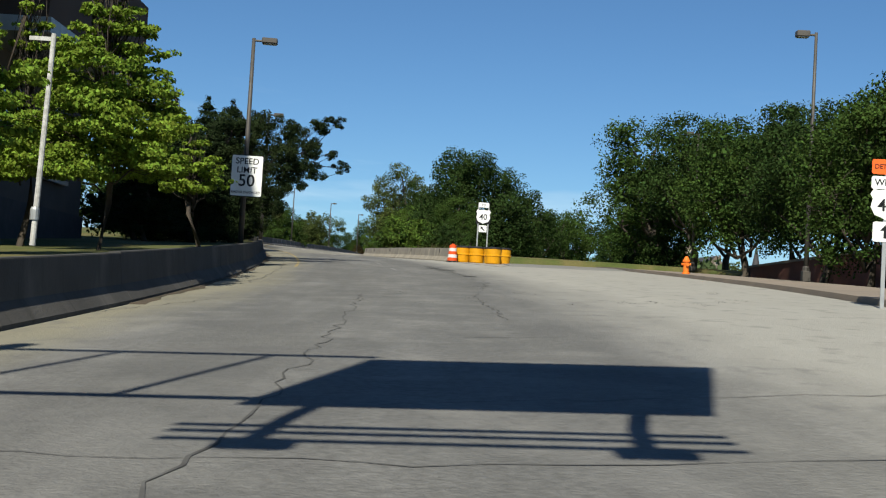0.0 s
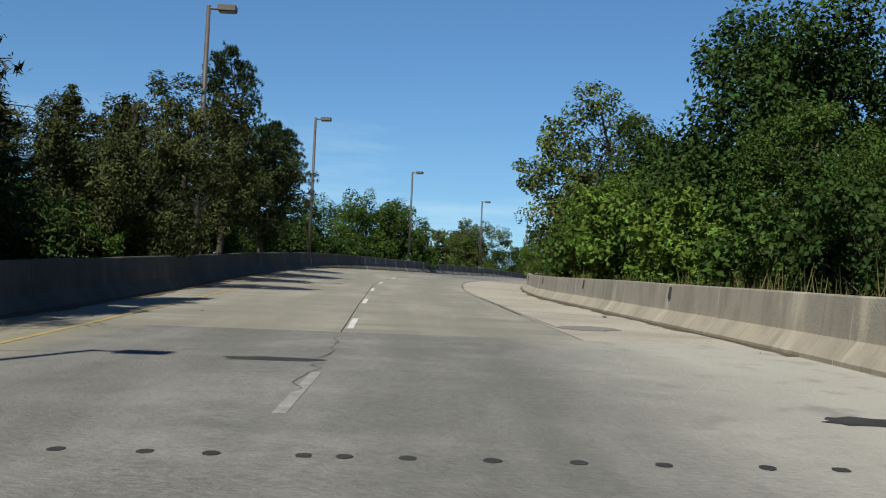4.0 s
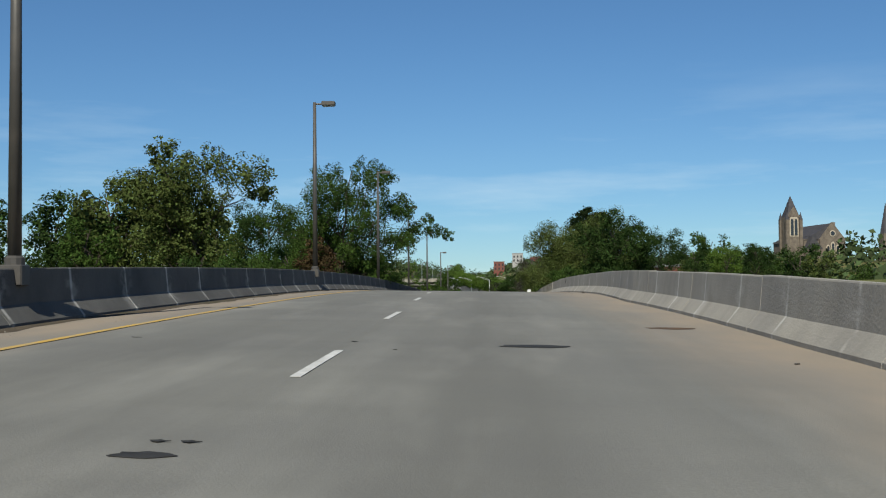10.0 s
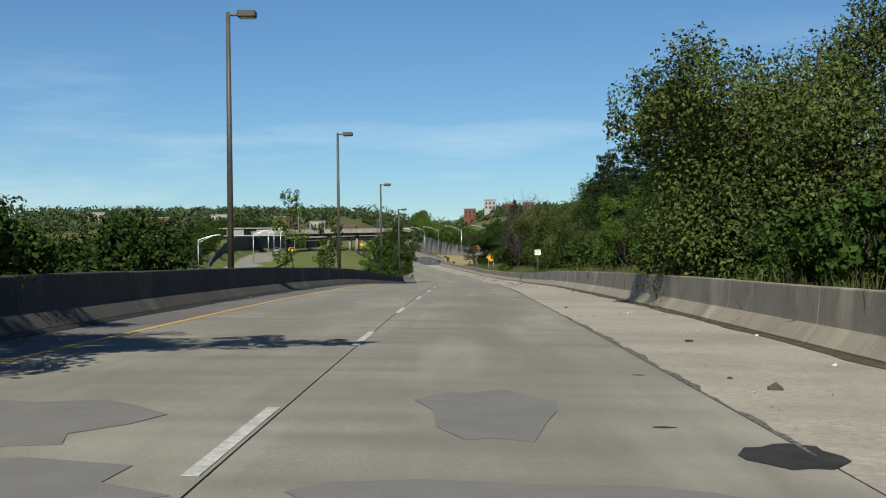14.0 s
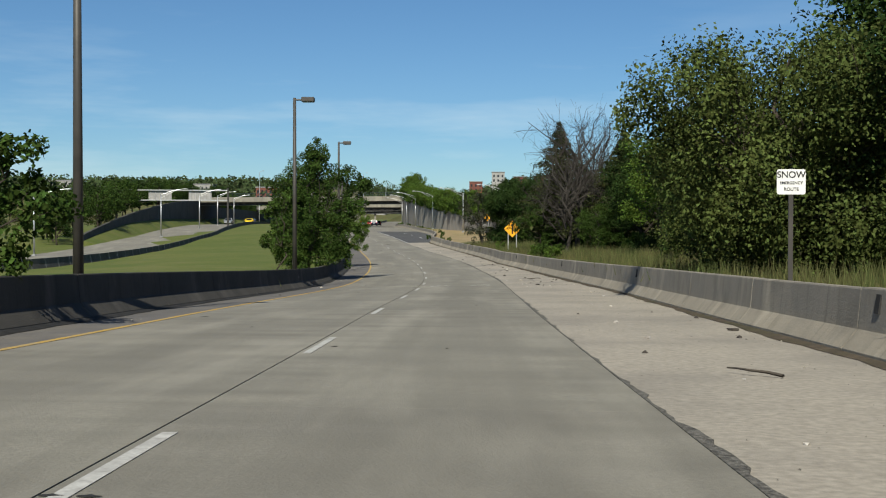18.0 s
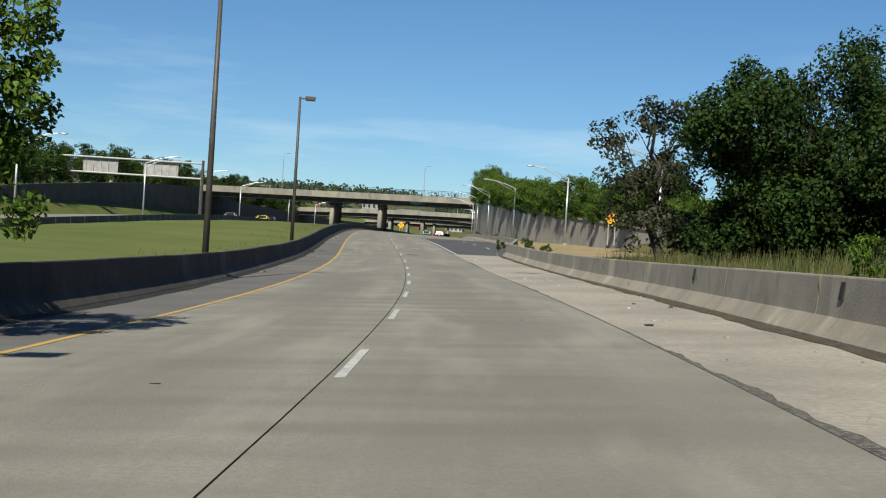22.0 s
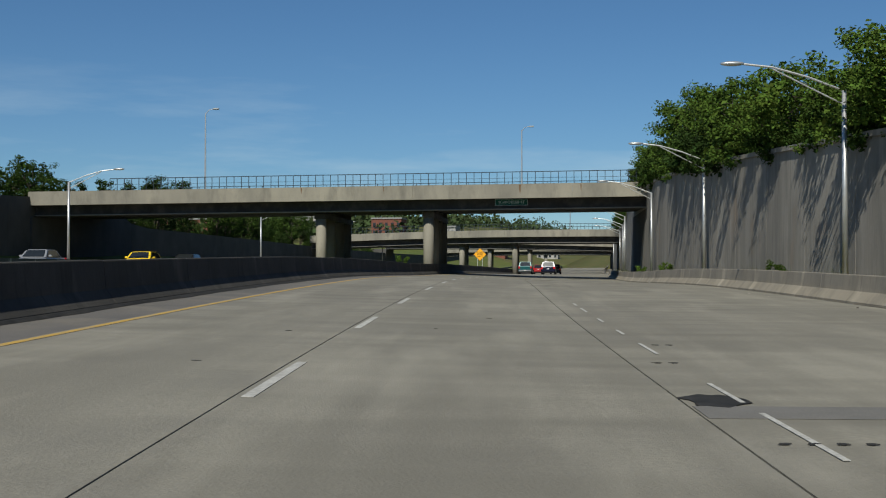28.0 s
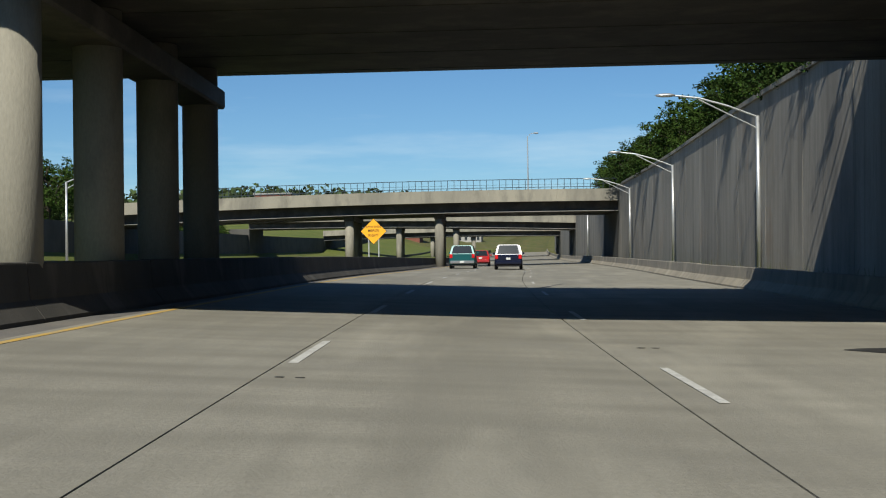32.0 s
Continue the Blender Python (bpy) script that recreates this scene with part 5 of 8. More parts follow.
part("mast", tube(bmesh.new(), (-6.45, 0, -1), (-6.45, 0, 10.0), 0.2, 0.15, 12), "galvanised", g)
for z, x in ((6.25, -2.6), (9.5, -2.7)):
    part("arm", tube(bmesh.new(), (-6.45, 0, z), (x, 0, z), 0.07, 0.07, 8), "galvanised", g)
for x in (-3.72, -5.2):
    part("strut", tube(bmesh.new(), (x, 0, 6.25), (x, 0, 9.5), 0.045, 0.045, 8), "galvanised", g)
part("sign_panel", box(bmesh.new(), -2.72, 0.5, -0.1, 0.0, 6.0, 9.3), "sign_green", g)
for x in (-2.2, 0.0):
    part("bracket", pipe(bmesh.new(), [(x, -0.1, 6.0), (x - 0.06, -0.5, 5.75), (x - 0.12, -1.25, 5.6)], 0.07), "galvanised", g)
    part("sign_lamp", box(bmesh.new(), x - 0.3, x + 0.15, -1.45, -1.1, 5.5, 5.65, 0.04), "galvanised", g)
for y in (-0.62, -0.87, -1.17):
    part("walkway_rail", tube(bmesh.new(), (-2.85, y, 5.6), (0.45, y, 5.6), 0.045, 0.045, 6), "galvanised", g)

# ---- trees ----
def quads(centres, normals, size, rng, aspect=0.6):
    """Leaf shapes (pointed quads) at the centres. Returns vertex and face arrays."""
    n = len(centres)
    t = rng.normal(size=(n, 3))
    t -= (t * normals).sum(1, keepdims=True) * normals
    t /= np.linalg.norm(t, axis=1, keepdims=True) + 1e-9
    b = np.cross(normals, t)
    ln = (size * rng.uniform(0.7, 1.3, n))[:, None]
    fold = normals * ln * 0.12
    v = np.stack([centres - t * ln * 0.5, centres + b * ln * aspect * 0.5 + fold, centres + t * ln * 0.5, centres - b * ln * aspect * 0.5 + fold], 1)
    return v.reshape(-1, 3)


def fill_mesh(name, v, material, parent, kind=""):
    n = len(v) // 4
    me = bpy.data.meshes.new(name)
    me.vertices.add(len(v))
    me.vertices.foreach_set("co", v.astype(np.float32).ravel())
    me.loops.add(len(v))
    me.loops.foreach_set("vertex_index", np.arange(len(v), dtype=np.int32))
    me.polygons.add(n)
    me.polygons.foreach_set("loop_start", np.arange(0, len(v), 4, dtype=np.int32))
    me.polygons.foreach_set("loop_total", np.full(n, 4, dtype=np.int32))
    me.update(calc_edges=True)
    me.validate()
    me.materials.append(M[material])
    ob = new(name, me)
    if parent is not None:
        ob.parent = parent
    if kind:
        ob["kind"] = kind
    return ob


def limb(bm, a, b, r0, r1, rng, bends=3, n=7):
    """A crooked tapering limb; returns its points."""
    a, b = Vector(a), Vector(b)
    pts = [a]
    ln = (b - a).length
    for k in range(1, bends):
        pts.append(a.lerp(b, k / bends) + Vector(rng.normal(0, ln * 0.05, 3)))
    pts.append(b)
    rings = []
    for k, p in enumerate(pts):
        d = (pts[min(k + 1, len(pts) - 1)] - pts[max(k - 1, 0)]).normalized()
        q = d.to_track_quat("Z", "Y")
        r = r0 + (r1 - r0) * k / (len(pts) - 1)
        rings.append([bm.verts.new(p + q @ Vector((r * math.cos(2 * math.pi * j / n), r * math.sin(2 * math.pi * j / n), 0))) for j in range(n)])
    for u, w in zip(rings[:-1], rings[1:]):
        for j in range(n):
            bm.faces.new((u[j], u[(j + 1) % n], w[(j + 1) % n], w[j]))
    bm.faces.new(rings[-1])
    return pts


def broadleaf(label, height, radius, leaf, seed, clumps=120, per=66, size=0.19, low=0.2, trunk=0.2, bark="bark", droop=0.0, lobes=9, name="tree", category="tree"):
    """A broad-leaved tree: crooked trunk, limbs, and lobes of leaf clumps with gaps between them."""
    rng = np.random.default_rng(seed)
    t = thing(name, label, category)
    bm = bmesh.new()
    limb(bm, (0, 0, -0.3), (rng.normal(0, 0.2), rng.normal(0, 0.2), height * 0.75), trunk, trunk * 0.25, rng, 5, 9)
    part("trunk", bm, bark, t, smooth=True)
    bm = bmesh.new()
    zc, hz = height * (low + 1) / 2, height * (1 - low) / 2
    lob, lrad = [], []
    for k in range(lobes):
        a = 2.4 * k + rng.uniform(-0.5, 0.5)
        f = (k + 0.5) / lobes
        z = -0.75 + 1.45 * f
        w = math.sqrt(max(0.05, 1 - (z * 0.82) ** 2)) * rng.uniform(0.45, 0.68)
        lob.append((math.cos(a) * radius * w, math.sin(a) * radius * w, zc + hz * z * 0.8))
        lrad.append(radius * rng.uniform(0.36, 0.52) * (1.0 - 0.25 * f))
    lob, lrad = np.array(lob), np.array(lrad)
    which = rng.integers(0, lobes, clumps)
    d = rng.normal(size=(clumps, 3))
    d /= np.linalg.norm(d, axis=1, keepdims=True)
    cen = lob[which] + d * (lrad[which] * rng.uniform(0.35, 1.0, clumps) ** 0.5)[:, None] * np.array([1, 1, 0.85 * hz / radius if hz < radius else 1.0])
    rad = radius * rng.uniform(0.10, 0.22, clumps)
    for k in range(lobes):
        c = lob[k]
        z0 = max(height * 0.12, min(height * 0.66, c[2] - radius * rng.uniform(0.35, 0.8)))
        pts = limb(bm, (0, 0, z0), c, trunk * 0.42, trunk * 0.12, rng, 3, 6)
        for _ in range(3):
            e = cen[rng.integers(0, clumps)]
            if np.linalg.norm(e - c) < radius:
                limb(bm, pts[2], e, trunk * 0.14, trunk * 0.04, rng, 3, 5)
    part("branchwork", bm, bark, t, smooth=True)["kind"] = "stuff"
    n = clumps * per
    idx = rng.integers(0, clumps, n)
    d = rng.normal(size=(n, 3))
    d /= np.linalg.norm(d, axis=1, keepdims=True)
    r = rad[idx] * rng.uniform(0.1, 1.25, n) ** 0.6
    pts = cen[idx] + d * r[:, None] * np.array([1, 1, 0.7])
    if droop:
        pts[:, 2] -= droop * rng.uniform(0, 1, n) ** 2 * rad[idx] * 4
    nrm = d * 0.5 + rng.normal(size=(n, 3)) * 0.55 + np.array([0, 0, 0.45])
    nrm /= np.linalg.norm(nrm, axis=1, keepdims=True)
    pick = rng.integers(0, lobes, clumps * 7)
    inner = lob[pick] + d[:clumps * 7] * (lrad[pick] * rng.uniform(0.1, 0.72, clumps * 7))[:, None]
    core = quads(inner, nrm[:clumps * 7], size * 1.7, rng, 0.7)
    fill_mesh("crown", np.concatenate([quads(pts, nrm, size, rng, 0.62), core]), leaf, t)
    return t


def conifer(label, height, radius, seed, leaf="needle", whorls=13, per=9, needles=34, size=0.3, pine=False, low=0.12, bare=0.0):
    """A conifer: straight trunk, whorls of boughs with needle sprays."""
    rng = np.random.default_rng(seed)
    t = thing("conifer", label, "tree")
    bm = bmesh.new()
    limb(bm, (0, 0, -0.3), (rng.normal(0, 0.15), rng.normal(0, 0.15), height * 0.98), 0.16 + height * 0.008, 0.02, rng, 6, 9)
    part("trunk", bm, "bark", t, smooth=True)
    bm = bmesh.new()
    P, N = [], []
    for k in range(whorls):
        f = (k + rng.uniform(-0.3, 0.3)) / whorls
        z = height * (low + (0.97 - low) * f)
        rk = radius * ((1 - f) ** 0.75 if not pine else (0.55 + 0.75 * math.sin(math.pi * min(1, f * 0.85 + 0.12))) * (1 - 0.55 * f)) * rng.uniform(0.75, 1.15)
        for j in range(per if not pine else max(3, per - 3)):
            if rng.random() < bare:
                continue
            a = rng.uniform(0, 2 * math.pi)
            rl = rk * rng.uniform(0.6, 1.15)
            dz = rng.uniform(-0.1, 0.18) * rl if not pine else rng.uniform(0.0, 0.35) * rl
            e = np.array([math.cos(a) * rl, math.sin(a) * rl, z + dz])
            o = np.array([0, 0, z])
            if rl > 0.5:
                limb(bm, o, e, 0.03 + 0.012 * rl, 0.008, rng, 2, 5)
            m = max(6, int(needles * (rl / radius + 0.25)))
            u = rng.uniform(0.25 if not pine else 0.45, 1.08, m)
            wd = 0.16 * rl * (1.1 - 0.5 * u) if not pine else 0.2 * rl * np.ones(m)
            side = np.array([-math.sin(a), math.cos(a), 0])
            q = o + (e - o) * u[:, None] + side * (rng.normal(size=m) * wd)[:, None] + np.array([0, 0, 1]) * (rng.normal(size=m) * wd * 0.5 - (0.05 * rl if not pine else -0.06 * rl))[:, None]
            P.append(q)
            nn = rng.normal(size=(m, 3)) * 0.6 + np.array([0, 0, 0.8])
            N.append(nn / np.linalg.norm(nn, axis=1, keepdims=True))
    part("branchwork", bm, "bark_dark", t, smooth=True)["kind"] = "stuff"
    u, a = rng.uniform(0, 1, 130), rng.uniform(0, 6.28, 130)
    w = radius * (0.02 + 0.26 * u) * rng.uniform(0.2, 1.0, 130)
    P.append(np.stack([np.cos(a) * w, np.sin(a) * w, height * (1.0 - 0.2 * u)], 1))
    nn = rng.normal(size=(130, 3)) * 0.7 + np.array([0, 0, 0.6])
    N.append(nn / np.linalg.norm(nn, axis=1, keepdims=True))
    P, N = np.concatenate(P), np.concatenate(N)
    twice = np.concatenate([P, P + rng.normal(0, size * 0.45, P.shape)])
    sprays = quads(twice, np.concatenate([N, N[::-1]]), size * 1.35, rng, 0.15)
    inner = P[::7] * np.array([0.72, 0.72, 1.0])
    fill_mesh("foliage", np.concatenate([sprays, quads(inner, N[::7], 0.42, rng, 0.55)]), leaf, t)
    return t


def needle_tufts(centres, dirs, rng, per, ln, width=0.16):
    """Tufts of long needles that fan out round each direction."""
    c, d = np.repeat(centres, per, 0), np.repeat(dirs, per, 0)
    n = len(c)
    t = d * 0.75 + rng.normal(size=(n, 3)) * 0.6 + np.array([0, 0, 0.2])
    t /= np.linalg.norm(t, axis=1, keepdims=True)
    b = np.cross(t, rng.normal(size=(n, 3)))
    b /= np.linalg.norm(b, axis=1, keepdims=True) + 1e-9
    k = (ln * rng.uniform(0.7, 1.3, n))[:, None]
    b = b * k * width * 0.5
    return np.stack([c, c + t * k * 0.5 + b, c + t * k, c + t * k * 0.5 - b], 1).reshape(-1, 3)


def tuft_pine(label, height, radius, seed, low=0.2, boughs=42, twigs=12, per=44, ln=0.23, lean=0.0, flat=0.5):
    """A pine whose spreading boughs carry tufts of needles, with sky between them."""
    rng = np.random.default_rng(seed)
    t = thing("conifer", label, "tree")
    bm = bmesh.new()
    limb(bm, (0, 0, -0.3), (lean, 0, height * 0.97), 0.13 + height * 0.012, 0.03, rng, 6, 9)
    part("trunk", bm, "bark", t, smooth=True)
    bm = bmesh.new()
    C, D = [], []
    for k in range(boughs):
        f = (k + rng.uniform(0, 1)) / boughs
        z = height * (low + (0.96 - low) * f)
        a = 2.4 * k + rng.uniform(-0.5, 0.5)
        r = radius * (flat + (1 - flat) * math.sin(math.pi * min(1.0, 0.25 + 0.6 * (1 - f)))) * (1.0 - 0.62 * f ** 2.2) * rng.uniform(0.65, 1.1)
        o = np.array([lean * z / height, 0, z])
        out = np.array([math.cos(a), math.sin(a), 0])
        e = o + out * r + np.array([0, 0, rng.uniform(-0.05, 0.3) * r])
        pts = limb(bm, o, e, 0.03 + 0.014 * r, 0.01, rng, 4, 5)
        side = np.array([-math.sin(a), math.cos(a), 0])
        for j in range(twigs):
            u = 0.3 + 0.72 * (j + rng.uniform(0, 1)) / twigs
            p = o + (e - o) * min(u, 1.0)
            q = p + side * rng.normal() * 0.24 * r * (1.25 - u) + np.array([0, 0, rng.uniform(-0.06, 0.14) * r]) + out * rng.uniform(0, 0.12) * r
            C.append(q)
            v = (q - p) + out * 0.5
            D.append(v / (np.linalg.norm(v) + 1e-6))
            if j % 2 == 0:
                limb(bm, p, q, 0.014, 0.005, rng, 2, 4)
    for _ in range(6):
        C.append(np.array([lean + rng.normal() * 0.12, rng.normal() * 0.12, height * rng.uniform(0.92, 1.0)]))
        D.append(np.array([0, 0, 1.0]))
    part("branchwork", bm, "bark_dark", t, smooth=True)["kind"] = "stuff"
    C, D = np.array(C), np.array(D)
    pads = [needle_tufts(C + rng.normal(0, 1, C.shape) * np.array([0.2, 0.2, 0.09]), D, rng, per // 3, ln) for _ in range(3)]
    heart = np.repeat(C, 3, 0) + rng.normal(0, 1, (3 * len(C), 3)) * np.array([0.14, 0.14, 0.05])
    up = rng.normal(size=heart.shape) * 0.5 + np.array([0, 0, 0.8])
    up /= np.linalg.norm(up, axis=1, keepdims=True)
    fill_mesh("foliage", np.concatenate(pads + [quads(heart, up, 0.24, rng, 0.5)]), "needle", t)
    return t


def grown(label, leaf, s, v, blobs, seed, size=0.2, dense=1.0, trunk=0.18, bark="bark", droop=0.0, fork=0.35, squash=0.82, aspect=0.62, name="tree", category="tree"):
    """A single broad-leaved tree at s, v. blobs: (metres along, metres to the right, height over the road, radius) of its leafy masses."""
    rng = np.random.default_rng(seed)
    base = rp(s, v, ground_lift(s, v))
    t = thing(name, label, category, pose(base.x, base.y, base.z))
    cen = np.array([np.array(rp(s + a, v + b, h)) - np.array(base) for a, b, h, r in blobs])
    rad = np.array([r for a, b, h, r in blobs])
    top = cen[:, 2].max()
    mid = cen.mean(0)
    bm = bmesh.new()
    lead = (float(mid[0] * 0.6), float(mid[1] * 0.6), float(top))
    limb(bm, (0, 0, -0.4), lead, trunk, trunk * 0.25, rng, 6, 9)
    part("trunk", bm, bark, t, smooth=True)
    bm = bmesh.new()
    P, N = [], []
    for c, r in zip(cen, rad):
        z0 = max(0.1, min(c[2] - r * 0.4, top * rng.uniform(fork, fork + 0.25)))
        pts = limb(bm, (lead[0] * z0 / top, lead[1] * z0 / top, z0), c, trunk * 0.3, trunk * 0.07, rng, 4, 6)
        m = int(9 + 9 * r * r)
        d = rng.normal(size=(m, 3))
        d /= np.linalg.norm(d, axis=1, keepdims=True)
        sub = c + d * (r * rng.uniform(0.6, 1.08, m))[:, None] * np.array([1, 1, squash])
        for e in sub[::5]:
            limb(bm, pts[2], e, trunk * 0.09, 0.008, rng, 3, 4)
        n = int(dense * 640 * r * r * (0.2 / size) ** 2)
        i = rng.integers(0, m, n)
        g = rng.normal(size=(n, 3))
        g /= np.linalg.norm(g, axis=1, keepdims=True)
        q = sub[i] + g * (r * 0.30 * rng.uniform(0.2, 1.1, n) ** 0.5)[:, None] * np.array([1, 1, min(1.0, squash * 1.2)])
        if droop:
            q[:, 2] -= droop * rng.uniform(0, 1, n) ** 2 * r
        P.append(q)
        o = (q - c) / r
        N.append(o * 0.55 + rng.normal(size=(n, 3)) * 0.5 + np.array([0, 0, 0.4]))
        n2 = int(n * 0.22)
        g = rng.normal(size=(n2, 3))
        g /= np.linalg.norm(g, axis=1, keepdims=True)
        P.append(c + g * (r * rng.uniform(0.1, 0.75, n2))[:, None] * np.array([1, 1, squash]))
        N.append(rng.normal(size=(n2, 3)))
    part("branchwork", bm, bark, t, smooth=True)["kind"] = "stuff"
    P, N = np.concatenate(P), np.concatenate(N)
    N /= np.linalg.norm(N, axis=1, keepdims=True)
    fill_mesh("crown", quads(P, N, size * 0.92, rng, aspect), leaf, t)
    return t


def dome(s0, v0, h, r, n, seed, flat=0.8, low=0.25, rb=(0.34, 0.5)):
    """Blobs that fill a rounded crown of radius r and top h, round a point s0, v0 away from the trunk."""
    rng = random.Random(seed)
    out = []
    hz = r * flat
    for k in range(n):
        f = (k + 0.5) / n
        z = -0.85 + 1.7 * f
        w = math.sqrt(max(0.03, 1 - z * z * 0.9)) * rng.uniform(0.5, 0.72)
        a = 2.4 * k + rng.uniform(-0.4, 0.4)
        rr = r * rng.uniform(*rb) * (1.0 - 0.2 * abs(z))
        out.append((s0 + math.cos(a) * r * w, v0 + math.sin(a) * r * w, h - rr * 0.8 - (1 - (z + 0.85) / 1.7) * 2 * hz * (1 - low * 0.5), rr))
    return out


def tiers(h0, h1, r, step, seed, lean=0.0):
    """Flat sprays of leaves in tiers round a young maple's stem, narrowing to its top."""
    rng = random.Random(seed)
    out, z, k = [], h0, 0
    while z < h1:
        f = (z - h0) / (h1 - h0)
        w = r * (1 - 0.75 * f) * (0.75 + 0.25 * math.sin(6 * f + 0.6))
        for j in range(4 if f < 0.7 else 2):
            a = 2.4 * k + j * 1.6 + rng.uniform(-0.4, 0.4)
            d = w * rng.uniform(0.35, 0.8)
            out.append((math.cos(a) * d, math.sin(a) * d + lean * f, z + rng.uniform(-0.12, 0.12), max(0.25, w * rng.uniform(0.36, 0.52))))
        z += step
        k += 1
    return out


def dead_tree(label, height, seed):
    rng = np.random.default_rng(seed)
    t = thing("bare_tree", label, "tree")
    bm = bmesh.new()
    limb(bm, (0, 0, -0.3), (0.3, 0, height * 0.8), 0.16, 0.03, rng, 5, 8)
    part("trunk", bm, "bark_grey", t)
    bm = bmesh.new()
    for k in range(30):
        z0 = height * rng.uniform(0.12, 0.72)
        a = rng.uniform(0, 6.28)
        r = rng.uniform(1.0, 3.4)
        e = Vector((math.cos(a) * r, math.sin(a) * r, min(height, z0 + rng.uniform(1.4, 3.6))))
        pts = limb(bm, (0.3 * z0 / height, 0, z0), e, 0.055, 0.014, rng, 4, 5)
        for _ in range(9):
            p = pts[1].lerp(pts[-1], rng.uniform(0.1, 1))
            q = p + Vector(rng.normal(0, 0.55, 3)) + Vector((math.cos(a) * 0.3, math.sin(a) * 0.3, 0.55))
            limb(bm, p, q, 0.014, 0.006, rng, 3, 4)
            for _ in range(2):
                limb(bm, p.lerp(q, rng.uniform(0.4, 1)), q + Vector(rng.normal(0, 0.35, 3)), 0.007, 0.004, rng, 2, 3)
    part("bare_crown", bm, "bark_grey", t)
    return t


TREES = {
    "oak": broadleaf("broad dark green deciduous tree with an uneven crown", 9, 3.9, "leaf_dark", 3, 170, 105, 0.135, low=0.12),
    "elm": broadleaf("rounded mid-green tree with dense leaves", 8, 3.7, "leaf_mid", 8, 170, 100, 0.135, low=0.06, lobes=10),
    "locust": broadleaf("light green open-crowned deciduous tree", 9, 3.6, "leaf_light", 14, 120, 90, 0.14, low=0.16, lobes=10),
    "willow": broadleaf("drooping olive-green willow-like tree", 8, 4.0, "leaf_olive", 17, 160, 90, 0.14, low=0.02, droop=0.5),
    "mid_oak": broadleaf("dark green tree on the slope above the wall", 9, 3.9, "leaf_dark", 61, 100, 62, 0.2, low=0.1),
    "mid_elm": broadleaf("light green tree on the slope above the wall", 8, 3.7, "leaf_light", 62, 100, 62, 0.2, low=0.06),
    "far_oak": broadleaf("dark green tree standing among others", 9, 3.9, "leaf_dark", 51, 78, 52, 0.25, low=0.08),
    "far_elm": broadleaf("mid-green tree standing among others", 9, 4.0, "leaf_mid", 52, 78, 52, 0.25, low=0.06),
    "far_locust": broadleaf("olive green tree standing among others", 9, 3.8, "leaf_olive", 53, 74, 50, 0.25, low=0.08),
    "bush": broadleaf("low leafy mid-green roadside bush", 3, 2.0, "leaf_mid", 21, 60, 46, 0.15, low=0.02, trunk=0.05, name="bush", category="bush", lobes=7),
    "shrub": broadleaf("light green leafy roadside shrub", 3, 1.9, "leaf_light", 24, 60, 46, 0.15, low=0.02, trunk=0.05, name="bush", category="bush", lobes=7),
    "bramble": broadleaf("dark tangled roadside undergrowth bush", 3, 2.2, "leaf_dark", 27, 60, 46, 0.16, low=0.0, trunk=0.05, name="bush", category="bush", lobes=8),
    "spruce": conifer("dark dense spruce with drooping boughs", 11, 3.0, 31, whorls=17, per=12, needles=72, size=0.19),
    "brown_pine": conifer("olive-green conifer with dense low boughs", 8, 3.0, 41, leaf="needle_dead", whorls=22, per=9, needles=44, size=0.24),
    "tuft_pine": tuft_pine("dark pine with needle tufts on spreading boughs", 9, 3.6, 61),
    "dead": dead_tree("leafless grey tree with fine bare branches", 8, 44),
}
BASE_H = {"oak": 9, "elm": 8, "mid_oak": 9, "mid_elm": 8, "far_oak": 9, "far_elm": 9, "far_locust": 9, "bramble": 3, "locust": 9, "willow": 8, "bush": 3, "shrub": 3, "spruce": 11, "brown_pine": 8, "tuft_pine": 9, "dead": 8}
_used = set()
_trnd = random.Random(5)


def ground_lift(s, v):
    if v < 0:
        return left_h(s, max(0.2, vl(s) - 0.25 - v))
    if s < 76:
        return 0.1
    if s > 505 and v > wall_v(s) + 0.3:
        return wall_h(s) + 0.05
    return right_h(s, max(0.2, v - vr(s) - 0.25))


def plant(kind, s, v, height, wide=1.0, sink=0.0):
    """One tree of a kind at s, v, of a height over the ground."""
    k = height / BASE_H[kind]
    p = rp(s, v, ground_lift(s, v) - sink)
    m = pose(p.x, p.y, p.z, 0, 0, _trnd.uniform(0, 360)) @ Matrix.Diagonal((k * wide, k * wide, k, 1))
    if kind not in _used:
        _used.add(kind)
        TREES[kind].matrix_basis = m
        return TREES[kind]
    src = TREES[kind]
    c = src.copy()
    scene.collection.objects.link(c)
    c.matrix_basis = m
    for o in src.children:
        d = o.copy()
        scene.collection.objects.link(d)
        d.parent = c
    return c


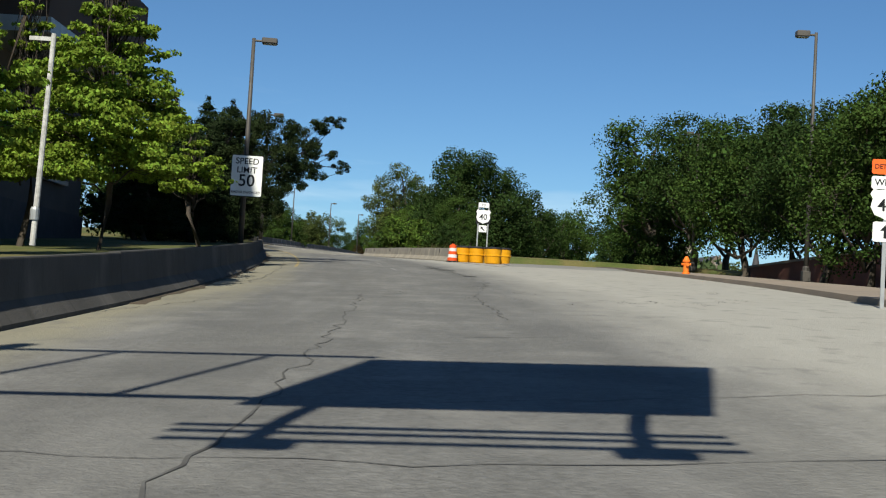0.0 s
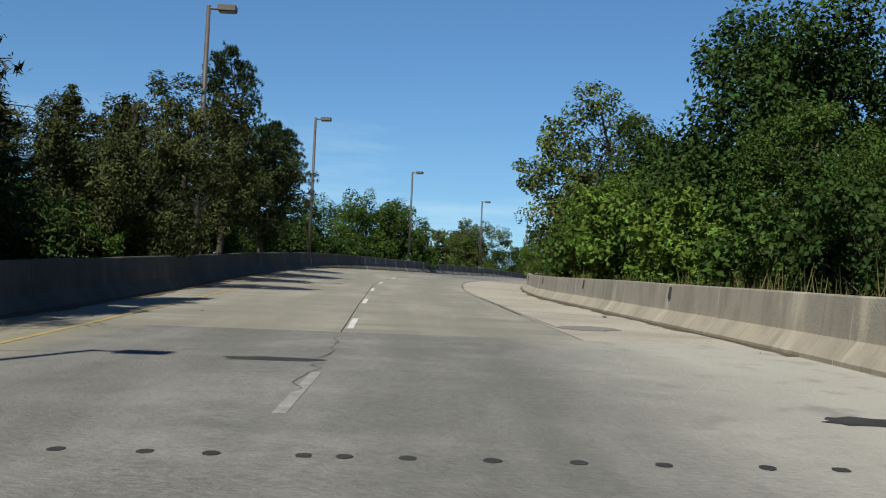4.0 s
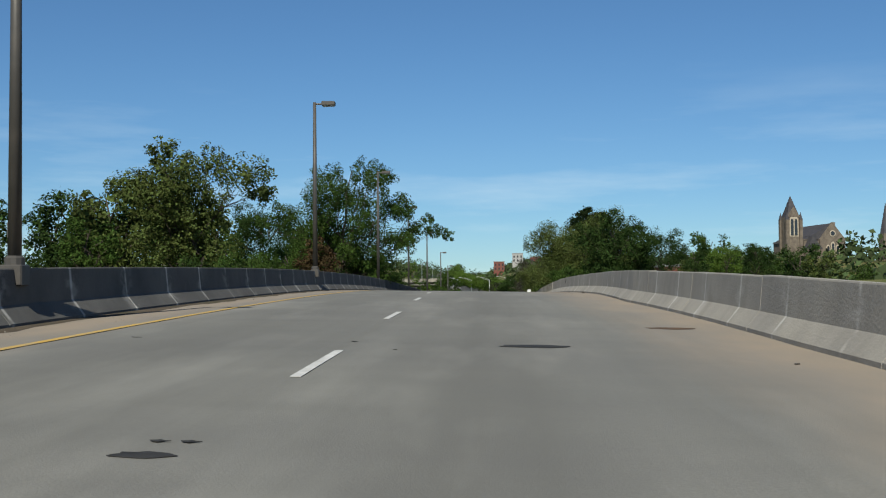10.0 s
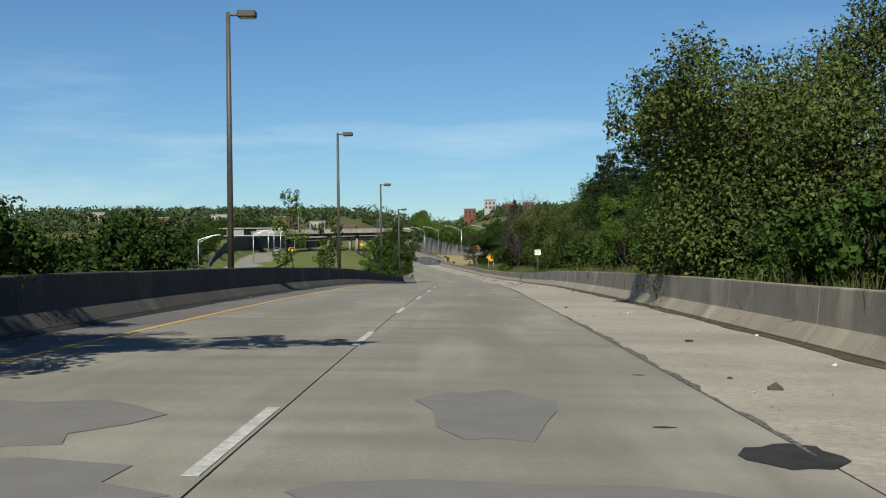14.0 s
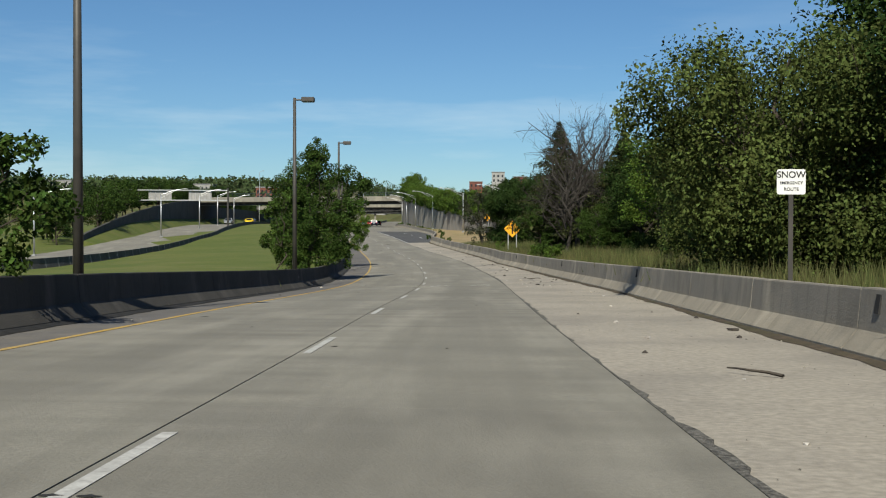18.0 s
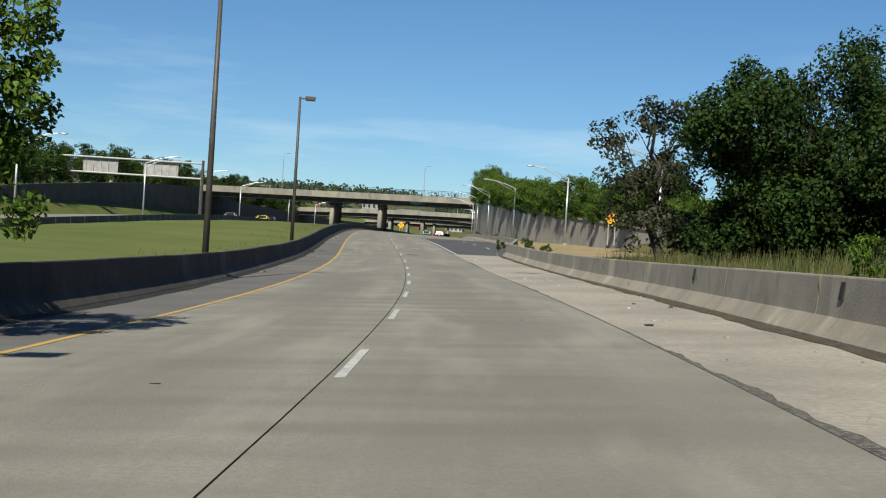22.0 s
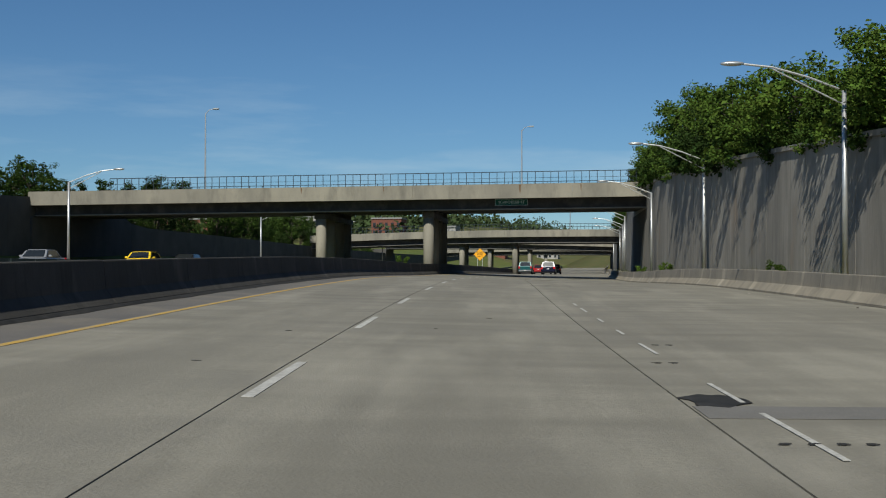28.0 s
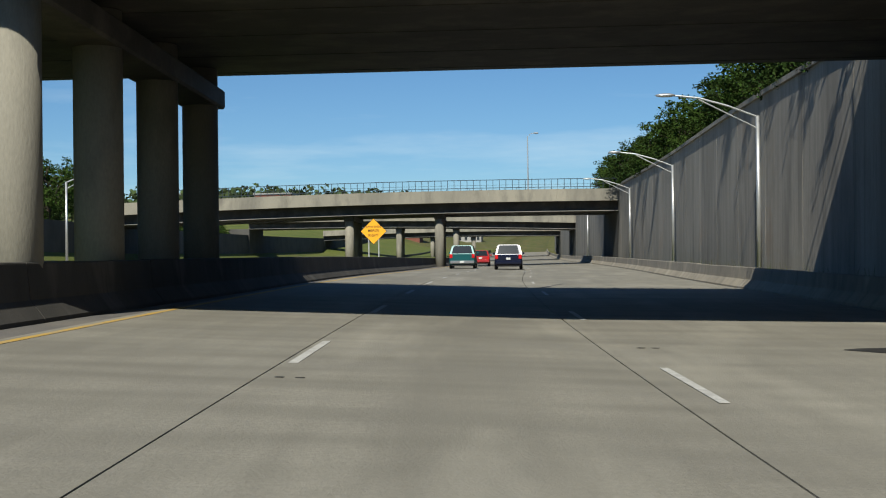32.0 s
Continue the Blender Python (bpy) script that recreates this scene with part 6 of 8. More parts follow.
# left, before the bridge
for row_s, row_v, top, wide, seed in ((26.3, -6.7, 8.8, 2.2, 231), (35, -6.1, 4.6, 1.3, 232), (19.6, -7.5, 7.4, 1.6, 233), (29, -9.2, 7.6, 1.6, 234)):
    grown("young maple with layered sprays of yellow-green leaves", "leaf_lime", row_s, row_v, tiers(2.5, top, wide, 0.42, seed), seed, 0.11, 0.8, trunk=0.085, squash=0.3, fork=0.25)
for row in (("spruce", 44, -8.8, 4.2, 1.4), ("spruce", 47, -9.6, 4.3, 1.5), ("spruce", 50, -7.8, 4.4, 1.4), ("spruce", 53, -9.6, 4.6, 1.5), ("spruce", 56, -8.4, 5.0, 1.5), ("spruce", 59, -10.4, 5.2, 1.4), ("spruce", 64, -10.5, 5.8, 1.4), ("spruce", 67, -8.4, 6.0, 1.3), ("spruce", 52, -15, 4.6), ("spruce", 63, -15, 5.2),
            ("spruce", 71, -8.6, 6.6, 1.3), ("spruce", 73, -11, 8.5, 1.2), ("spruce", 77, -9.2, 8.8, 1.3), ("spruce", 81.5, -7.7, 9.2, 1.2), ("spruce", 87, -7.2, 9.0, 1.15), ("spruce", 84, -12, 9.5, 1.2),
            ("brown_pine", 91, -8.2, 4.2, 1.3), ("brown_pine", 95, -8.4, 4.6, 1.3), ("brown_pine", 109, -8.4, 5.4, 1.3), ("brown_pine", 118, -8.4, 5.4, 1.3), ("brown_pine", 102, -11, 6.2, 1.2), ("tuft_pine", 113.5, -5.7, 8.0, 0.62), ("tuft_pine", 125, -5.7, 6.3, 0.95), ("brown_pine", 112, -11, 6.0, 1.2), ("spruce", 96, -12.5, 5.6, 1.3),
            ("tuft_pine", 142, -8.9, 8.2, 0.9), ("brown_pine", 146, -9.4, 2.6, 1.1), ("elm", 150, -10.5, 2.7, 1.1), ("oak", 137, -11, 3.6, 1.0)):
    plant(*row)
grown("huge dark pine with flat needle pads reaching over the road", "needle", 58, -6.5, [(0, 0.6, 6.3, 0.9), (0, -1.0, 6.2, 0.9), (0.3, 2.1, 6.2, 0.8), (0, 3.4, 6.4, 0.6), (0.2, 4.3, 6.6, 0.4), (0, 3.1, 5.3, 0.7), (0, 4.2, 5.0, 0.35), (0.2, 4.6, 4.4, 0.4), (0, 3.4, 4.2, 0.6), (0, 1.9, 4.7, 0.9), (0.4, 0.5, 4.7, 1.2), (-0.5, -1.0, 4.7, 1.2), (0, 0.2, 3.3, 1.2), (0, 2.3, 3.7, 0.7), (-0.5, -1.5, 3.1, 1.2), (0, 1.4, 2.7, 0.8), (0, 0, 1.7, 1.2), (-0.5, -1.8, 1.6, 1.2), (0, -2.4, 5.6, 0.8), (-0.5, -2.8, 4.2, 1.0)], 71, 0.135, 2.4, trunk=0.17, bark="bark_dark", squash=0.66, aspect=0.34, fork=0.3, name="conifer")
for k, (row_s, row_v) in enumerate(((48, -7.6), (52.5, -7.2))):
    grown("dark dense pine standing in front of others", "needle", row_s, row_v, [(0, 0, 4.6, 0.8), (0, -1.0, 4.0, 1.0), (0, 0.9, 3.8, 0.9), (0, 0, 3.0, 1.2), (0, -1.3, 2.4, 1.1), (0, 1.2, 2.6, 0.9), (0, 0, 1.5, 1.2)] + ([(0, 2.2, 3.4, 0.9), (0.5, 3.1, 4.0, 0.8), (0, 2.6, 4.8, 0.8), (0.5, 3.4, 5.2, 0.6), (0, 1.5, 5.6, 0.9), (0, 0.2, 5.8, 0.9), (0, -1.4, 5.2, 1.0)] if k else []), 75 + k, 0.14, 1.8, trunk=0.13, bark="bark_dark", squash=0.75, aspect=0.34, fork=0.1, name="conifer")
for k, (row_s, row_v, row_b) in enumerate(((101, -6.4, [(0, 0.9, 4.9, 0.9), (0, 2.2, 4.7, 0.8), (0.5, -0.4, 4.3, 0.9), (-1, -1.7, 4.0, 0.9), (0, -2.4, 3.0, 1.1), (-0.5, 0, 3.0, 1.3), (0, 1.6, 3.4, 1.1), (0.5, 2.7, 3.2, 0.9), (0, -2.3, 1.6, 1.1), (0, -0.6, 1.5, 1.2), (0, 0.9, 1.7, 1.1)]),
                                         (108.5, -6.6, [(0, 0.8, 5.0, 0.9), (0, 2.0, 4.6, 0.8), (0, -0.6, 4.4, 1.0), (0, 2.7, 3.4, 0.9), (0, 1.2, 3.4, 1.1), (0, -0.8, 2.8, 1.2), (0, 1.9, 2.2, 1.0), (0, 0.2, 1.5, 1.2)]),
                                         (117, -6.6, [(0, 0.8, 5.2, 0.9), (0, 2.2, 4.8, 0.8), (0, 3.2, 4.2, 0.7), (0, 0, 4.0, 1.1), (0, 2.3, 3.4, 1.0), (0, 0.8, 2.6, 1.2), (0, 2.2, 2.0, 0.9), (0, -0.8, 2.0, 1.2)]))):
    grown("dense dusky olive conifer crowding the barrier", "needle_dead", row_s, row_v, row_b, 240 + k, 0.14, 1.5, bark="bark_dark", aspect=0.36, fork=0.1, name="conifer")
grown("wide round deciduous tree with dense dark leaves", "leaf_mid", 171, -11.0, dome(0, 1.0, 6.6, 4.4, 18, 1, 0.92) + [(-1, 5.0, 2.4, 1.3), (0, 5.8, 1.2, 1.1), (2, 4.6, 3.4, 1.4), (-2, 3.4, 4.6, 1.5), (0, -4, 4.4, 2.0), (0, 1, 1.0, 2.5)], 201, 0.2)
grown("broad mid-green deciduous tree beside another", "leaf_dark", 167, -16.2, dome(0, 0, 4.7, 3.6, 12, 2, 1.0), 202, 0.22)
# left, across the valley
for i in range(22):
    s = 236 + i * 3.0
    plant(_trnd.choice(["far_oak", "far_elm", "far_oak", "far_locust"]), s, -25 - _trnd.uniform(0, 34), _trnd.uniform(9.2, 10.8))
grown("tall spreading tree with a broken domed crown", "leaf_olive", 257, -17.4, dome(0, -1.0, 10.2, 3.6, 13, 3, 0.85, rb=(0.36, 0.5)) + [(-1, 3.8, 7.6, 1.5), (0, 4.6, 6.6, 1.1), (1, -4.2, 6.6, 1.7), (0, 1, 3.0, 2.0), (0, -2.6, 3.2, 2.1)], 203, 0.22, 0.85)
grown("large spreading tree with open limbs over the barrier", "leaf_mid", 265, -9.2, dome(0.5, 1.5, 10.0, 4.5, 17, 4, 1.0, rb=(0.3, 0.44)) + [(2, 6.2, 4.9, 0.8), (3, 7.4, 4.7, 0.75), (3.6, 8.3, 4.4, 0.5), (3, 6.9, 5.4, 0.6), (1, 4.6, 6.2, 1.0), (2, 5.3, 4.0, 0.9), (0, -4.2, 5.4, 1.4), (0, -2.0, 2.2, 1.8), (0.5, 1.4, 1.8, 1.7)], 204, 0.15, 0.85, fork=0.2)
grown("rust-brown withered shrub among green trees", "leaf_rust", 255.5, -8.9, [(0, 0, 2.7, 0.85), (0.4, -0.7, 1.8, 0.9), (0, 0.8, 1.6, 0.9), (0, 0, 0.6, 1.2)], 205, 0.15, name="bush", category="bush")
for row in (("oak", 248, -10.6, 5.9, 0.9), ("oak", 243, -13, 9.0, 0.8), ("elm", 252, -12.5, 8.6, 0.7), ("elm", 260, -11.5, 5.0), ("oak", 272, -11.5, 6.5), ("elm", 279, -10.8, 5.4), ("oak", 276, -16, 8.0), ("bush", 262, -7.4, 2.4), ("bramble", 268, -7.4, 2.6), ("bramble", 274, -7.6, 2.6), ("bush", 280, -7.8, 2.4), ("oak", 286, -15, 5.5)):
    plant(*row)
for i in range(10):
    plant(_trnd.choice(["far_oak", "far_elm"]), 264 + i * 3.4, -20 - _trnd.uniform(0, 16), _trnd.uniform(6.0, 8.0))
# left, median field
grown("slender young tree with airy light leaves", "leaf_light", 315, -6.8, [(0, 0, 4.2, 0.45), (0.2, 0.3, 3.5, 0.5), (0, -0.4, 2.9, 0.55), (0, 0.4, 2.2, 0.5), (0, -0.2, 1.3, 0.6)], 206, 0.13, 0.7, trunk=0.05)
grown("small upright tree growing behind the barrier", "leaf_mid", 328, -6.3, [(0, 0.1, 3.7, 0.4), (0, -0.5, 3.2, 0.45), (0.2, 0.5, 3.0, 0.45), (0, 0, 2.1, 0.7), (0, -0.3, 1.2, 0.75)], 207, 0.13, 0.8, trunk=0.06)
grown("dense bushy young tree leaning over the barrier", "leaf_mid", 356.5, -6.0, [(0, 0.9, 2.9, 0.5), (0.3, 0.4, 2.3, 0.6), (0, 1.2, 2.0, 0.6), (0, 0.2, 1.4, 0.7), (0, 0.4, 0.9, 0.6)], 208, 0.13, 0.9, trunk=0.07)
grown("full leafy tree overhanging the median barrier", "leaf_mid", 405.5, -6.4, [(0, 0.4, 7.2, 0.8), (0, 0.6, 6.5, 0.9), (0.5, -0.4, 6.2, 1.0), (0, 1.8, 5.6, 0.9), (0.8, 2.9, 5.2, 0.7), (0, -1.2, 5.0, 1.1), (0, 0.6, 4.9, 1.2), (0.5, 2.2, 4.2, 1.0), (0, -1.4, 3.6, 1.1), (-0.4, 0.4, 3.4, 1.3), (0.3, 1.9, 2.9, 1.0), (0, -1.3, 2.2, 1.0), (0, 0.6, 1.9, 1.3), (0.4, 1.6, 1.5, 0.9), (0, -0.8, 1.0, 1.0)], 209, 0.125, 1.3, trunk=0.14, fork=0.15)
grown("thin young tree beside a lamp pole", "leaf_mid", 391, -6.2, [(0, 0.3, 4.1, 0.4), (0, -0.3, 3.5, 0.5), (0, 0.7, 3.3, 0.45), (0, 0.1, 2.6, 0.6), (0, -0.4, 2.1, 0.5)], 210, 0.12, 1.0, trunk=0.05)
grown("open young tree with upright branches on the grass", "leaf_light", 433, -9.2, [(0, 0.2, 1.2, 0.9), (0, -1.2, 1.4, 0.9), (0, 1.6, 3.0, 0.7), (0, -1.6, 4.4, 0.6), (0, 0.5, 5.6, 0.6), (0, 0.2, 6.0, 0.5), (0.3, -0.7, 5.3, 0.65), (0, 0.9, 4.8, 0.7), (0, 0, 4.2, 0.9), (0, -1.0, 3.8, 0.8), (0, 0.9, 3.2, 0.8), (0, -0.3, 2.6, 0.9), (0, 0.6, 1.6, 0.6), (0, 1.3, 4.0, 0.7), (0, -1.4, 2.6, 0.8), (0, -0.2, 5.2, 0.7)], 211, 0.1, 1.1, trunk=0.09)
grown("young tree with spreading light branches on the grass", "leaf_light", 434.5, -6.5, [(0, 0.4, 0.9, 0.9), (0, -1.6, 1.2, 0.8), (0, 1.9, 1.9, 0.8), (0, 2.4, 3.6, 0.6), (0, 0.0, 5.7, 0.5), (0, 0.9, 5.0, 0.6), (0, -0.9, 4.7, 0.6), (0, 1.9, 4.3, 0.6), (0, 0.3, 4.0, 0.9), (0, -1.1, 3.4, 0.8), (0, 1.5, 3.2, 0.8), (0, 0.2, 2.5, 1.0), (0, -0.8, 1.6, 0.9), (0, 0.8, 1.5, 0.8), (0, 2.2, 2.6, 0.7), (0, 0.1, 4.9, 0.7), (0, -1.6, 2.4, 0.8)], 212, 0.1, 1.1, trunk=0.09)
# gore and right, before the bridge
grown("broad dark oak between the two roadways", "leaf_dark", 106, 14.0, dome(0, -0.1, 10.4, 5.1, 19, 5, 0.95) + [(0, -4.4, 3.0, 1.8), (0, 0, 2.2, 2.6), (-2, 3, 3.0, 2.2)], 213, 0.2)
grown("rounded dark oak standing behind a larger one", "leaf_dark", 111, 18.8, dome(0, 0, 7.9, 3.4, 11, 6, 1.0) + [(-1, 2.6, 4.9, 1.1), (0, 0, 1.6, 2.2)], 214, 0.22)
grown("light olive-green tree at the end of the thicket", "leaf_olive", 124, 9.8, dome(0, 0, 9.8, 3.6, 13, 7, 1.1) + [(0, -3.2, 5.4, 1.1), (-1, -2, 3.0, 1.6)], 215, 0.19, 0.8)
for row in (("elm", 97, 10.6, 5.2), ("elm", 90, 9.6, 3.4), ("oak", 116, 11.4, 7.4), ("locust", 113, 8.7, 4.8), ("shrub", 100, 8.4, 3.2), ("shrub", 108, 8.2, 3.8), ("bush", 116, 8.4, 3.6), ("bush", 85, 9.2, 1.6), ("elm", 131, 10.6, 5.6), ("oak", 135, 11.5, 5.0),
            ("tuft_pine", 145.5, 10.4, 7.0, 0.95), ("tuft_pine", 149, 13.5, 7.4, 0.9), ("shrub", 140.4, 7.3, 2.4, 0.7), ("shrub", 152, 9.4, 2.6)):
    plant(*row)
grown("leafy roadside tree reaching over the parapet", "leaf_mid", 169.5, 9.6, [(-1, -2.4, 2.2, 0.9), (-0.6, -1.6, 3.0, 0.9), (0, -0.4, 3.3, 0.9), (0, 0.9, 3.2, 1.0), (-0.8, -2.2, 1.2, 0.9), (0, -0.8, 2.0, 1.4), (0, 1.2, 1.8, 1.3), (0, 2.8, 2.4, 1.2), (0.5, -1.6, 0.4, 1.2), (0, 0.8, 0.2, 1.5), (0, -0.6, 4.0, 0.35), (0, -3.2, 1.8, 0.6), (0.3, -3.3, 2.4, 0.4)], 216, 0.19, 0.85, trunk=0.12)
for i, (x, y, h) in enumerate(((17.5, 28, 9.4), (14.8, 43.5, 7.4), (19.5, 34, 10.0), (16.8, 41, 9.2), (18.6, 47, 9.6), (16.4, 54, 9.0), (18.4, 60, 9.8), (15.8, 67, 9.4), (18.0, 73, 10.8), (16.0, 80, 11.2), (14.5, 88, 12.0), (19.5, 86, 12.6), (23, 80, 12.0), (23.5, 62, 11.4), (24, 45, 11.4), (16.4, 96, 9.0), (16.0, 105, 7.2), (16.2, 114, 6.8), (16.8, 124, 6.0))):
    k = ("oak", "elm", "oak")[i % 3]
    t = plant(k, 30, 40, h)
    t.matrix_basis = pose(x, y, float(np.interp(y, [0, 80, 110, 150], [-1, 3.2, 3.2, 1.5])), 0, 0, 77 * i) @ Matrix.Diagonal((h / BASE_H[k],) * 3 + (1,))
for i, (x, y, h) in enumerate(((9.4, 128, 8.2), (12.4, 132, 9.0), (15.6, 137, 9.6), (10.5, 137, 8.4))):
    k = ("oak", "elm")[i % 2]
    t = plant(k, 100, 40, h)
    t.matrix_basis = pose(x, y, 3.0, 0, 0, 50 * i) @ Matrix.Diagonal((h / BASE_H[k],) * 3 + (1,))
for i in range(12):
    y = 84 + i * 3.4
    t = plant("bramble", 100, 30, 2.6)
    t.matrix_basis = pose(14.8 + _trnd.uniform(0, 2.0), y, float(np.interp(y, [80, 110, 150], [3.0, 3.0, 1.5])), 0, 0, _trnd.uniform(0, 360)) @ Matrix.Diagonal((1.0, 1.0, _trnd.uniform(0.8, 1.1), 1))
# right, beyond the bridge
grown("tall dark tree with small glossy leaves", "leaf_dark", 272, 12.0, dome(0, 0, 6.9, 3.2, 13, 8, 1.05) + [(0, -2.6, 4.6, 1.1), (0, 0, 1.2, 2.2)], 217, 0.17)
grown("broad domed willow with fine drooping leaves", "leaf_olive", 289, 11.0, dome(0, 0.1, 8.0, 4.8, 18, 9, 0.72) + [(-1, -4.7, 5.0, 1.1), (-1, -3.2, 3.4, 1.3), (-2, -4.0, 5.6, 1.4), (0, 2.2, 6.9, 1.7), (0, -2.5, 2.0, 2.2), (-2, 3.4, 3.0, 2.4)], 218, 0.125, 0.8, droop=0.4)
for row in (("elm", 297, 12.5, 6.4), ("bush", 264.5, 7.6, 2.2), ("bush", 278, 8.4, 2.4), ("elm", 300, 9.4, 4.4, 0.95), ("oak", 306, 10.0, 4.8, 0.95), ("oak", 312, 12.4, 6.5, 0.95), ("locust", 320, 9.8, 5.0, 0.9), ("bush", 328, 9.2, 2.8), ("bush", 296, 8.6, 2.6), ("oak", 277, 16, 5.6), ("mid_oak", 270, 17.5, 3.6), ("mid_elm", 276, 21, 3.8), ("mid_oak", 284, 25, 4.2), ("mid_elm", 292, 22, 4.2), ("mid_oak", 300, 27, 4.4),
            ("tuft_pine", 335, 10.8, 7.8, 0.62), ("tuft_pine", 331, 14.4, 11.5), ("tuft_pine", 326, 13.6, 10.5, 1.1), ("spruce", 337, 12.2, 8.4, 0.9), ("oak", 338, 12.4, 8.0), ("elm", 345, 13.0, 7.4), ("willow", 330, 10.6, 4.4), ("bramble", 334, 9.4, 2.8),
            ("willow", 351, 13.0, 5.6), ("willow", 357, 12.8, 6.2), ("oak", 367, 15.0, 9.6), ("elm", 375, 15.5, 9.8), ("oak", 384, 14, 7.4), ("willow", 387, 12.0, 5.4), ("oak", 394, 13.2, 6.4), ("elm", 401, 15.2, 8.8), ("locust", 405, 13.6, 7.8), ("oak", 411, 14.2, 7.2), ("willow", 399, 18, 8),
            ("dead", 420.5, 9.8, 7.6, 0.95), ("dead", 424, 11.2, 9.6), ("dead", 428, 13.5, 9.0), ("brown_pine", 429, 10.6, 9.6, 1.05), ("brown_pine", 421, 14, 8.0, 1.3), ("oak", 417, 14.6, 7.6), ("oak", 431, 14.0, 7.8), ("willow", 438, 13.4, 5.4), ("shrub", 404.5, 7.0, 1.1, 0.9), ("bush", 411, 7.7, 1.3, 1.2), ("bush", 413.5, 7.6, 1.1, 1.2), ("bush", 429, 10.8, 2.6), ("elm", 418, 11.6, 3.6), ("bramble", 436, 11.5, 2.4),
            ("oak", 447, 14.6, 6.2), ("oak", 452, 16, 6.6), ("elm", 470, 15, 6.2), ("bush", 462, 10.2, 2.4), ("bramble", 456, 12, 2.6), ("bush", 474, 13.0, 2.2)):
    plant(*row)
grown("wide willow with hanging olive foliage above the verge", "leaf_olive", 371, 10.6, dome(0, 0.7, 8.0, 4.3, 17, 10, 0.7) + [(-1, -3.6, 5.0, 1.1), (-2, -2.8, 5.6, 1.4), (-4, 1.2, 5.6, 1.9), (-1, -1.2, 2.6, 1.7), (0, 2.4, 2.2, 2.2)], 219, 0.13, 0.75, droop=0.4, fork=0.15)
grown("large dark oak above the grassy verge", "leaf_dark", 457, 11.6, dome(0, 0.2, 7.7, 3.9, 15, 11, 0.85) + [(-1, -3.0, 4.8, 1.1), (0, 1.6, 2.8, 1.6), (0, 2.6, 2.6, 1.8)], 220, 0.15, 1.3)
grown("leafy bough of a slight tree reaching past a sign", "leaf_mid", 428.5, 9.4, [(0, -1.9, 2.7, 0.5), (0, -1.2, 2.9, 0.7), (0, -0.4, 3.2, 0.9), (0, 0.3, 2.4, 1.0), (0, -1.6, 2.0, 0.4)], 223, 0.12, 1.2, trunk=0.07)
grown("grey-green half-withered tree at the verge", "leaf_grey", 460, 8.0, [(0, -1.6, 4.6, 0.8), (0, -0.6, 5.4, 0.8), (0, 0.6, 5.5, 0.8), (0, -1.2, 3.4, 0.9), (0, 0.4, 3.8, 1.1), (0, -0.6, 2.2, 1.0), (0, 0.8, 1.8, 1.0)], 221, 0.15, 0.7, bark="bark_grey")
grown("broad dark tree on the sandy bank by the wall", "leaf_dark", 527, 23.2, dome(0, 0, 9.2, 4.2, 13, 12, 0.75), 222, 0.24)
for i in range(62):
    s = 508 + i * 4.4
    plant(_trnd.choice(["mid_elm", "mid_oak", "mid_elm"] if s < 660 else ["far_elm", "far_oak"]), s, wall_v(s) + 1.0 + _trnd.uniform(0, 1.2), _trnd.uniform(4.2, 6.0), 1.25, 0.9)
for i in range(54):
    s = 520 + i * 2.6
    plant(_trnd.choice(["bush", "shrub", "bush", "bramble"]), s, wall_v(s) + 0.5 + _trnd.uniform(0, 0.8), _trnd.uniform(1.8, 3.4), 1.1, 0.7)
for i in range(48):
    s = 500 + i * 5.6
    plant(_trnd.choice(["far_elm", "far_oak"]), s, -40 - _trnd.uniform(0, 6), _trnd.uniform(5.4, 7.6), 1.1, -min(5.0, max(0.4, (s - 470) * 0.035) - 0.8))
for i in range(22):
    s = 300 + i * 9.5
    plant(_trnd.choice(["far_elm", "far_oak", "far_locust"]), s, 30 + _trnd.uniform(0, 50), _trnd.uniform(8, 12) * (0.6 if i < 7 else 1.0))
for i in range(36):
    s = 676 + i * 4.2
    plant(_trnd.choice(["far_elm", "far_oak"]), s, -39.8 - _trnd.uniform(0, 4), _trnd.uniform(2.8, 4.2), 1.1, -3.9)
for i in range(44):
    s = 380 + (i * 4.3) % 178
    plant(_trnd.choice(["far_elm", "far_oak", "far_locust"]), s, table(s, OPP) - 9 - _trnd.uniform(0, 34), _trnd.uniform(4.5, 7.0))
for i in range(20):
    s = 330 + i * 7.5
    plant(_trnd.choice(["far_elm", "far_oak", "far_locust"]), s, table(s, OPP) - 6 - _trnd.uniform(0, 9), _trnd.uniform(4.5, 6.5))
for i in range(18):
    s = 280 + i * 14
    plant(_trnd.choice(["far_elm", "far_oak"]), s, -78 - _trnd.uniform(0, 40), _trnd.uniform(7, 11))

for row in (("mid_elm", 628, 14.9, 6.2), ("mid_elm", 634, 15.4, 7.0), ("mid_oak", 640.5, 15.8, 6.6), ("mid_elm", 645.5, 15.0, 4.8)):
    plant(*row)

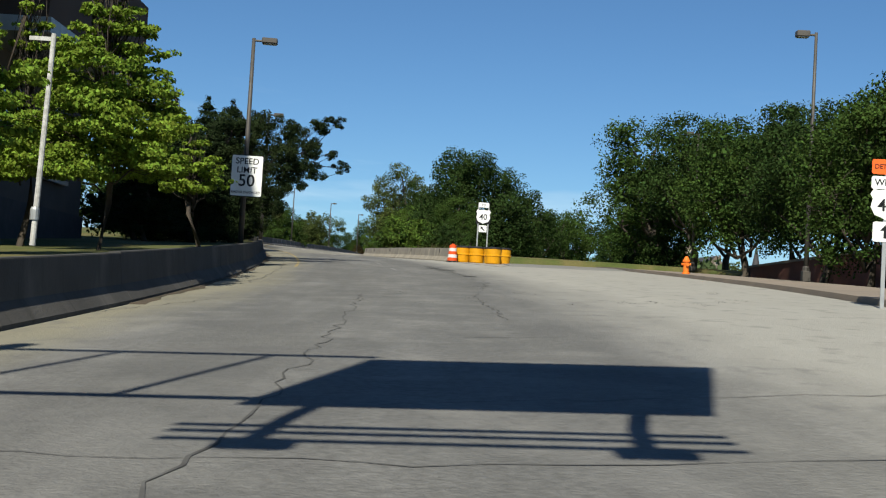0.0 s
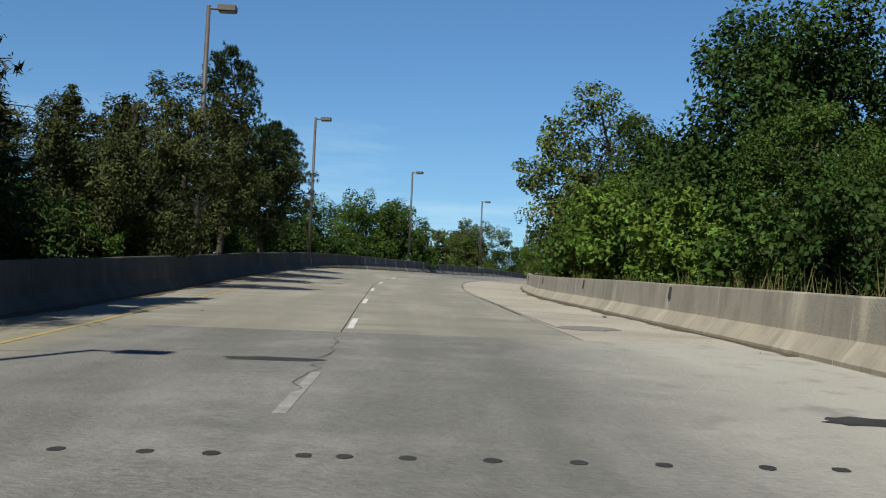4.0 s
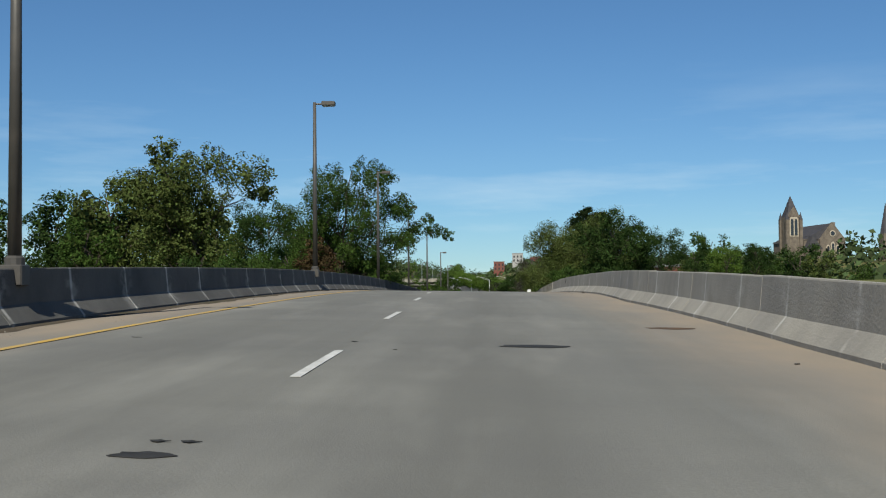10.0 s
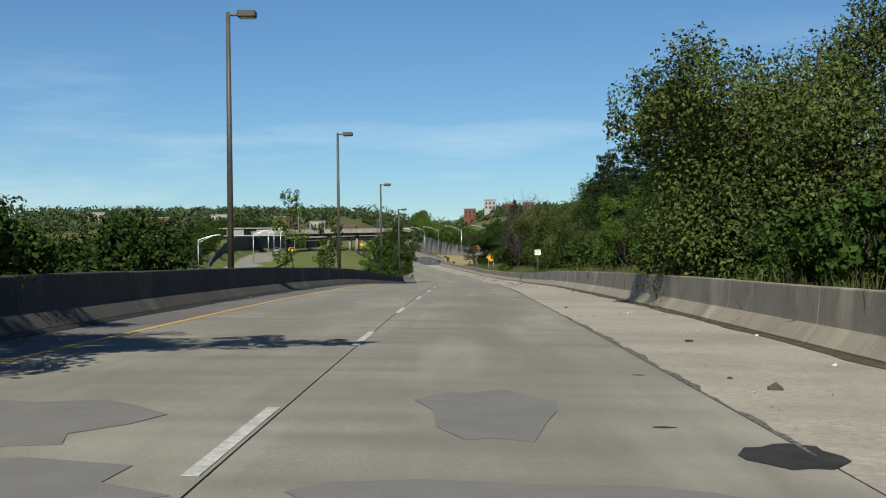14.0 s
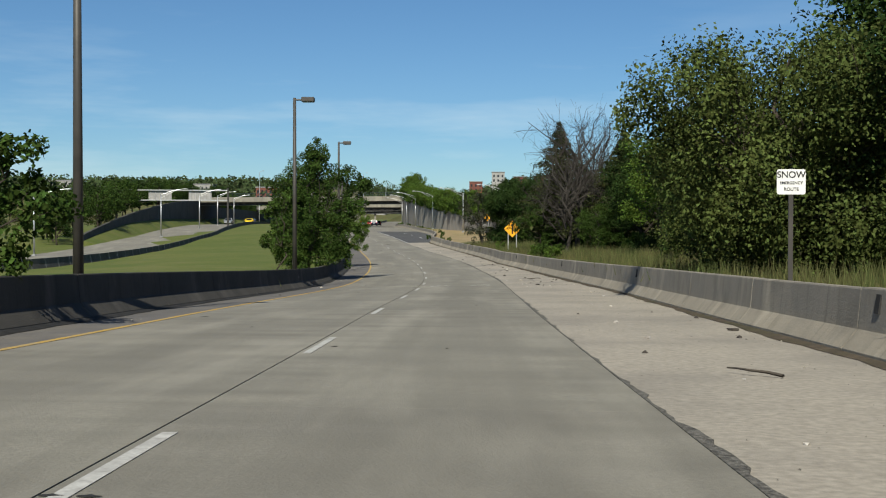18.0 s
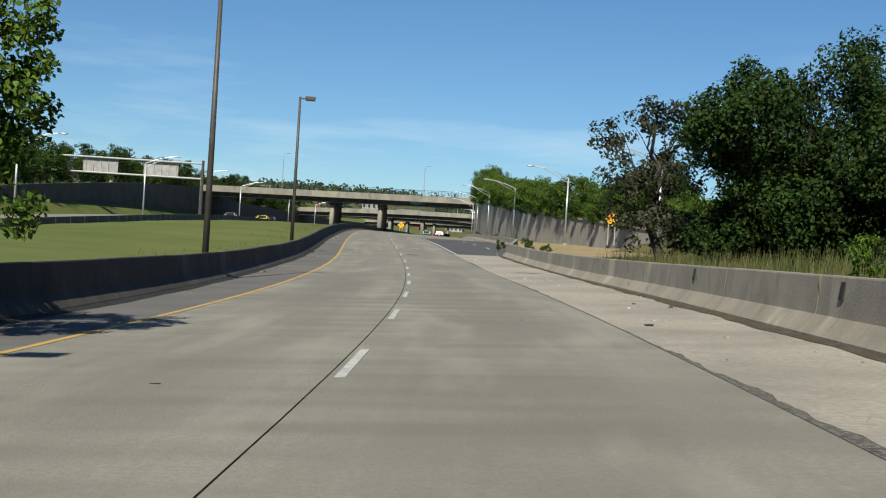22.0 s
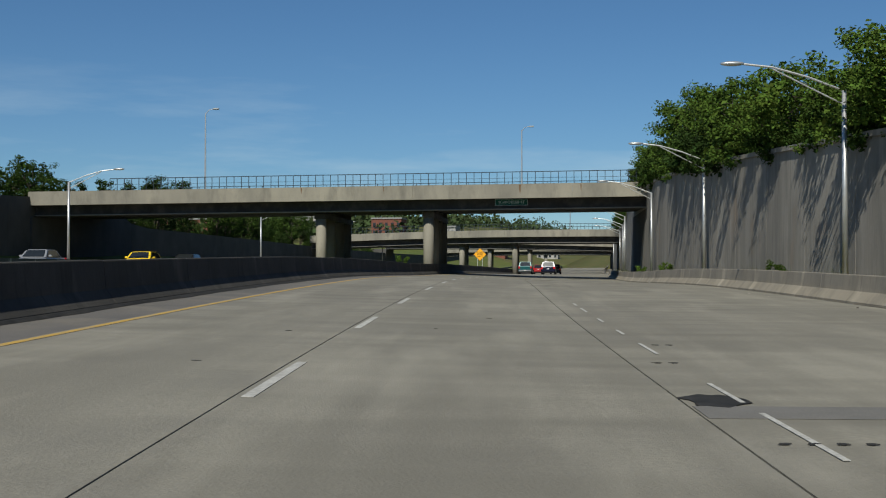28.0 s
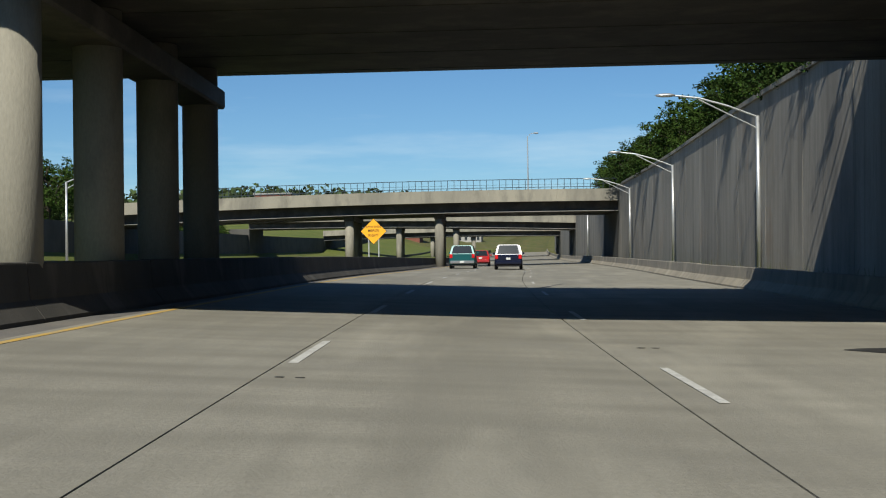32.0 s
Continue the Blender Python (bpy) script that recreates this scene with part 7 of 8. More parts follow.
# undergrowth close behind the barriers
for a, c, side, kinds, off, hh in ((84, 160, -1, ["bramble", "bush"], 2.2, (1.6, 2.8)), (86, 138, 1, ["bush", "shrub", "bramble"], 1.9, (1.8, 3.0)), (143, 160, 1, ["shrub", "bush"], 2.0, (1.8, 2.8)), (264, 300, 1, ["bush", "bramble"], 2.0, (1.6, 2.6)), (300, 350, 1, ["bramble", "bush"], 5.2, (1.8, 3.2)), (350, 470, 1, ["bramble", "bush"], 6.5, (1.0, 2.0)), (264, 288, -1, ["bramble", "bush"], 1.8, (1.6, 2.6)), (48, 84, -1, ["bramble"], 4.0, (1.8, 3.0))):
    s = a
    while s < c:
        v = (vl(s) - off - _trnd.uniform(0, 1.6)) if side < 0 else (vr(s) + off + _trnd.uniform(0, 1.6))
        plant(_trnd.choice(kinds), s, v, _trnd.uniform(*hh), 1.0, 0.15)
        s += _trnd.uniform(1.8, 3.2)


# ---- far woods ----
def far_woods():
    """Wooded skyline: many clumps of foliage along distant rises."""
    rng = np.random.default_rng(77)
    P = []
    bands = ((-260, -120, 200, 620, 420, 9), (-420, -200, 300, 1100, 500, 11), (60, 160, 300, 520, 220, 8), (130, 330, 330, 900, 420, 10), (-300, -60, 950, 1500, 520, 9), (30, 260, 950, 1500, 420, 10), (-60, 60, 1250, 1700, 300, 9), (-500, 500, 1600, 2300, 700, 14), (-320, -90, 20, 200, 260, 10))
    for v0, v1, s0, s1, n, h in bands:
        for _ in range(n):
            s, v = rng.uniform(s0, s1), rng.uniform(v0, v1)
            a = rp(s, max(-70, min(70, v)), 0)
            x = a.x + (v - max(-70, min(70, v)))
            z = a.z + hill(s, v) + (left_h(s, 40) if v < 0 and s < 270 else 0)
            k = rng.uniform(0.6, 1.2) * h
            m = 44
            d = rng.normal(size=(m, 3))
            d /= np.linalg.norm(d, axis=1, keepdims=True)
            P.append(np.array([x, a.y, z + k * 0.45]) + d * np.array([k * 0.5, k * 0.5, k * 0.5]) * rng.uniform(0.5, 1.05, m)[:, None])
    P = np.concatenate(P)
    N = rng.normal(size=P.shape) + np.array([0, -0.4, 0.6])
    N /= np.linalg.norm(N, axis=1, keepdims=True)
    ob = fill_mesh("far_woods", quads(P, N, 2.0, rng, 0.8), "far_wood", None)
    tagged(ob, "distant green woods along the skyline", "woods", kind="stuff")


far_woods()


# ---- vehicles ----
def loft(bm, rings):
    """Skin a list of equal rings of points, capped at both ends."""
    vs = [[bm.verts.new(p) for p in r] for r in rings]
    n = len(vs[0])
    for a, c in zip(vs[:-1], vs[1:]):
        for k in range(n):
            bm.faces.new((a[k], a[(k + 1) % n], c[(k + 1) % n], c[k]))
    bm.faces.new(vs[0][::-1])
    bm.faces.new(vs[-1])
    return bm


def body_ring(y, w, z0, z1, r=0.12):
    """Rounded upright section of a car at y."""
    h = w / 2
    return [(-h + r, y, z0), (h - r, y, z0), (h, y, z0 + r), (h, y, (z0 + z1) / 2), (h - 0.04, y, z1 - r), (h - r, y, z1), (-h + r, y, z1), (-h + 0.04, y, z1 - r), (-h, y, (z0 + z1) / 2), (-h, y, z0 + r)]


def vehicle(name, label, category, paint, m, L=4.6, W=1.85, belt=0.98, roof=1.45, cab=(0.9, 1.5, 3.6, 4.3), pickup=False):
    """A road vehicle heading to +y; y = 0 is its rear bumper. cab: rear glass foot, roof rear, roof front, windscreen foot."""
    t = thing(name, label, category, m)
    g = 0.28
    part("body", loft(bmesh.new(), [body_ring(0.0, W * 0.9, g + 0.12, belt - 0.1), body_ring(0.12, W * 0.98, g, belt - 0.02), body_ring(L * 0.3, W, g, belt), body_ring(L * 0.72, W, g, belt), body_ring(L * 0.93, W * 0.95, g, belt - 0.14), body_ring(L, W * 0.82, g + 0.08, belt - 0.3)]), paint, t, smooth=False)
    a, r0, r1, f = cab
    wt = W * 0.76
    def cab_ring(y, w, z):
        return [(-w / 2, y, z), (w / 2, y, z)]
    bm = bmesh.new()
    lo = [(-W * 0.47, a, belt - 0.02), (W * 0.47, a, belt - 0.02), (W * 0.47, f, belt - 0.02), (-W * 0.47, f, belt - 0.02)]
    hi = [(-wt / 2, r0, roof), (wt / 2, r0, roof), (wt / 2, r1, roof), (-wt / 2, r1, roof)]
    v = [bm.verts.new(p) for p in lo + hi]
    for q in ((0, 1, 5, 4), (1, 2, 6, 5), (2, 3, 7, 6), (3, 0, 4, 7), (4, 5, 6, 7)):
        bm.faces.new([v[k] for k in q])
    bmesh.ops.bevel(bm, geom=[e for e in bm.edges if all(x.co.z > belt for x in e.verts)], offset=0.07, segments=2, affect="EDGES")
    part("cabin", bm, paint, t)
    lo, hi = [Vector(p) for p in lo], [Vector(p) for p in hi]
    def pane(nm, p, q, r, s, out):
        c = (p + q + r + s) / 4
        pts = [c + (x - c) * 0.84 + out * 0.022 for x in (p, q, r, s)]
        part(nm, loft(bmesh.new(), [pts, [x + out * 0.006 for x in pts]]), "car_glass", t)
    pane("rear_window", lo[0], lo[1], hi[1], hi[0], Vector((0, -1, 0.3)))
    pane("windscreen", lo[2], lo[3], hi[3], hi[2], Vector((0, 1, 0.3)))
    for p, q, r, s, sx in ((lo[1], lo[2], hi[2], hi[1], 1), (lo[3], lo[0], hi[0], hi[3], -1)):
        pane("side_window", p, q, r, s, Vector((sx, 0, 0.2)))
    for x in (-1, 1):
        part("tail_light", box(bmesh.new(), x * W * 0.42 - 0.11, x * W * 0.42 + 0.11, -0.03, 0.1, belt - 0.33, belt - 0.03, 0.02), "tail_red", t)
        part("mirror", box(bmesh.new(), x * W * 0.54 - 0.1, x * W * 0.54 + 0.1, f - 0.5, f - 0.38, belt, belt + 0.15, 0.03), paint, t)
        for y in (L * 0.19, L * 0.8):
            bm = bmesh.new()
            tube(bm, (x * (W / 2 - 0.21), y, 0.33), (x * (W / 2 + 0.01), y, 0.33), 0.33, 0.33, 20)
            wheel = part("tyre", bm, "tyre", t)
            part("rim", tube(bmesh.new(), (x * (W / 2 + 0.005), y, 0.33), (x * (W / 2 + 0.02), y, 0.33), 0.2, 0.18, 16), "rim", wheel)
    part("bumper", box(bmesh.new(), -W * 0.46, W * 0.46, -0.1, 0.08, g + 0.1, g + 0.32, 0.04), "rim" if pickup else paint, t)
    part("number_plate", box(bmesh.new(), -0.15, 0.15, -0.115 if pickup else -0.05, -0.02, g + (0.16 if pickup else 0.42), g + (0.31 if pickup else 0.57)), "plate", t)
    # black box under the body stands in for the shade beneath it
    part("bumper_shadow_gap", box(bmesh.new(), -W * 0.4, W * 0.4, 0.05, L * 0.9, 0.2, g + 0.03), "can_black", t)
    return t


vehicle("minivan", "dark navy minivan driving away in the lane", "van", "car_navy", at_road(722, 2.4, 0.02), 5.1, 2.0, 1.08, 1.78, (0.12, 0.42, 3.3, 4.35))
vehicle("pickup_truck", "teal pickup truck with a capped bed driving away", "pickup truck", "car_teal", at_road(727, -1.1, 0.02), 5.4, 2.0, 1.12, 1.75, (0.1, 0.3, 3.5, 4.1), True)
vehicle("car", "red hatchback following the road ahead", "car", "car_red", at_road(750, -0.2, 0.02), 4.2, 1.75, 0.95, 1.5, (0.2, 0.7, 2.9, 3.7))
vehicle("suv", "black utility car far ahead in the lane", "car", "car_black", at_road(760, 2.2, 0.02), 4.6, 1.85, 1.0, 1.65, (0.15, 0.5, 3.0, 3.8))
vehicle("taxi", "yellow taxi in the opposite lanes under the bridge", "car", "car_yellow", at_road(641, -24.5, 0.05, 180), 4.8, 1.9, 0.95, 1.45, (0.9, 1.4, 2.9, 3.6))
vehicle("car", "silver saloon in the opposite lanes", "car", "car_silver", at_road(632, -28.5, 0.05, 180), 4.7, 1.85, 0.95, 1.45, (0.9, 1.4, 2.9, 3.6))
vehicle("car", "dark saloon in the opposite lanes", "car", "car_black", at_road(655, -25.5, 0.05, 180), 4.7, 1.85, 0.95, 1.45, (0.9, 1.4, 2.9, 3.6))
vehicle("car", "silver saloon on the far carriageway", "car", "car_silver", at_road(395, -45.0, 0.05, 180), 4.7, 1.85, 0.95, 1.45, (0.9, 1.4, 2.9, 3.6))


# ---- buildings ----
def land(s, v):
    p = rp(s, v, 0)
    if abs(v) > 70:
        e = rp(s, math.copysign(70, v), 0)
        p = Vector((e.x + v - math.copysign(70, v), e.y, e.z))
    p.z += hill(s, v) + ground_lift(s, v) * (1 if abs(v) < 60 else 0.3)
    return p


def house(s, v, w, d, h, wall, label, storeys=3, bays=5, gable=0.0, up=0.0, turn=0.0, roof="tin"):
    p = land(s, v)
    t = thing("house", label, "house", pose(p.x, p.y, p.z + up, 0, 0, heading(s) + turn), group="town houses on the hill")
    part("wall", box(bmesh.new(), -w / 2, w / 2, -d / 2, d / 2, -6, h), wall, t)
    if gable:
        part("roof", prism(bmesh.new(), [(-w / 2 - 0.4, h - 0.1), (w / 2 + 0.4, h - 0.1), (0, h + gable)], -d / 2 - 0.4, d / 2 + 0.4), "slate", t)
    else:
        part("roof", box(bmesh.new(), -w / 2 - 0.25, w / 2 + 0.25, -d / 2 - 0.3, d / 2 + 0.3, h + 0.003, h + 0.5), roof, t)
    me = None
    for i in range(storeys):
        for k in range(bays):
            x = -w / 2 + (k + 0.5) * w / bays
            z = h - (i + 0.75) * 2.9
            if me is None:
                ob = part("window", box(bmesh.new(), -0.5, 0.5, -0.1, 0.03, -0.8, 0.8), "window_dark", t)
                me = ob.data
            else:
                ob = new("window", me)
                ob.parent = t
            ob.location = (x, -d / 2 - 0.005, z)
    return t


for row in ((1010, -150, 26, 12, 9, "brick_red", "long red brick building with pale parapet on the hill", 3, 9), (1060, -118, 18, 10, 8, "render_white", "white rendered building on the hill", 2, 6), (1000, -70, 14, 10, 10, "brick_red", "tall red brick town house", 3, 5), (1020, -52, 12, 10, 9, "render_white", "pale town house with flat roof", 3, 4), (1040, -36, 14, 10, 10, "brick_red", "red brick corner house", 3, 5),
            (1090, -210, 22, 12, 8, "render_white", "pale low block among trees", 2, 8), (1120, -20, 12, 10, 9, "render_white", "white house high on the hill", 3, 4), (1110, 42, 10, 10, 9, "brick_red", "narrow brick row house", 3, 3), (1122, 56, 10, 10, 10, "render_white", "pale narrow row house", 3, 3), (1136, 70, 10, 10, 9, "brick_red", "brick row house on the slope", 3, 3), (1150, 84, 10, 10, 10, "brick_red", "brick row house near the hilltop", 3, 3)):
    house(row[0], row[1], row[2] * 0.8, row[3], row[4] * 0.72, *row[5:7], 2, row[8])

house(458, 52, 14, 10, 7.5, "brick_red", "red brick house glimpsed between the trees", 2, 5)


def church():
    p = land(556, 118)
    t = thing("church", "brown stone church with a pointed tower and slate roof", "church", pose(111.0, 562, 19.0, 0, 0, 8))
    part("nave_wall", box(bmesh.new(), 3.2, 17.0, 0, 22, -10, 7.2), "stone_warm", t)
    part("gable", prism(bmesh.new(), [(8.4, 7.2), (17.2, 7.2), (12.8, 12.6)], -0.6, 0.4), "stone_warm", t)
    part("front_wall", box(bmesh.new(), 8.4, 17.2, -0.6, 0.02, -10, 7.2), "stone_warm", t)
    part("roof", prism(bmesh.new(), [(2.8, 6.6), (17.6, 6.6), (12.8, 12.3)], 0.0, 22.4), "slate", t)
    part("tower", box(bmesh.new(), -2.3, 2.3, 0, 4.6, -10, 14.2), "stone_warm", t)
    for x in (-2.3, 2.3):
        for y in (0, 4.6):
            bt = part("buttress", box(bmesh.new(), x - 0.5, x + 0.5, y - 0.5, y + 0.5, -10, 13.4), "stone_warm", t)
            bm = bmesh.new()
            bmesh.ops.create_cone(bm, segments=4, radius1=0.75, radius2=0.02, depth=2.4, matrix=Matrix.Translation((x, y, 14.6)) @ Matrix.Rotation(math.pi / 4, 4, "Z"))
            part("pinnacle", bm, "slate", bt)
    bm = bmesh.new()
    bmesh.ops.create_cone(bm, segments=4, radius1=3.2, radius2=0.05, depth=7.2, matrix=Matrix.Translation((0, 2.3, 17.5)) @ Matrix.Rotation(math.pi / 4, 4, "Z"))
    part("spire", bm, "slate", t)
    part("tower_gable", prism(bmesh.new(), [(-2.2, 14.2), (2.2, 14.2), (0, 17.4)], -0.15, 0.5), "stone_warm", t)
    def arch(name, x, z0, w, h, y, material, parent):
        pts = [(x - w / 2, z0), (x + w / 2, z0)] + [(x + w / 2 * math.cos(radians(a)), z0 + h - w / 2 + w * 0.8 * math.sin(radians(a))) for a in range(0, 181, 30)]
        return part(name, prism(bmesh.new(), pts, y - 0.12, y), material, parent)
    f = arch("window_surround", 0, 8.0, 3.0, 6.2, -0.02, "stone_trim", t)
    arch("window", -0.65, 8.4, 0.9, 5.0, -0.15, "window_dark", f)
    arch("window", 0.65, 8.4, 0.9, 5.0, -0.15, "window_dark", f)
    for x in (11.2, 12.8, 14.4):
        f = arch("window_surround", x, 0.6, 1.35, 5.4 if x == 12.8 else 4.4, -0.62, "stone_trim", t)
        arch("window", x, 0.9, 0.8, 4.7 if x == 12.8 else 3.8, -0.76, "window_dark", f)
    bm = bmesh.new()
    tube(bm, (12.8, -0.75, 9.0), (12.8, -0.6, 9.0), 1.0, 1.0, 20)
    f = part("rose_surround", bm, "stone_trim", t)
    part("rose_window", tube(bmesh.new(), (12.8, -0.82, 9.0), (12.8, -0.7, 9.0), 0.7, 0.7, 20), "window_dark", f)
    part("chimney", box(bmesh.new(), 16.3, 17.2, 6, 7, 6, 13.0), "stone_warm", t)
    part("porch", box(bmesh.new(), 3.4, 8.2, -2.2, 0, -10, 4.0), "stone_warm", t)
    part("porch_roof", prism(bmesh.new(), [(3.0, 4.0), (8.6, 4.0), (5.2, 8.2)], -2.4, 3), "slate", t)
    part("terrace_wall", box(bmesh.new(), 6.0, 40, -14, -13, -10, -1.2), "stone_warm", t)
    s2 = thing("steeple", "slender grey slate church steeple", "steeple", pose(143, 566, 16.0, 0, 0, 8))
    part("tower", box(bmesh.new(), -1.7, 1.7, 0, 3.4, -9, 12), "stone_warm", s2)
    bm = bmesh.new()
    bmesh.ops.create_cone(bm, segments=8, radius1=1.9, radius2=0.05, depth=10, matrix=Matrix.Translation((0, 1.7, 17)))
    part("spire", bm, "slate", s2)


church()

# dark building and white post behind the first trees
t = thing("building", "dark hall with a deep brown eave and an added unseen block for shade", "building", pose(0, 0, 0, 0, 0, 0))
part("wall", box(bmesh.new(), -34, -12.6, 23.2, 42, -3, 6.7), "building_dark", t)
# tall slab out of view, added only to throw shade on the street
part("tower_block", box(bmesh.new(), -34, -11.95, 20.6, 23.15, -3, 26.0), "cladding_brown", t)
part("eave", box(bmesh.new(), -34, -10.6, 31.5, 41.5, 6.72, 9.6), "cladding_brown", t)
part("fascia", box(bmesh.new(), -34, -10.5, 31.4, 41.6, 6.5, 6.9), "galvanised", t)
part("base_course", box(bmesh.new(), -34.1, -12.5, 23.2, 42.1, -3, 2.4), "slate", t)
for k in range(4):
    f = part("window", box(bmesh.new(), -12.58, -12.53, 25 + k * 4.3, 27 + k * 4.3, 3.4, 5.6), "window_dark", t)
    part("sill", box(bmesh.new(), -12.55, -12.42, 24.9 + k * 4.3, 27.1 + k * 4.3, 3.25, 3.4), "galvanised", f)
t = thing("white_post", "white painted post with a short bracket", "post", pose(-8.0, 23.8, 0.95, 0, 0, 0))
part("pole", tube(bmesh.new(), (0, 0, -0.2), (0.12, 0, 3.95), 0.06, 0.05, 10), "paint_faded", t)
part("bracket", box(bmesh.new(), -0.35, 0.12, -0.03, 0.03, 3.8, 3.88), "paint_faded", t)
part("collar", lathe(bmesh.new(), [(0.09, 0.3), (0.09, 0.5), (0.07, 0.55)], 12), "galvanised", t)
t = thing("brick_wall", "low dark brick wall behind the pavement trees", "wall", pose(17.2, 40, 1.1, 0, 0, 0))
part("wall", box(bmesh.new(), 0, 0.4, -14, 30, -2, 2.2), "brick_red", t)
part("coping", box(bmesh.new(), -0.06, 0.46, -14.05, 30.05, 2.201, 2.32), "pavement", t)

# ---- patches, cracks and marks on the road ----
scars = thing("road_patches", "dark tar patches, cracks and worn spots on the road", "road patch", kind="structure")


def patch(s, v, ln, wd, material, h=0.006, seed=0, n=14, rough=0.25, name="patch"):
    rnd = random.Random(seed * 31 + int(s * 10))
    pts = [rp(s + ln / 2 * math.sin(2 * math.pi * k / n) * rnd.uniform(1 - rough, 1 + rough * 0.4), v + wd / 2 * math.cos(2 * math.pi * k / n) * rnd.uniform(1 - rough, 1 + rough * 0.4), h) for k in range(n)]
    c = rp(s, v, h)
    low = [p - Vector((0, 0, 0.004)) for p in pts]
    return mesh_object(name, [c] + pts + low, [(0, k + 1, (k + 1) % n + 1) for k in range(n)] + [(k + 1, k + 1 + n, (k + 1) % n + 1 + n, (k + 1) % n + 1) for k in range(n)], material, scars)


def crack(path, width=0.03, material="joint_dark", seed=1, wander=0.12, h=0.006):
    rnd = random.Random(seed)
    pts = []
    for (s0, v0), (s1, v1) in zip(path[:-1], path[1:]):
        n = max(2, int(math.hypot(s1 - s0, v1 - v0) / 0.35))
        for k in range(n):
            f = k / n
            pts.append((s0 + (s1 - s0) * f + rnd.uniform(-1, 1) * wander * 0.5, v0 + (v1 - v0) * f + rnd.uniform(-1, 1) * wander * 0.5))
    pts.append(path[-1])
    verts, faces = [], []
    for k, (s, v) in enumerate(pts):
        ds, dv = pts[min(k + 1, len(pts) - 1)][0] - pts[max(k - 1, 0)][0], pts[min(k + 1, len(pts) - 1)][1] - pts[max(k - 1, 0)][1]
        ln = math.hypot(ds, dv) + 1e-6
        w = width * rnd.uniform(0.4, 1.3) / 2
        verts += [rp(s - dv / ln * w, v + ds / ln * w, h), rp(s + dv / ln * w, v - ds / ln * w, h)]
    for k in range(len(pts) - 1):
        faces.append((2 * k, 2 * k + 1, 2 * k + 3, 2 * k + 2))
    return mesh_object("crack", verts, faces, material, scars)


for k, (s, v, ln, wd) in enumerate(((53.8, 2.1, 0.5, 0.6), (52.0, 2.15, 0.4, 0.7), (51.2, 2.0, 0.3, 0.5), (50.6, 2.05, 0.5, 1.0), (49.0, 2.15, 0.7, 0.75), (48.3, 2.4, 0.3, 0.4), (47.2, 2.2, 1.3, 0.9), (45.1, 2.1, 0.5, 0.4), (43.0, 2.12, 0.6, 0.4), (41.8, 2.18, 0.7, 0.45), (40.2, 2.26, 1.0, 0.6), (81.0, -0.5, 0.7, 1.5), (77.1, 4.4, 0.8, 0.9))):
    patch(s, v, ln * 0.7, wd * 0.8, "patch_dark", 0.007, k, 22, 0.35)
for k, v in enumerate((-0.92, -0.43, -0.06, 0.45, 0.68, 1.03, 1.5, 1.98, 2.46, 3.04, 3.45)):
    patch(74.9, v, 0.16, 0.11, "patch_dark", 0.007, 40 + k, 8, 0.2, "drill_mark")
for k, v in enumerate((-0.38, 0.25, 0.7, 1.18, 1.61, 2.11)):
    patch(292.5, v, 0.18, 0.09, "patch_dark", 0.007, 60 + k, 8, 0.2, "drill_mark")
for k, (s, v) in enumerate(((164.3, 0.09), (183.7, 0.0), (246.4, -0.13), (342.6, 0.17), (449.7, 0.28), (557.7, 3.91), (557.7, 4.28), (563.4, 3.95), (550.4, 3.9), (566, 4.3), (649.8, 4.17), (645.1, 0.28), (600, 0.5))):
    for d in (-0.13, 0.13):
        patch(s, v + d * 0.7, 0.07, 0.12, "patch_dark", 0.008, 80 + k, 11, 0.65, "old_marker_spot")
for k, (s, v, ln, wd, mt) in enumerate(((191.6, 2.3, 0.5, 1.0, "patch_dark"), (183.2, -0.05, 0.25, 0.35, "patch_dark"), (195.8, 4.54, 0.45, 0.8, "rust"), (89.8, 4.2, 1.6, 1.2, "patch_grey"), (177.9, 5.0, 0.5, 1.0, "rust"), (228.9, 5.0, 0.5, 1.0, "rust"), (250.1, 5.1, 0.9, 0.9, "rust"), (265, -2.0, 3.0, 2.4, "patch_grey"), (266, 1.6, 3.6, 1.2, "patch_grey"), (262.5, -1.8, 2.2, 3.4, "patch_grey"), (262.3, 1.8, 1.6, 3.2, "patch_grey"), (264, 3.4, 1.0, 0.7, "patch_dark"), (472.2, 5.2, 0.35, 1.1, "patch_dark"), (560.0, 3.85, 0.9, 0.6, "patch_dark"), (649.9, 7.3, 1.0, 1.2, "patch_dark"), (632.7, 4.6, 0.5, 1.8, "patch_dark"), (327.7, 4.3, 0.5, 0.9, "patch_dark"))):
    patch(s, v, ln, wd, mt, 0.006, 120 + k, 16, 0.3)
cover = thing("manhole_cover", "round dark iron manhole cover in the lane", "manhole cover", at_road(494.3, 0.85, 0.0))
part("frame", lathe(bmesh.new(), [(0.37, -0.05), (0.37, 0.008), (0.34, 0.009)], 32), "debris_dark", cover)
part("lid", lathe(bmesh.new(), [(0.335, -0.04), (0.335, 0.012), (0.05, 0.014)], 32), "patch_dark", cover)
strip("cross_patch", 558.9, 559.6, 3.58, 10.6, "patch_grey", scars, 0.004)
srnd0 = random.Random(31)
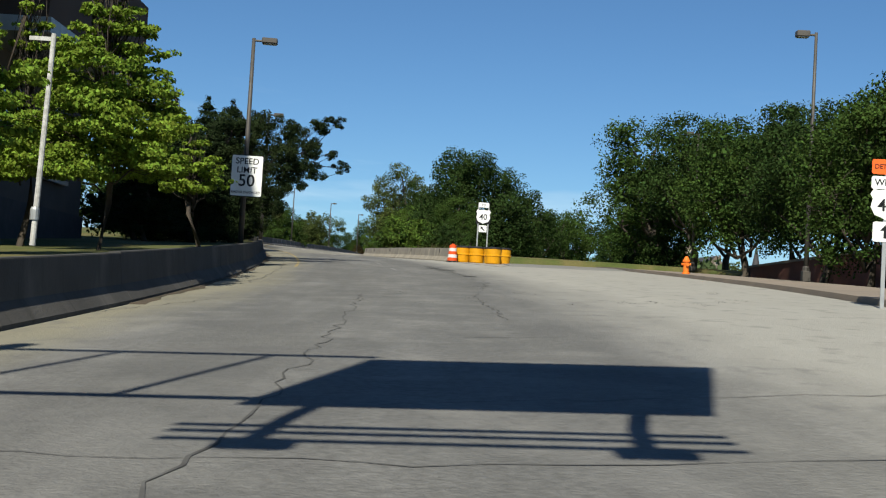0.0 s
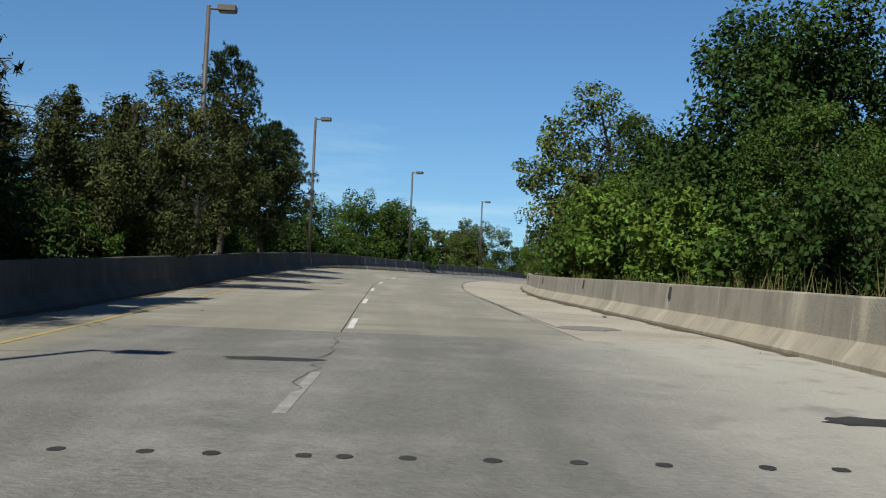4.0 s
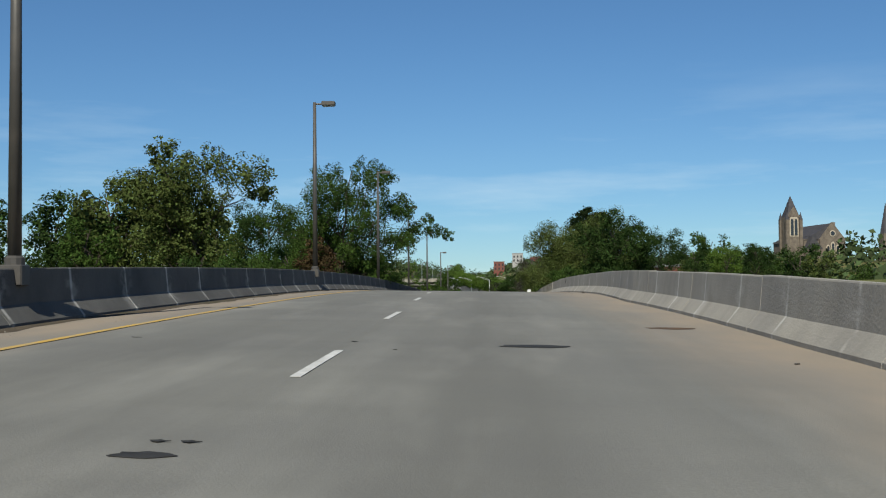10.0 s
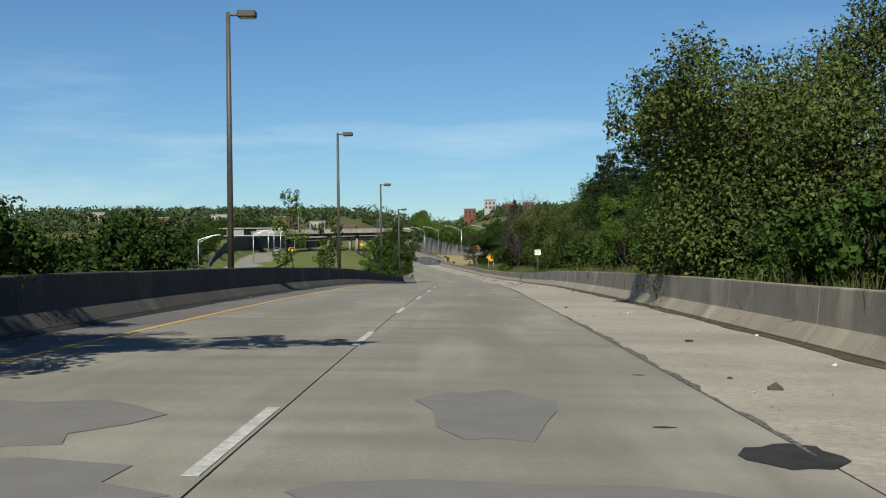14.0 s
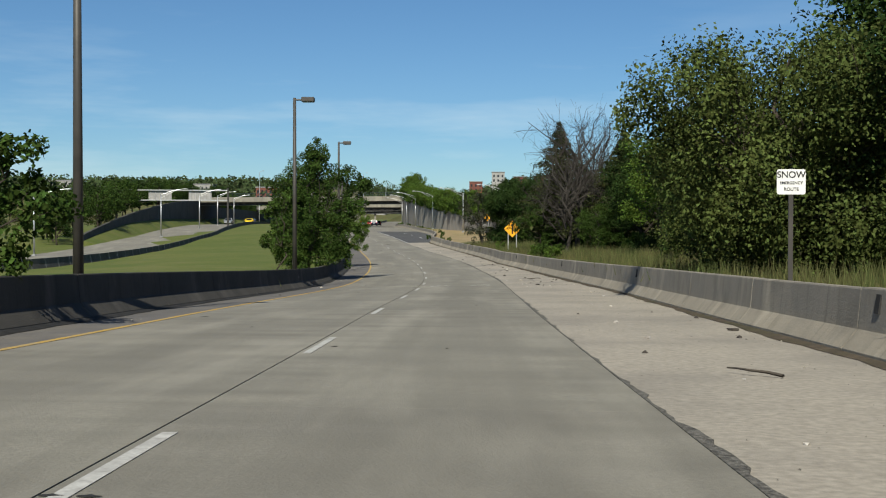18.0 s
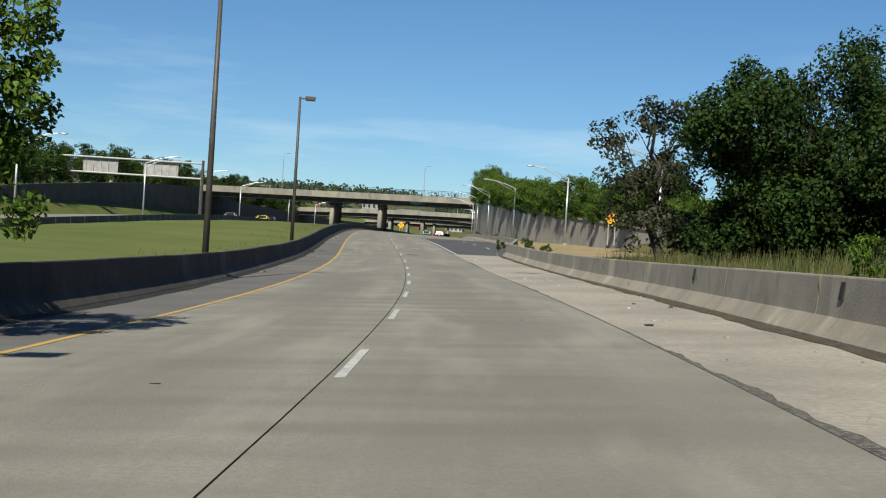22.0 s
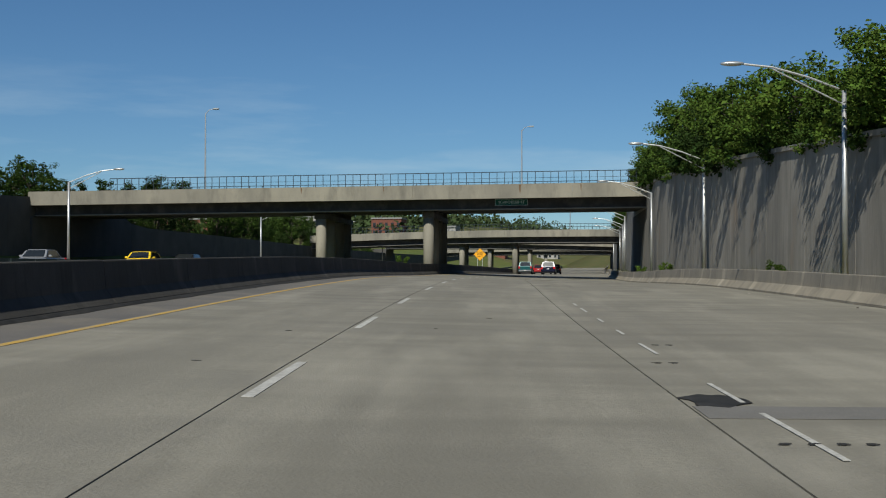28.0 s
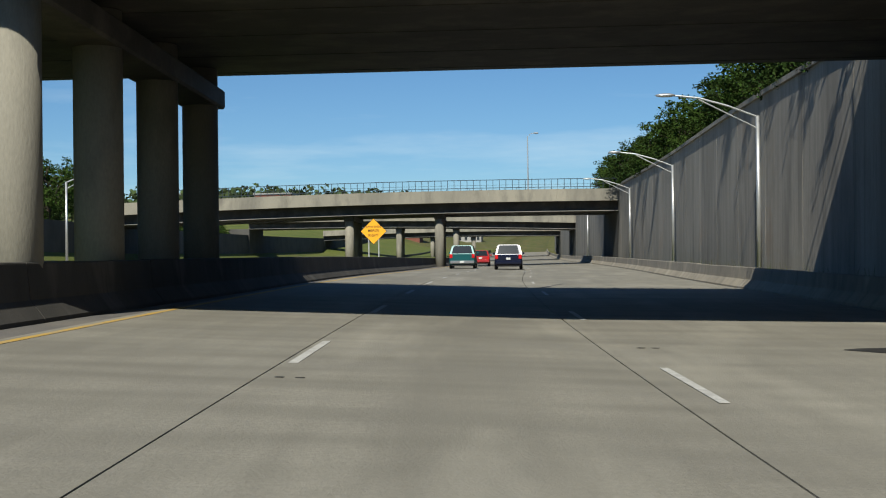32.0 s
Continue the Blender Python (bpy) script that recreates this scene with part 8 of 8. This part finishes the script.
# the path near s 81 paints a lamp pole's shadow line among the cracks
for k, pth in enumerate(([(25.5, -1.0), (13.2, -0.8), (8.2, -0.75), (2, -0.9)], [(23.0, -2.4), (22.5, -3.4), (17.3, -4.6)], [(19.5, 1.3), (19.5, 3.3), (19.1, 5.3)], [(14.5, 0.7), (14.9, 2.0)], [(36.6, 2.15), (34.6, 2.3), (25.1, 1.3), (18, 1.5)], [(55, 2.0), (49.9, 1.7), (42, 1.9), (36.6, 2.15)], [(80.5, -4.4), (81.2, -2.6), (82.0, -1.2)], [(10, 5.5), (9.2, 2.6), (8.6, 0.5)], [(6.5, -3.2), (6.2, 0.4), (6.7, 3.5)], [(85, 0.02), (78, 0.05)], [(30, -3.9), (60, -4.3), (78, -4.1)])):
    crack(pth, 0.022 if k < 7 else 0.018, "crack_grey", seed=k + 3, wander=0.16)
for k, (q, v) in enumerate(((24.4, -0.55), (25.6, -0.35), (26.9, -0.3), (28.4, 0.0), (23.6, 1.2), (25.2, 1.25), (29.2, 1.75), (31.0, 1.8), (24.6, 2.2), (24.2, 4.2), (24.6, 4.9), (24.3, 5.6), (25.3, 6.5), (27.6, 2.5), (33.6, 2.1), (23.2, -0.9), (22.6, 0.3), (22.9, 3.1), (26.2, 7.0), (30.6, 7.6))):
    for j in range(15):
        patch(q + srnd0.gauss(0, 0.3), v + srnd0.gauss(0, 0.13), srnd0.uniform(0.02, 0.08), srnd0.uniform(0.01, 0.04), "crack_grey", 0.0065, 700 + 9 * k + j, 9, 0.7, "frayed_spot")
for v0 in (0.48, 2.2):
    for k in range(9):
        s0 = 387.0 + k * 0.13
        a0 = v0 + 0.1 * math.sin(k * 2.3)
        crack([(s0, a0), (s0 + 0.05, a0 + 0.4), (s0 - 0.04, a0 + 0.8 - 0.25 * (k % 2))], 0.035, "chalk", 400 + k, 0.3, 0.007)
    for k in range(4):
        crack([(387.05, v0 + 0.15 + k * 0.18), (387.95, v0 + 0.1 + k * 0.18)], 0.03, "chalk", 430 + k, 0.2, 0.0072)
def ravel_edge(s):
    """Width of the crumbled joint beside the right lane."""
    w = 0.05 + 0.06 * math.sin(s * 0.21) + 0.05 * math.sin(s * 0.077 + 1.0) + 0.03 * math.sin(s * 1.9) + 0.022 * math.sin(s * 5.3 + 0.4) + 0.015 * math.sin(s * 11.7)
    return max(0.012, w)


for a, c in ((100, 150), (264, 486)):
    sweep("crumbled_joint", a, c, lambda s: [(3.535, 0.001), (3.545 + ravel_edge(s), 0.001), (3.545 + ravel_edge(s) * 0.9, 0.0066), (3.535, 0.0066)], "ravel", scars, 0.22)
crack([(596.4, 3.5), (596.6, 4.4), (596.4, 5.0)], 0.45, "patch_dark", 511, 0.15, 0.006)
crack([(626.0, 3.6), (626.1, 6.5), (625.8, 10.4)], 0.3, "patch_dark", 512, 0.18, 0.006)
crack([(607.8, 4.0), (607.7, 10.4)], 0.3, "patch_dark", 513, 0.12, 0.006)
srnd = random.Random(77)
for k in range(70):      # small dark scuffs and tar spots
    s = srnd.uniform(86, 640)
    patch(s, srnd.uniform(-3.3, 3.4), srnd.uniform(0.04, 0.1), srnd.uniform(0.05, 0.18), "patch_dark", 0.0055, 600 + k, 7, 0.5, "tar_spot")

# ---- litter, sticks and weeds ----
def scrap(seed, r):
    rng = np.random.default_rng(seed)
    bm = bmesh.new()
    bmesh.ops.create_icosphere(bm, subdivisions=1, radius=r)
    for v in bm.verts:
        v.co = Vector((v.co.x * rng.uniform(0.6, 1.6), v.co.y * rng.uniform(0.6, 1.5), max(-r * 0.3, v.co.z * rng.uniform(0.3, 0.9))))
    return bm


lrnd = random.Random(9)
scraps = [part("litter", scrap(300 + k, 0.09 + 0.04 * k), "litter" if k < 3 else "debris_dark") for k in range(5)]
used = [False] * 5
spots = [(467, -5.3), (463, -5.1), (470.3, -5.2), (468.2, -5.0), (465.5, -5.15), (466.3, -5.35), (471.5, -5.3), (361.2, 6.6), (357.3, 6.5), (349.1, 4.8), (306.4, 6.1), (301.9, 6.0), (404, 6.1)] + [(lrnd.uniform(385, 399), lrnd.uniform(4.3, 6.2)) for _ in range(26)] + [(412.8, 5.2), (410.1, 4.6), (154.4, 5.9), (154.2, 5.6), (154.6, 6.1), (228.5, 5.9), (252, -4.7), (253.5, -4.6), (255, -4.75), (258, -4.4), (502.1, 6.4), (502.6, 6.8), (503, 7.2), (424, -4.6), (425, -4.4)]
spots += [(lrnd.uniform(265, 490), lrnd.uniform(3.9, 6.2)) for _ in range(60)] + [(s, vl(s) + lrnd.uniform(0.1, 0.9)) for s in (lrnd.uniform(265, 640) for _ in range(40))] + [(s, vr(s) - lrnd.uniform(0.1, 1.0)) for s in (lrnd.uniform(85, 640) for _ in range(45))]
for s, v in spots:
    k = lrnd.choice((0, 0, 1, 1, 2, 3, 3, 4))
    m = at_road(s, v, 0.002, lrnd.uniform(0, 360)) @ Matrix.Diagonal((1, 1, 1, 1)) @ Matrix.Scale(lrnd.choice((0.14, 0.17, 0.2, 0.24, 0.3, 0.42)), 4)
    if used[k]:
        ob = scraps[k].copy()
        scene.collection.objects.link(ob)
    else:
        ob, used[k] = scraps[k], True
    ob.matrix_basis = m
    tagged(ob, "crumpled scrap of pale roadside litter" if k < 3 else "dark clod of roadside debris", "litter", "roadside litter")
for k, (s, v, ln, tn) in enumerate(((422.1, 4.7, 1.0, 80), (349.5, 5.0, 0.7, 40), (410, 4.9, 0.6, 20), (395, 5.2, 0.8, 60), (333, 4.8, 0.7, 75))):
    bm = bmesh.new()
    limb(bm, (0, -ln / 2, 0.03), (0, ln / 2, 0.05), 0.02, 0.008, np.random.default_rng(k), 4, 5)
    tagged(part("stick", bm, "debris_dark"), "dry fallen stick on the shoulder", "stick").matrix_basis = at_road(s, v, 0.0, tn)


def tall_grass():
    rng = np.random.default_rng(91)
    V = []
    def blades(s, v, n, h, spread):
        base = rp(s, v, ground_lift(s, v) - 0.05)
        c = np.array(base) + np.stack([rng.normal(0, spread, n), rng.normal(0, spread, n), np.zeros(n)], 1)
        a = rng.uniform(0, 2 * np.pi, n)
        hh = h * rng.uniform(0.5, 1.2, n)
        side = np.stack([np.cos(a), np.sin(a), np.zeros(n)], 1) * 0.013
        lean = np.stack([rng.normal(0, 0.2, n), rng.normal(0, 0.2, n), np.ones(n)], 1) * hh[:, None]
        V.append(np.stack([c - side, c + side, c + lean + side * 0.15, c + lean - side * 0.15], 1).reshape(-1, 3))
    for _ in range(2600):
        s = rng.uniform(264, 464)
        blades(s, vr(s) + 0.95 + rng.uniform(0, 1) ** 1.4 * 8, 28, rng.uniform(0.3, 0.7), 0.32)
    for _ in range(240):
        s = rng.uniform(80, 140)
        blades(s, vr(s) + 1.0 + rng.uniform(0, 2), 16, rng.uniform(0.3, 0.8), 0.25)
    for _ in range(260):
        s = rng.uniform(540, 700)
        blades(s, vr(s) + 0.95 + rng.uniform(0, 1.6), 14, rng.uniform(0.2, 0.7), 0.2)
    for _ in range(500):
        s = rng.uniform(290, 640)
        blades(s, vl(s) - 1.2 - rng.uniform(0, 3.5), 12, rng.uniform(0.08, 0.25), 0.4)
    ob = fill_mesh("tall_grass", np.concatenate(V), "blade", None)
    tagged(ob, "tall straw and green grass along the barriers", "grass", kind="stuff")


tall_grass()
for s, v, h in ((484, 7.4, 0.8), (492, 7.6, 0.6), (500, 8.4, 0.45), (506, 9.2, 0.5), (512, 10.2, 0.7), (520, 11.2, 0.7), (530, 12.0, 0.7), (641, -5.6, 1.4), (641.5, 12.0, 1.2), (560, 12.2, 0.9), (595, 12.2, 1.0), (626, 12.1, 1.3), (438, 7.1, 1.1), (415, 7.2, 1.2), (497.5, 6.4, 0.8)):
    plant("shrub" if h > 1.05 else "bush", s, v, h, 0.7, 0.05)
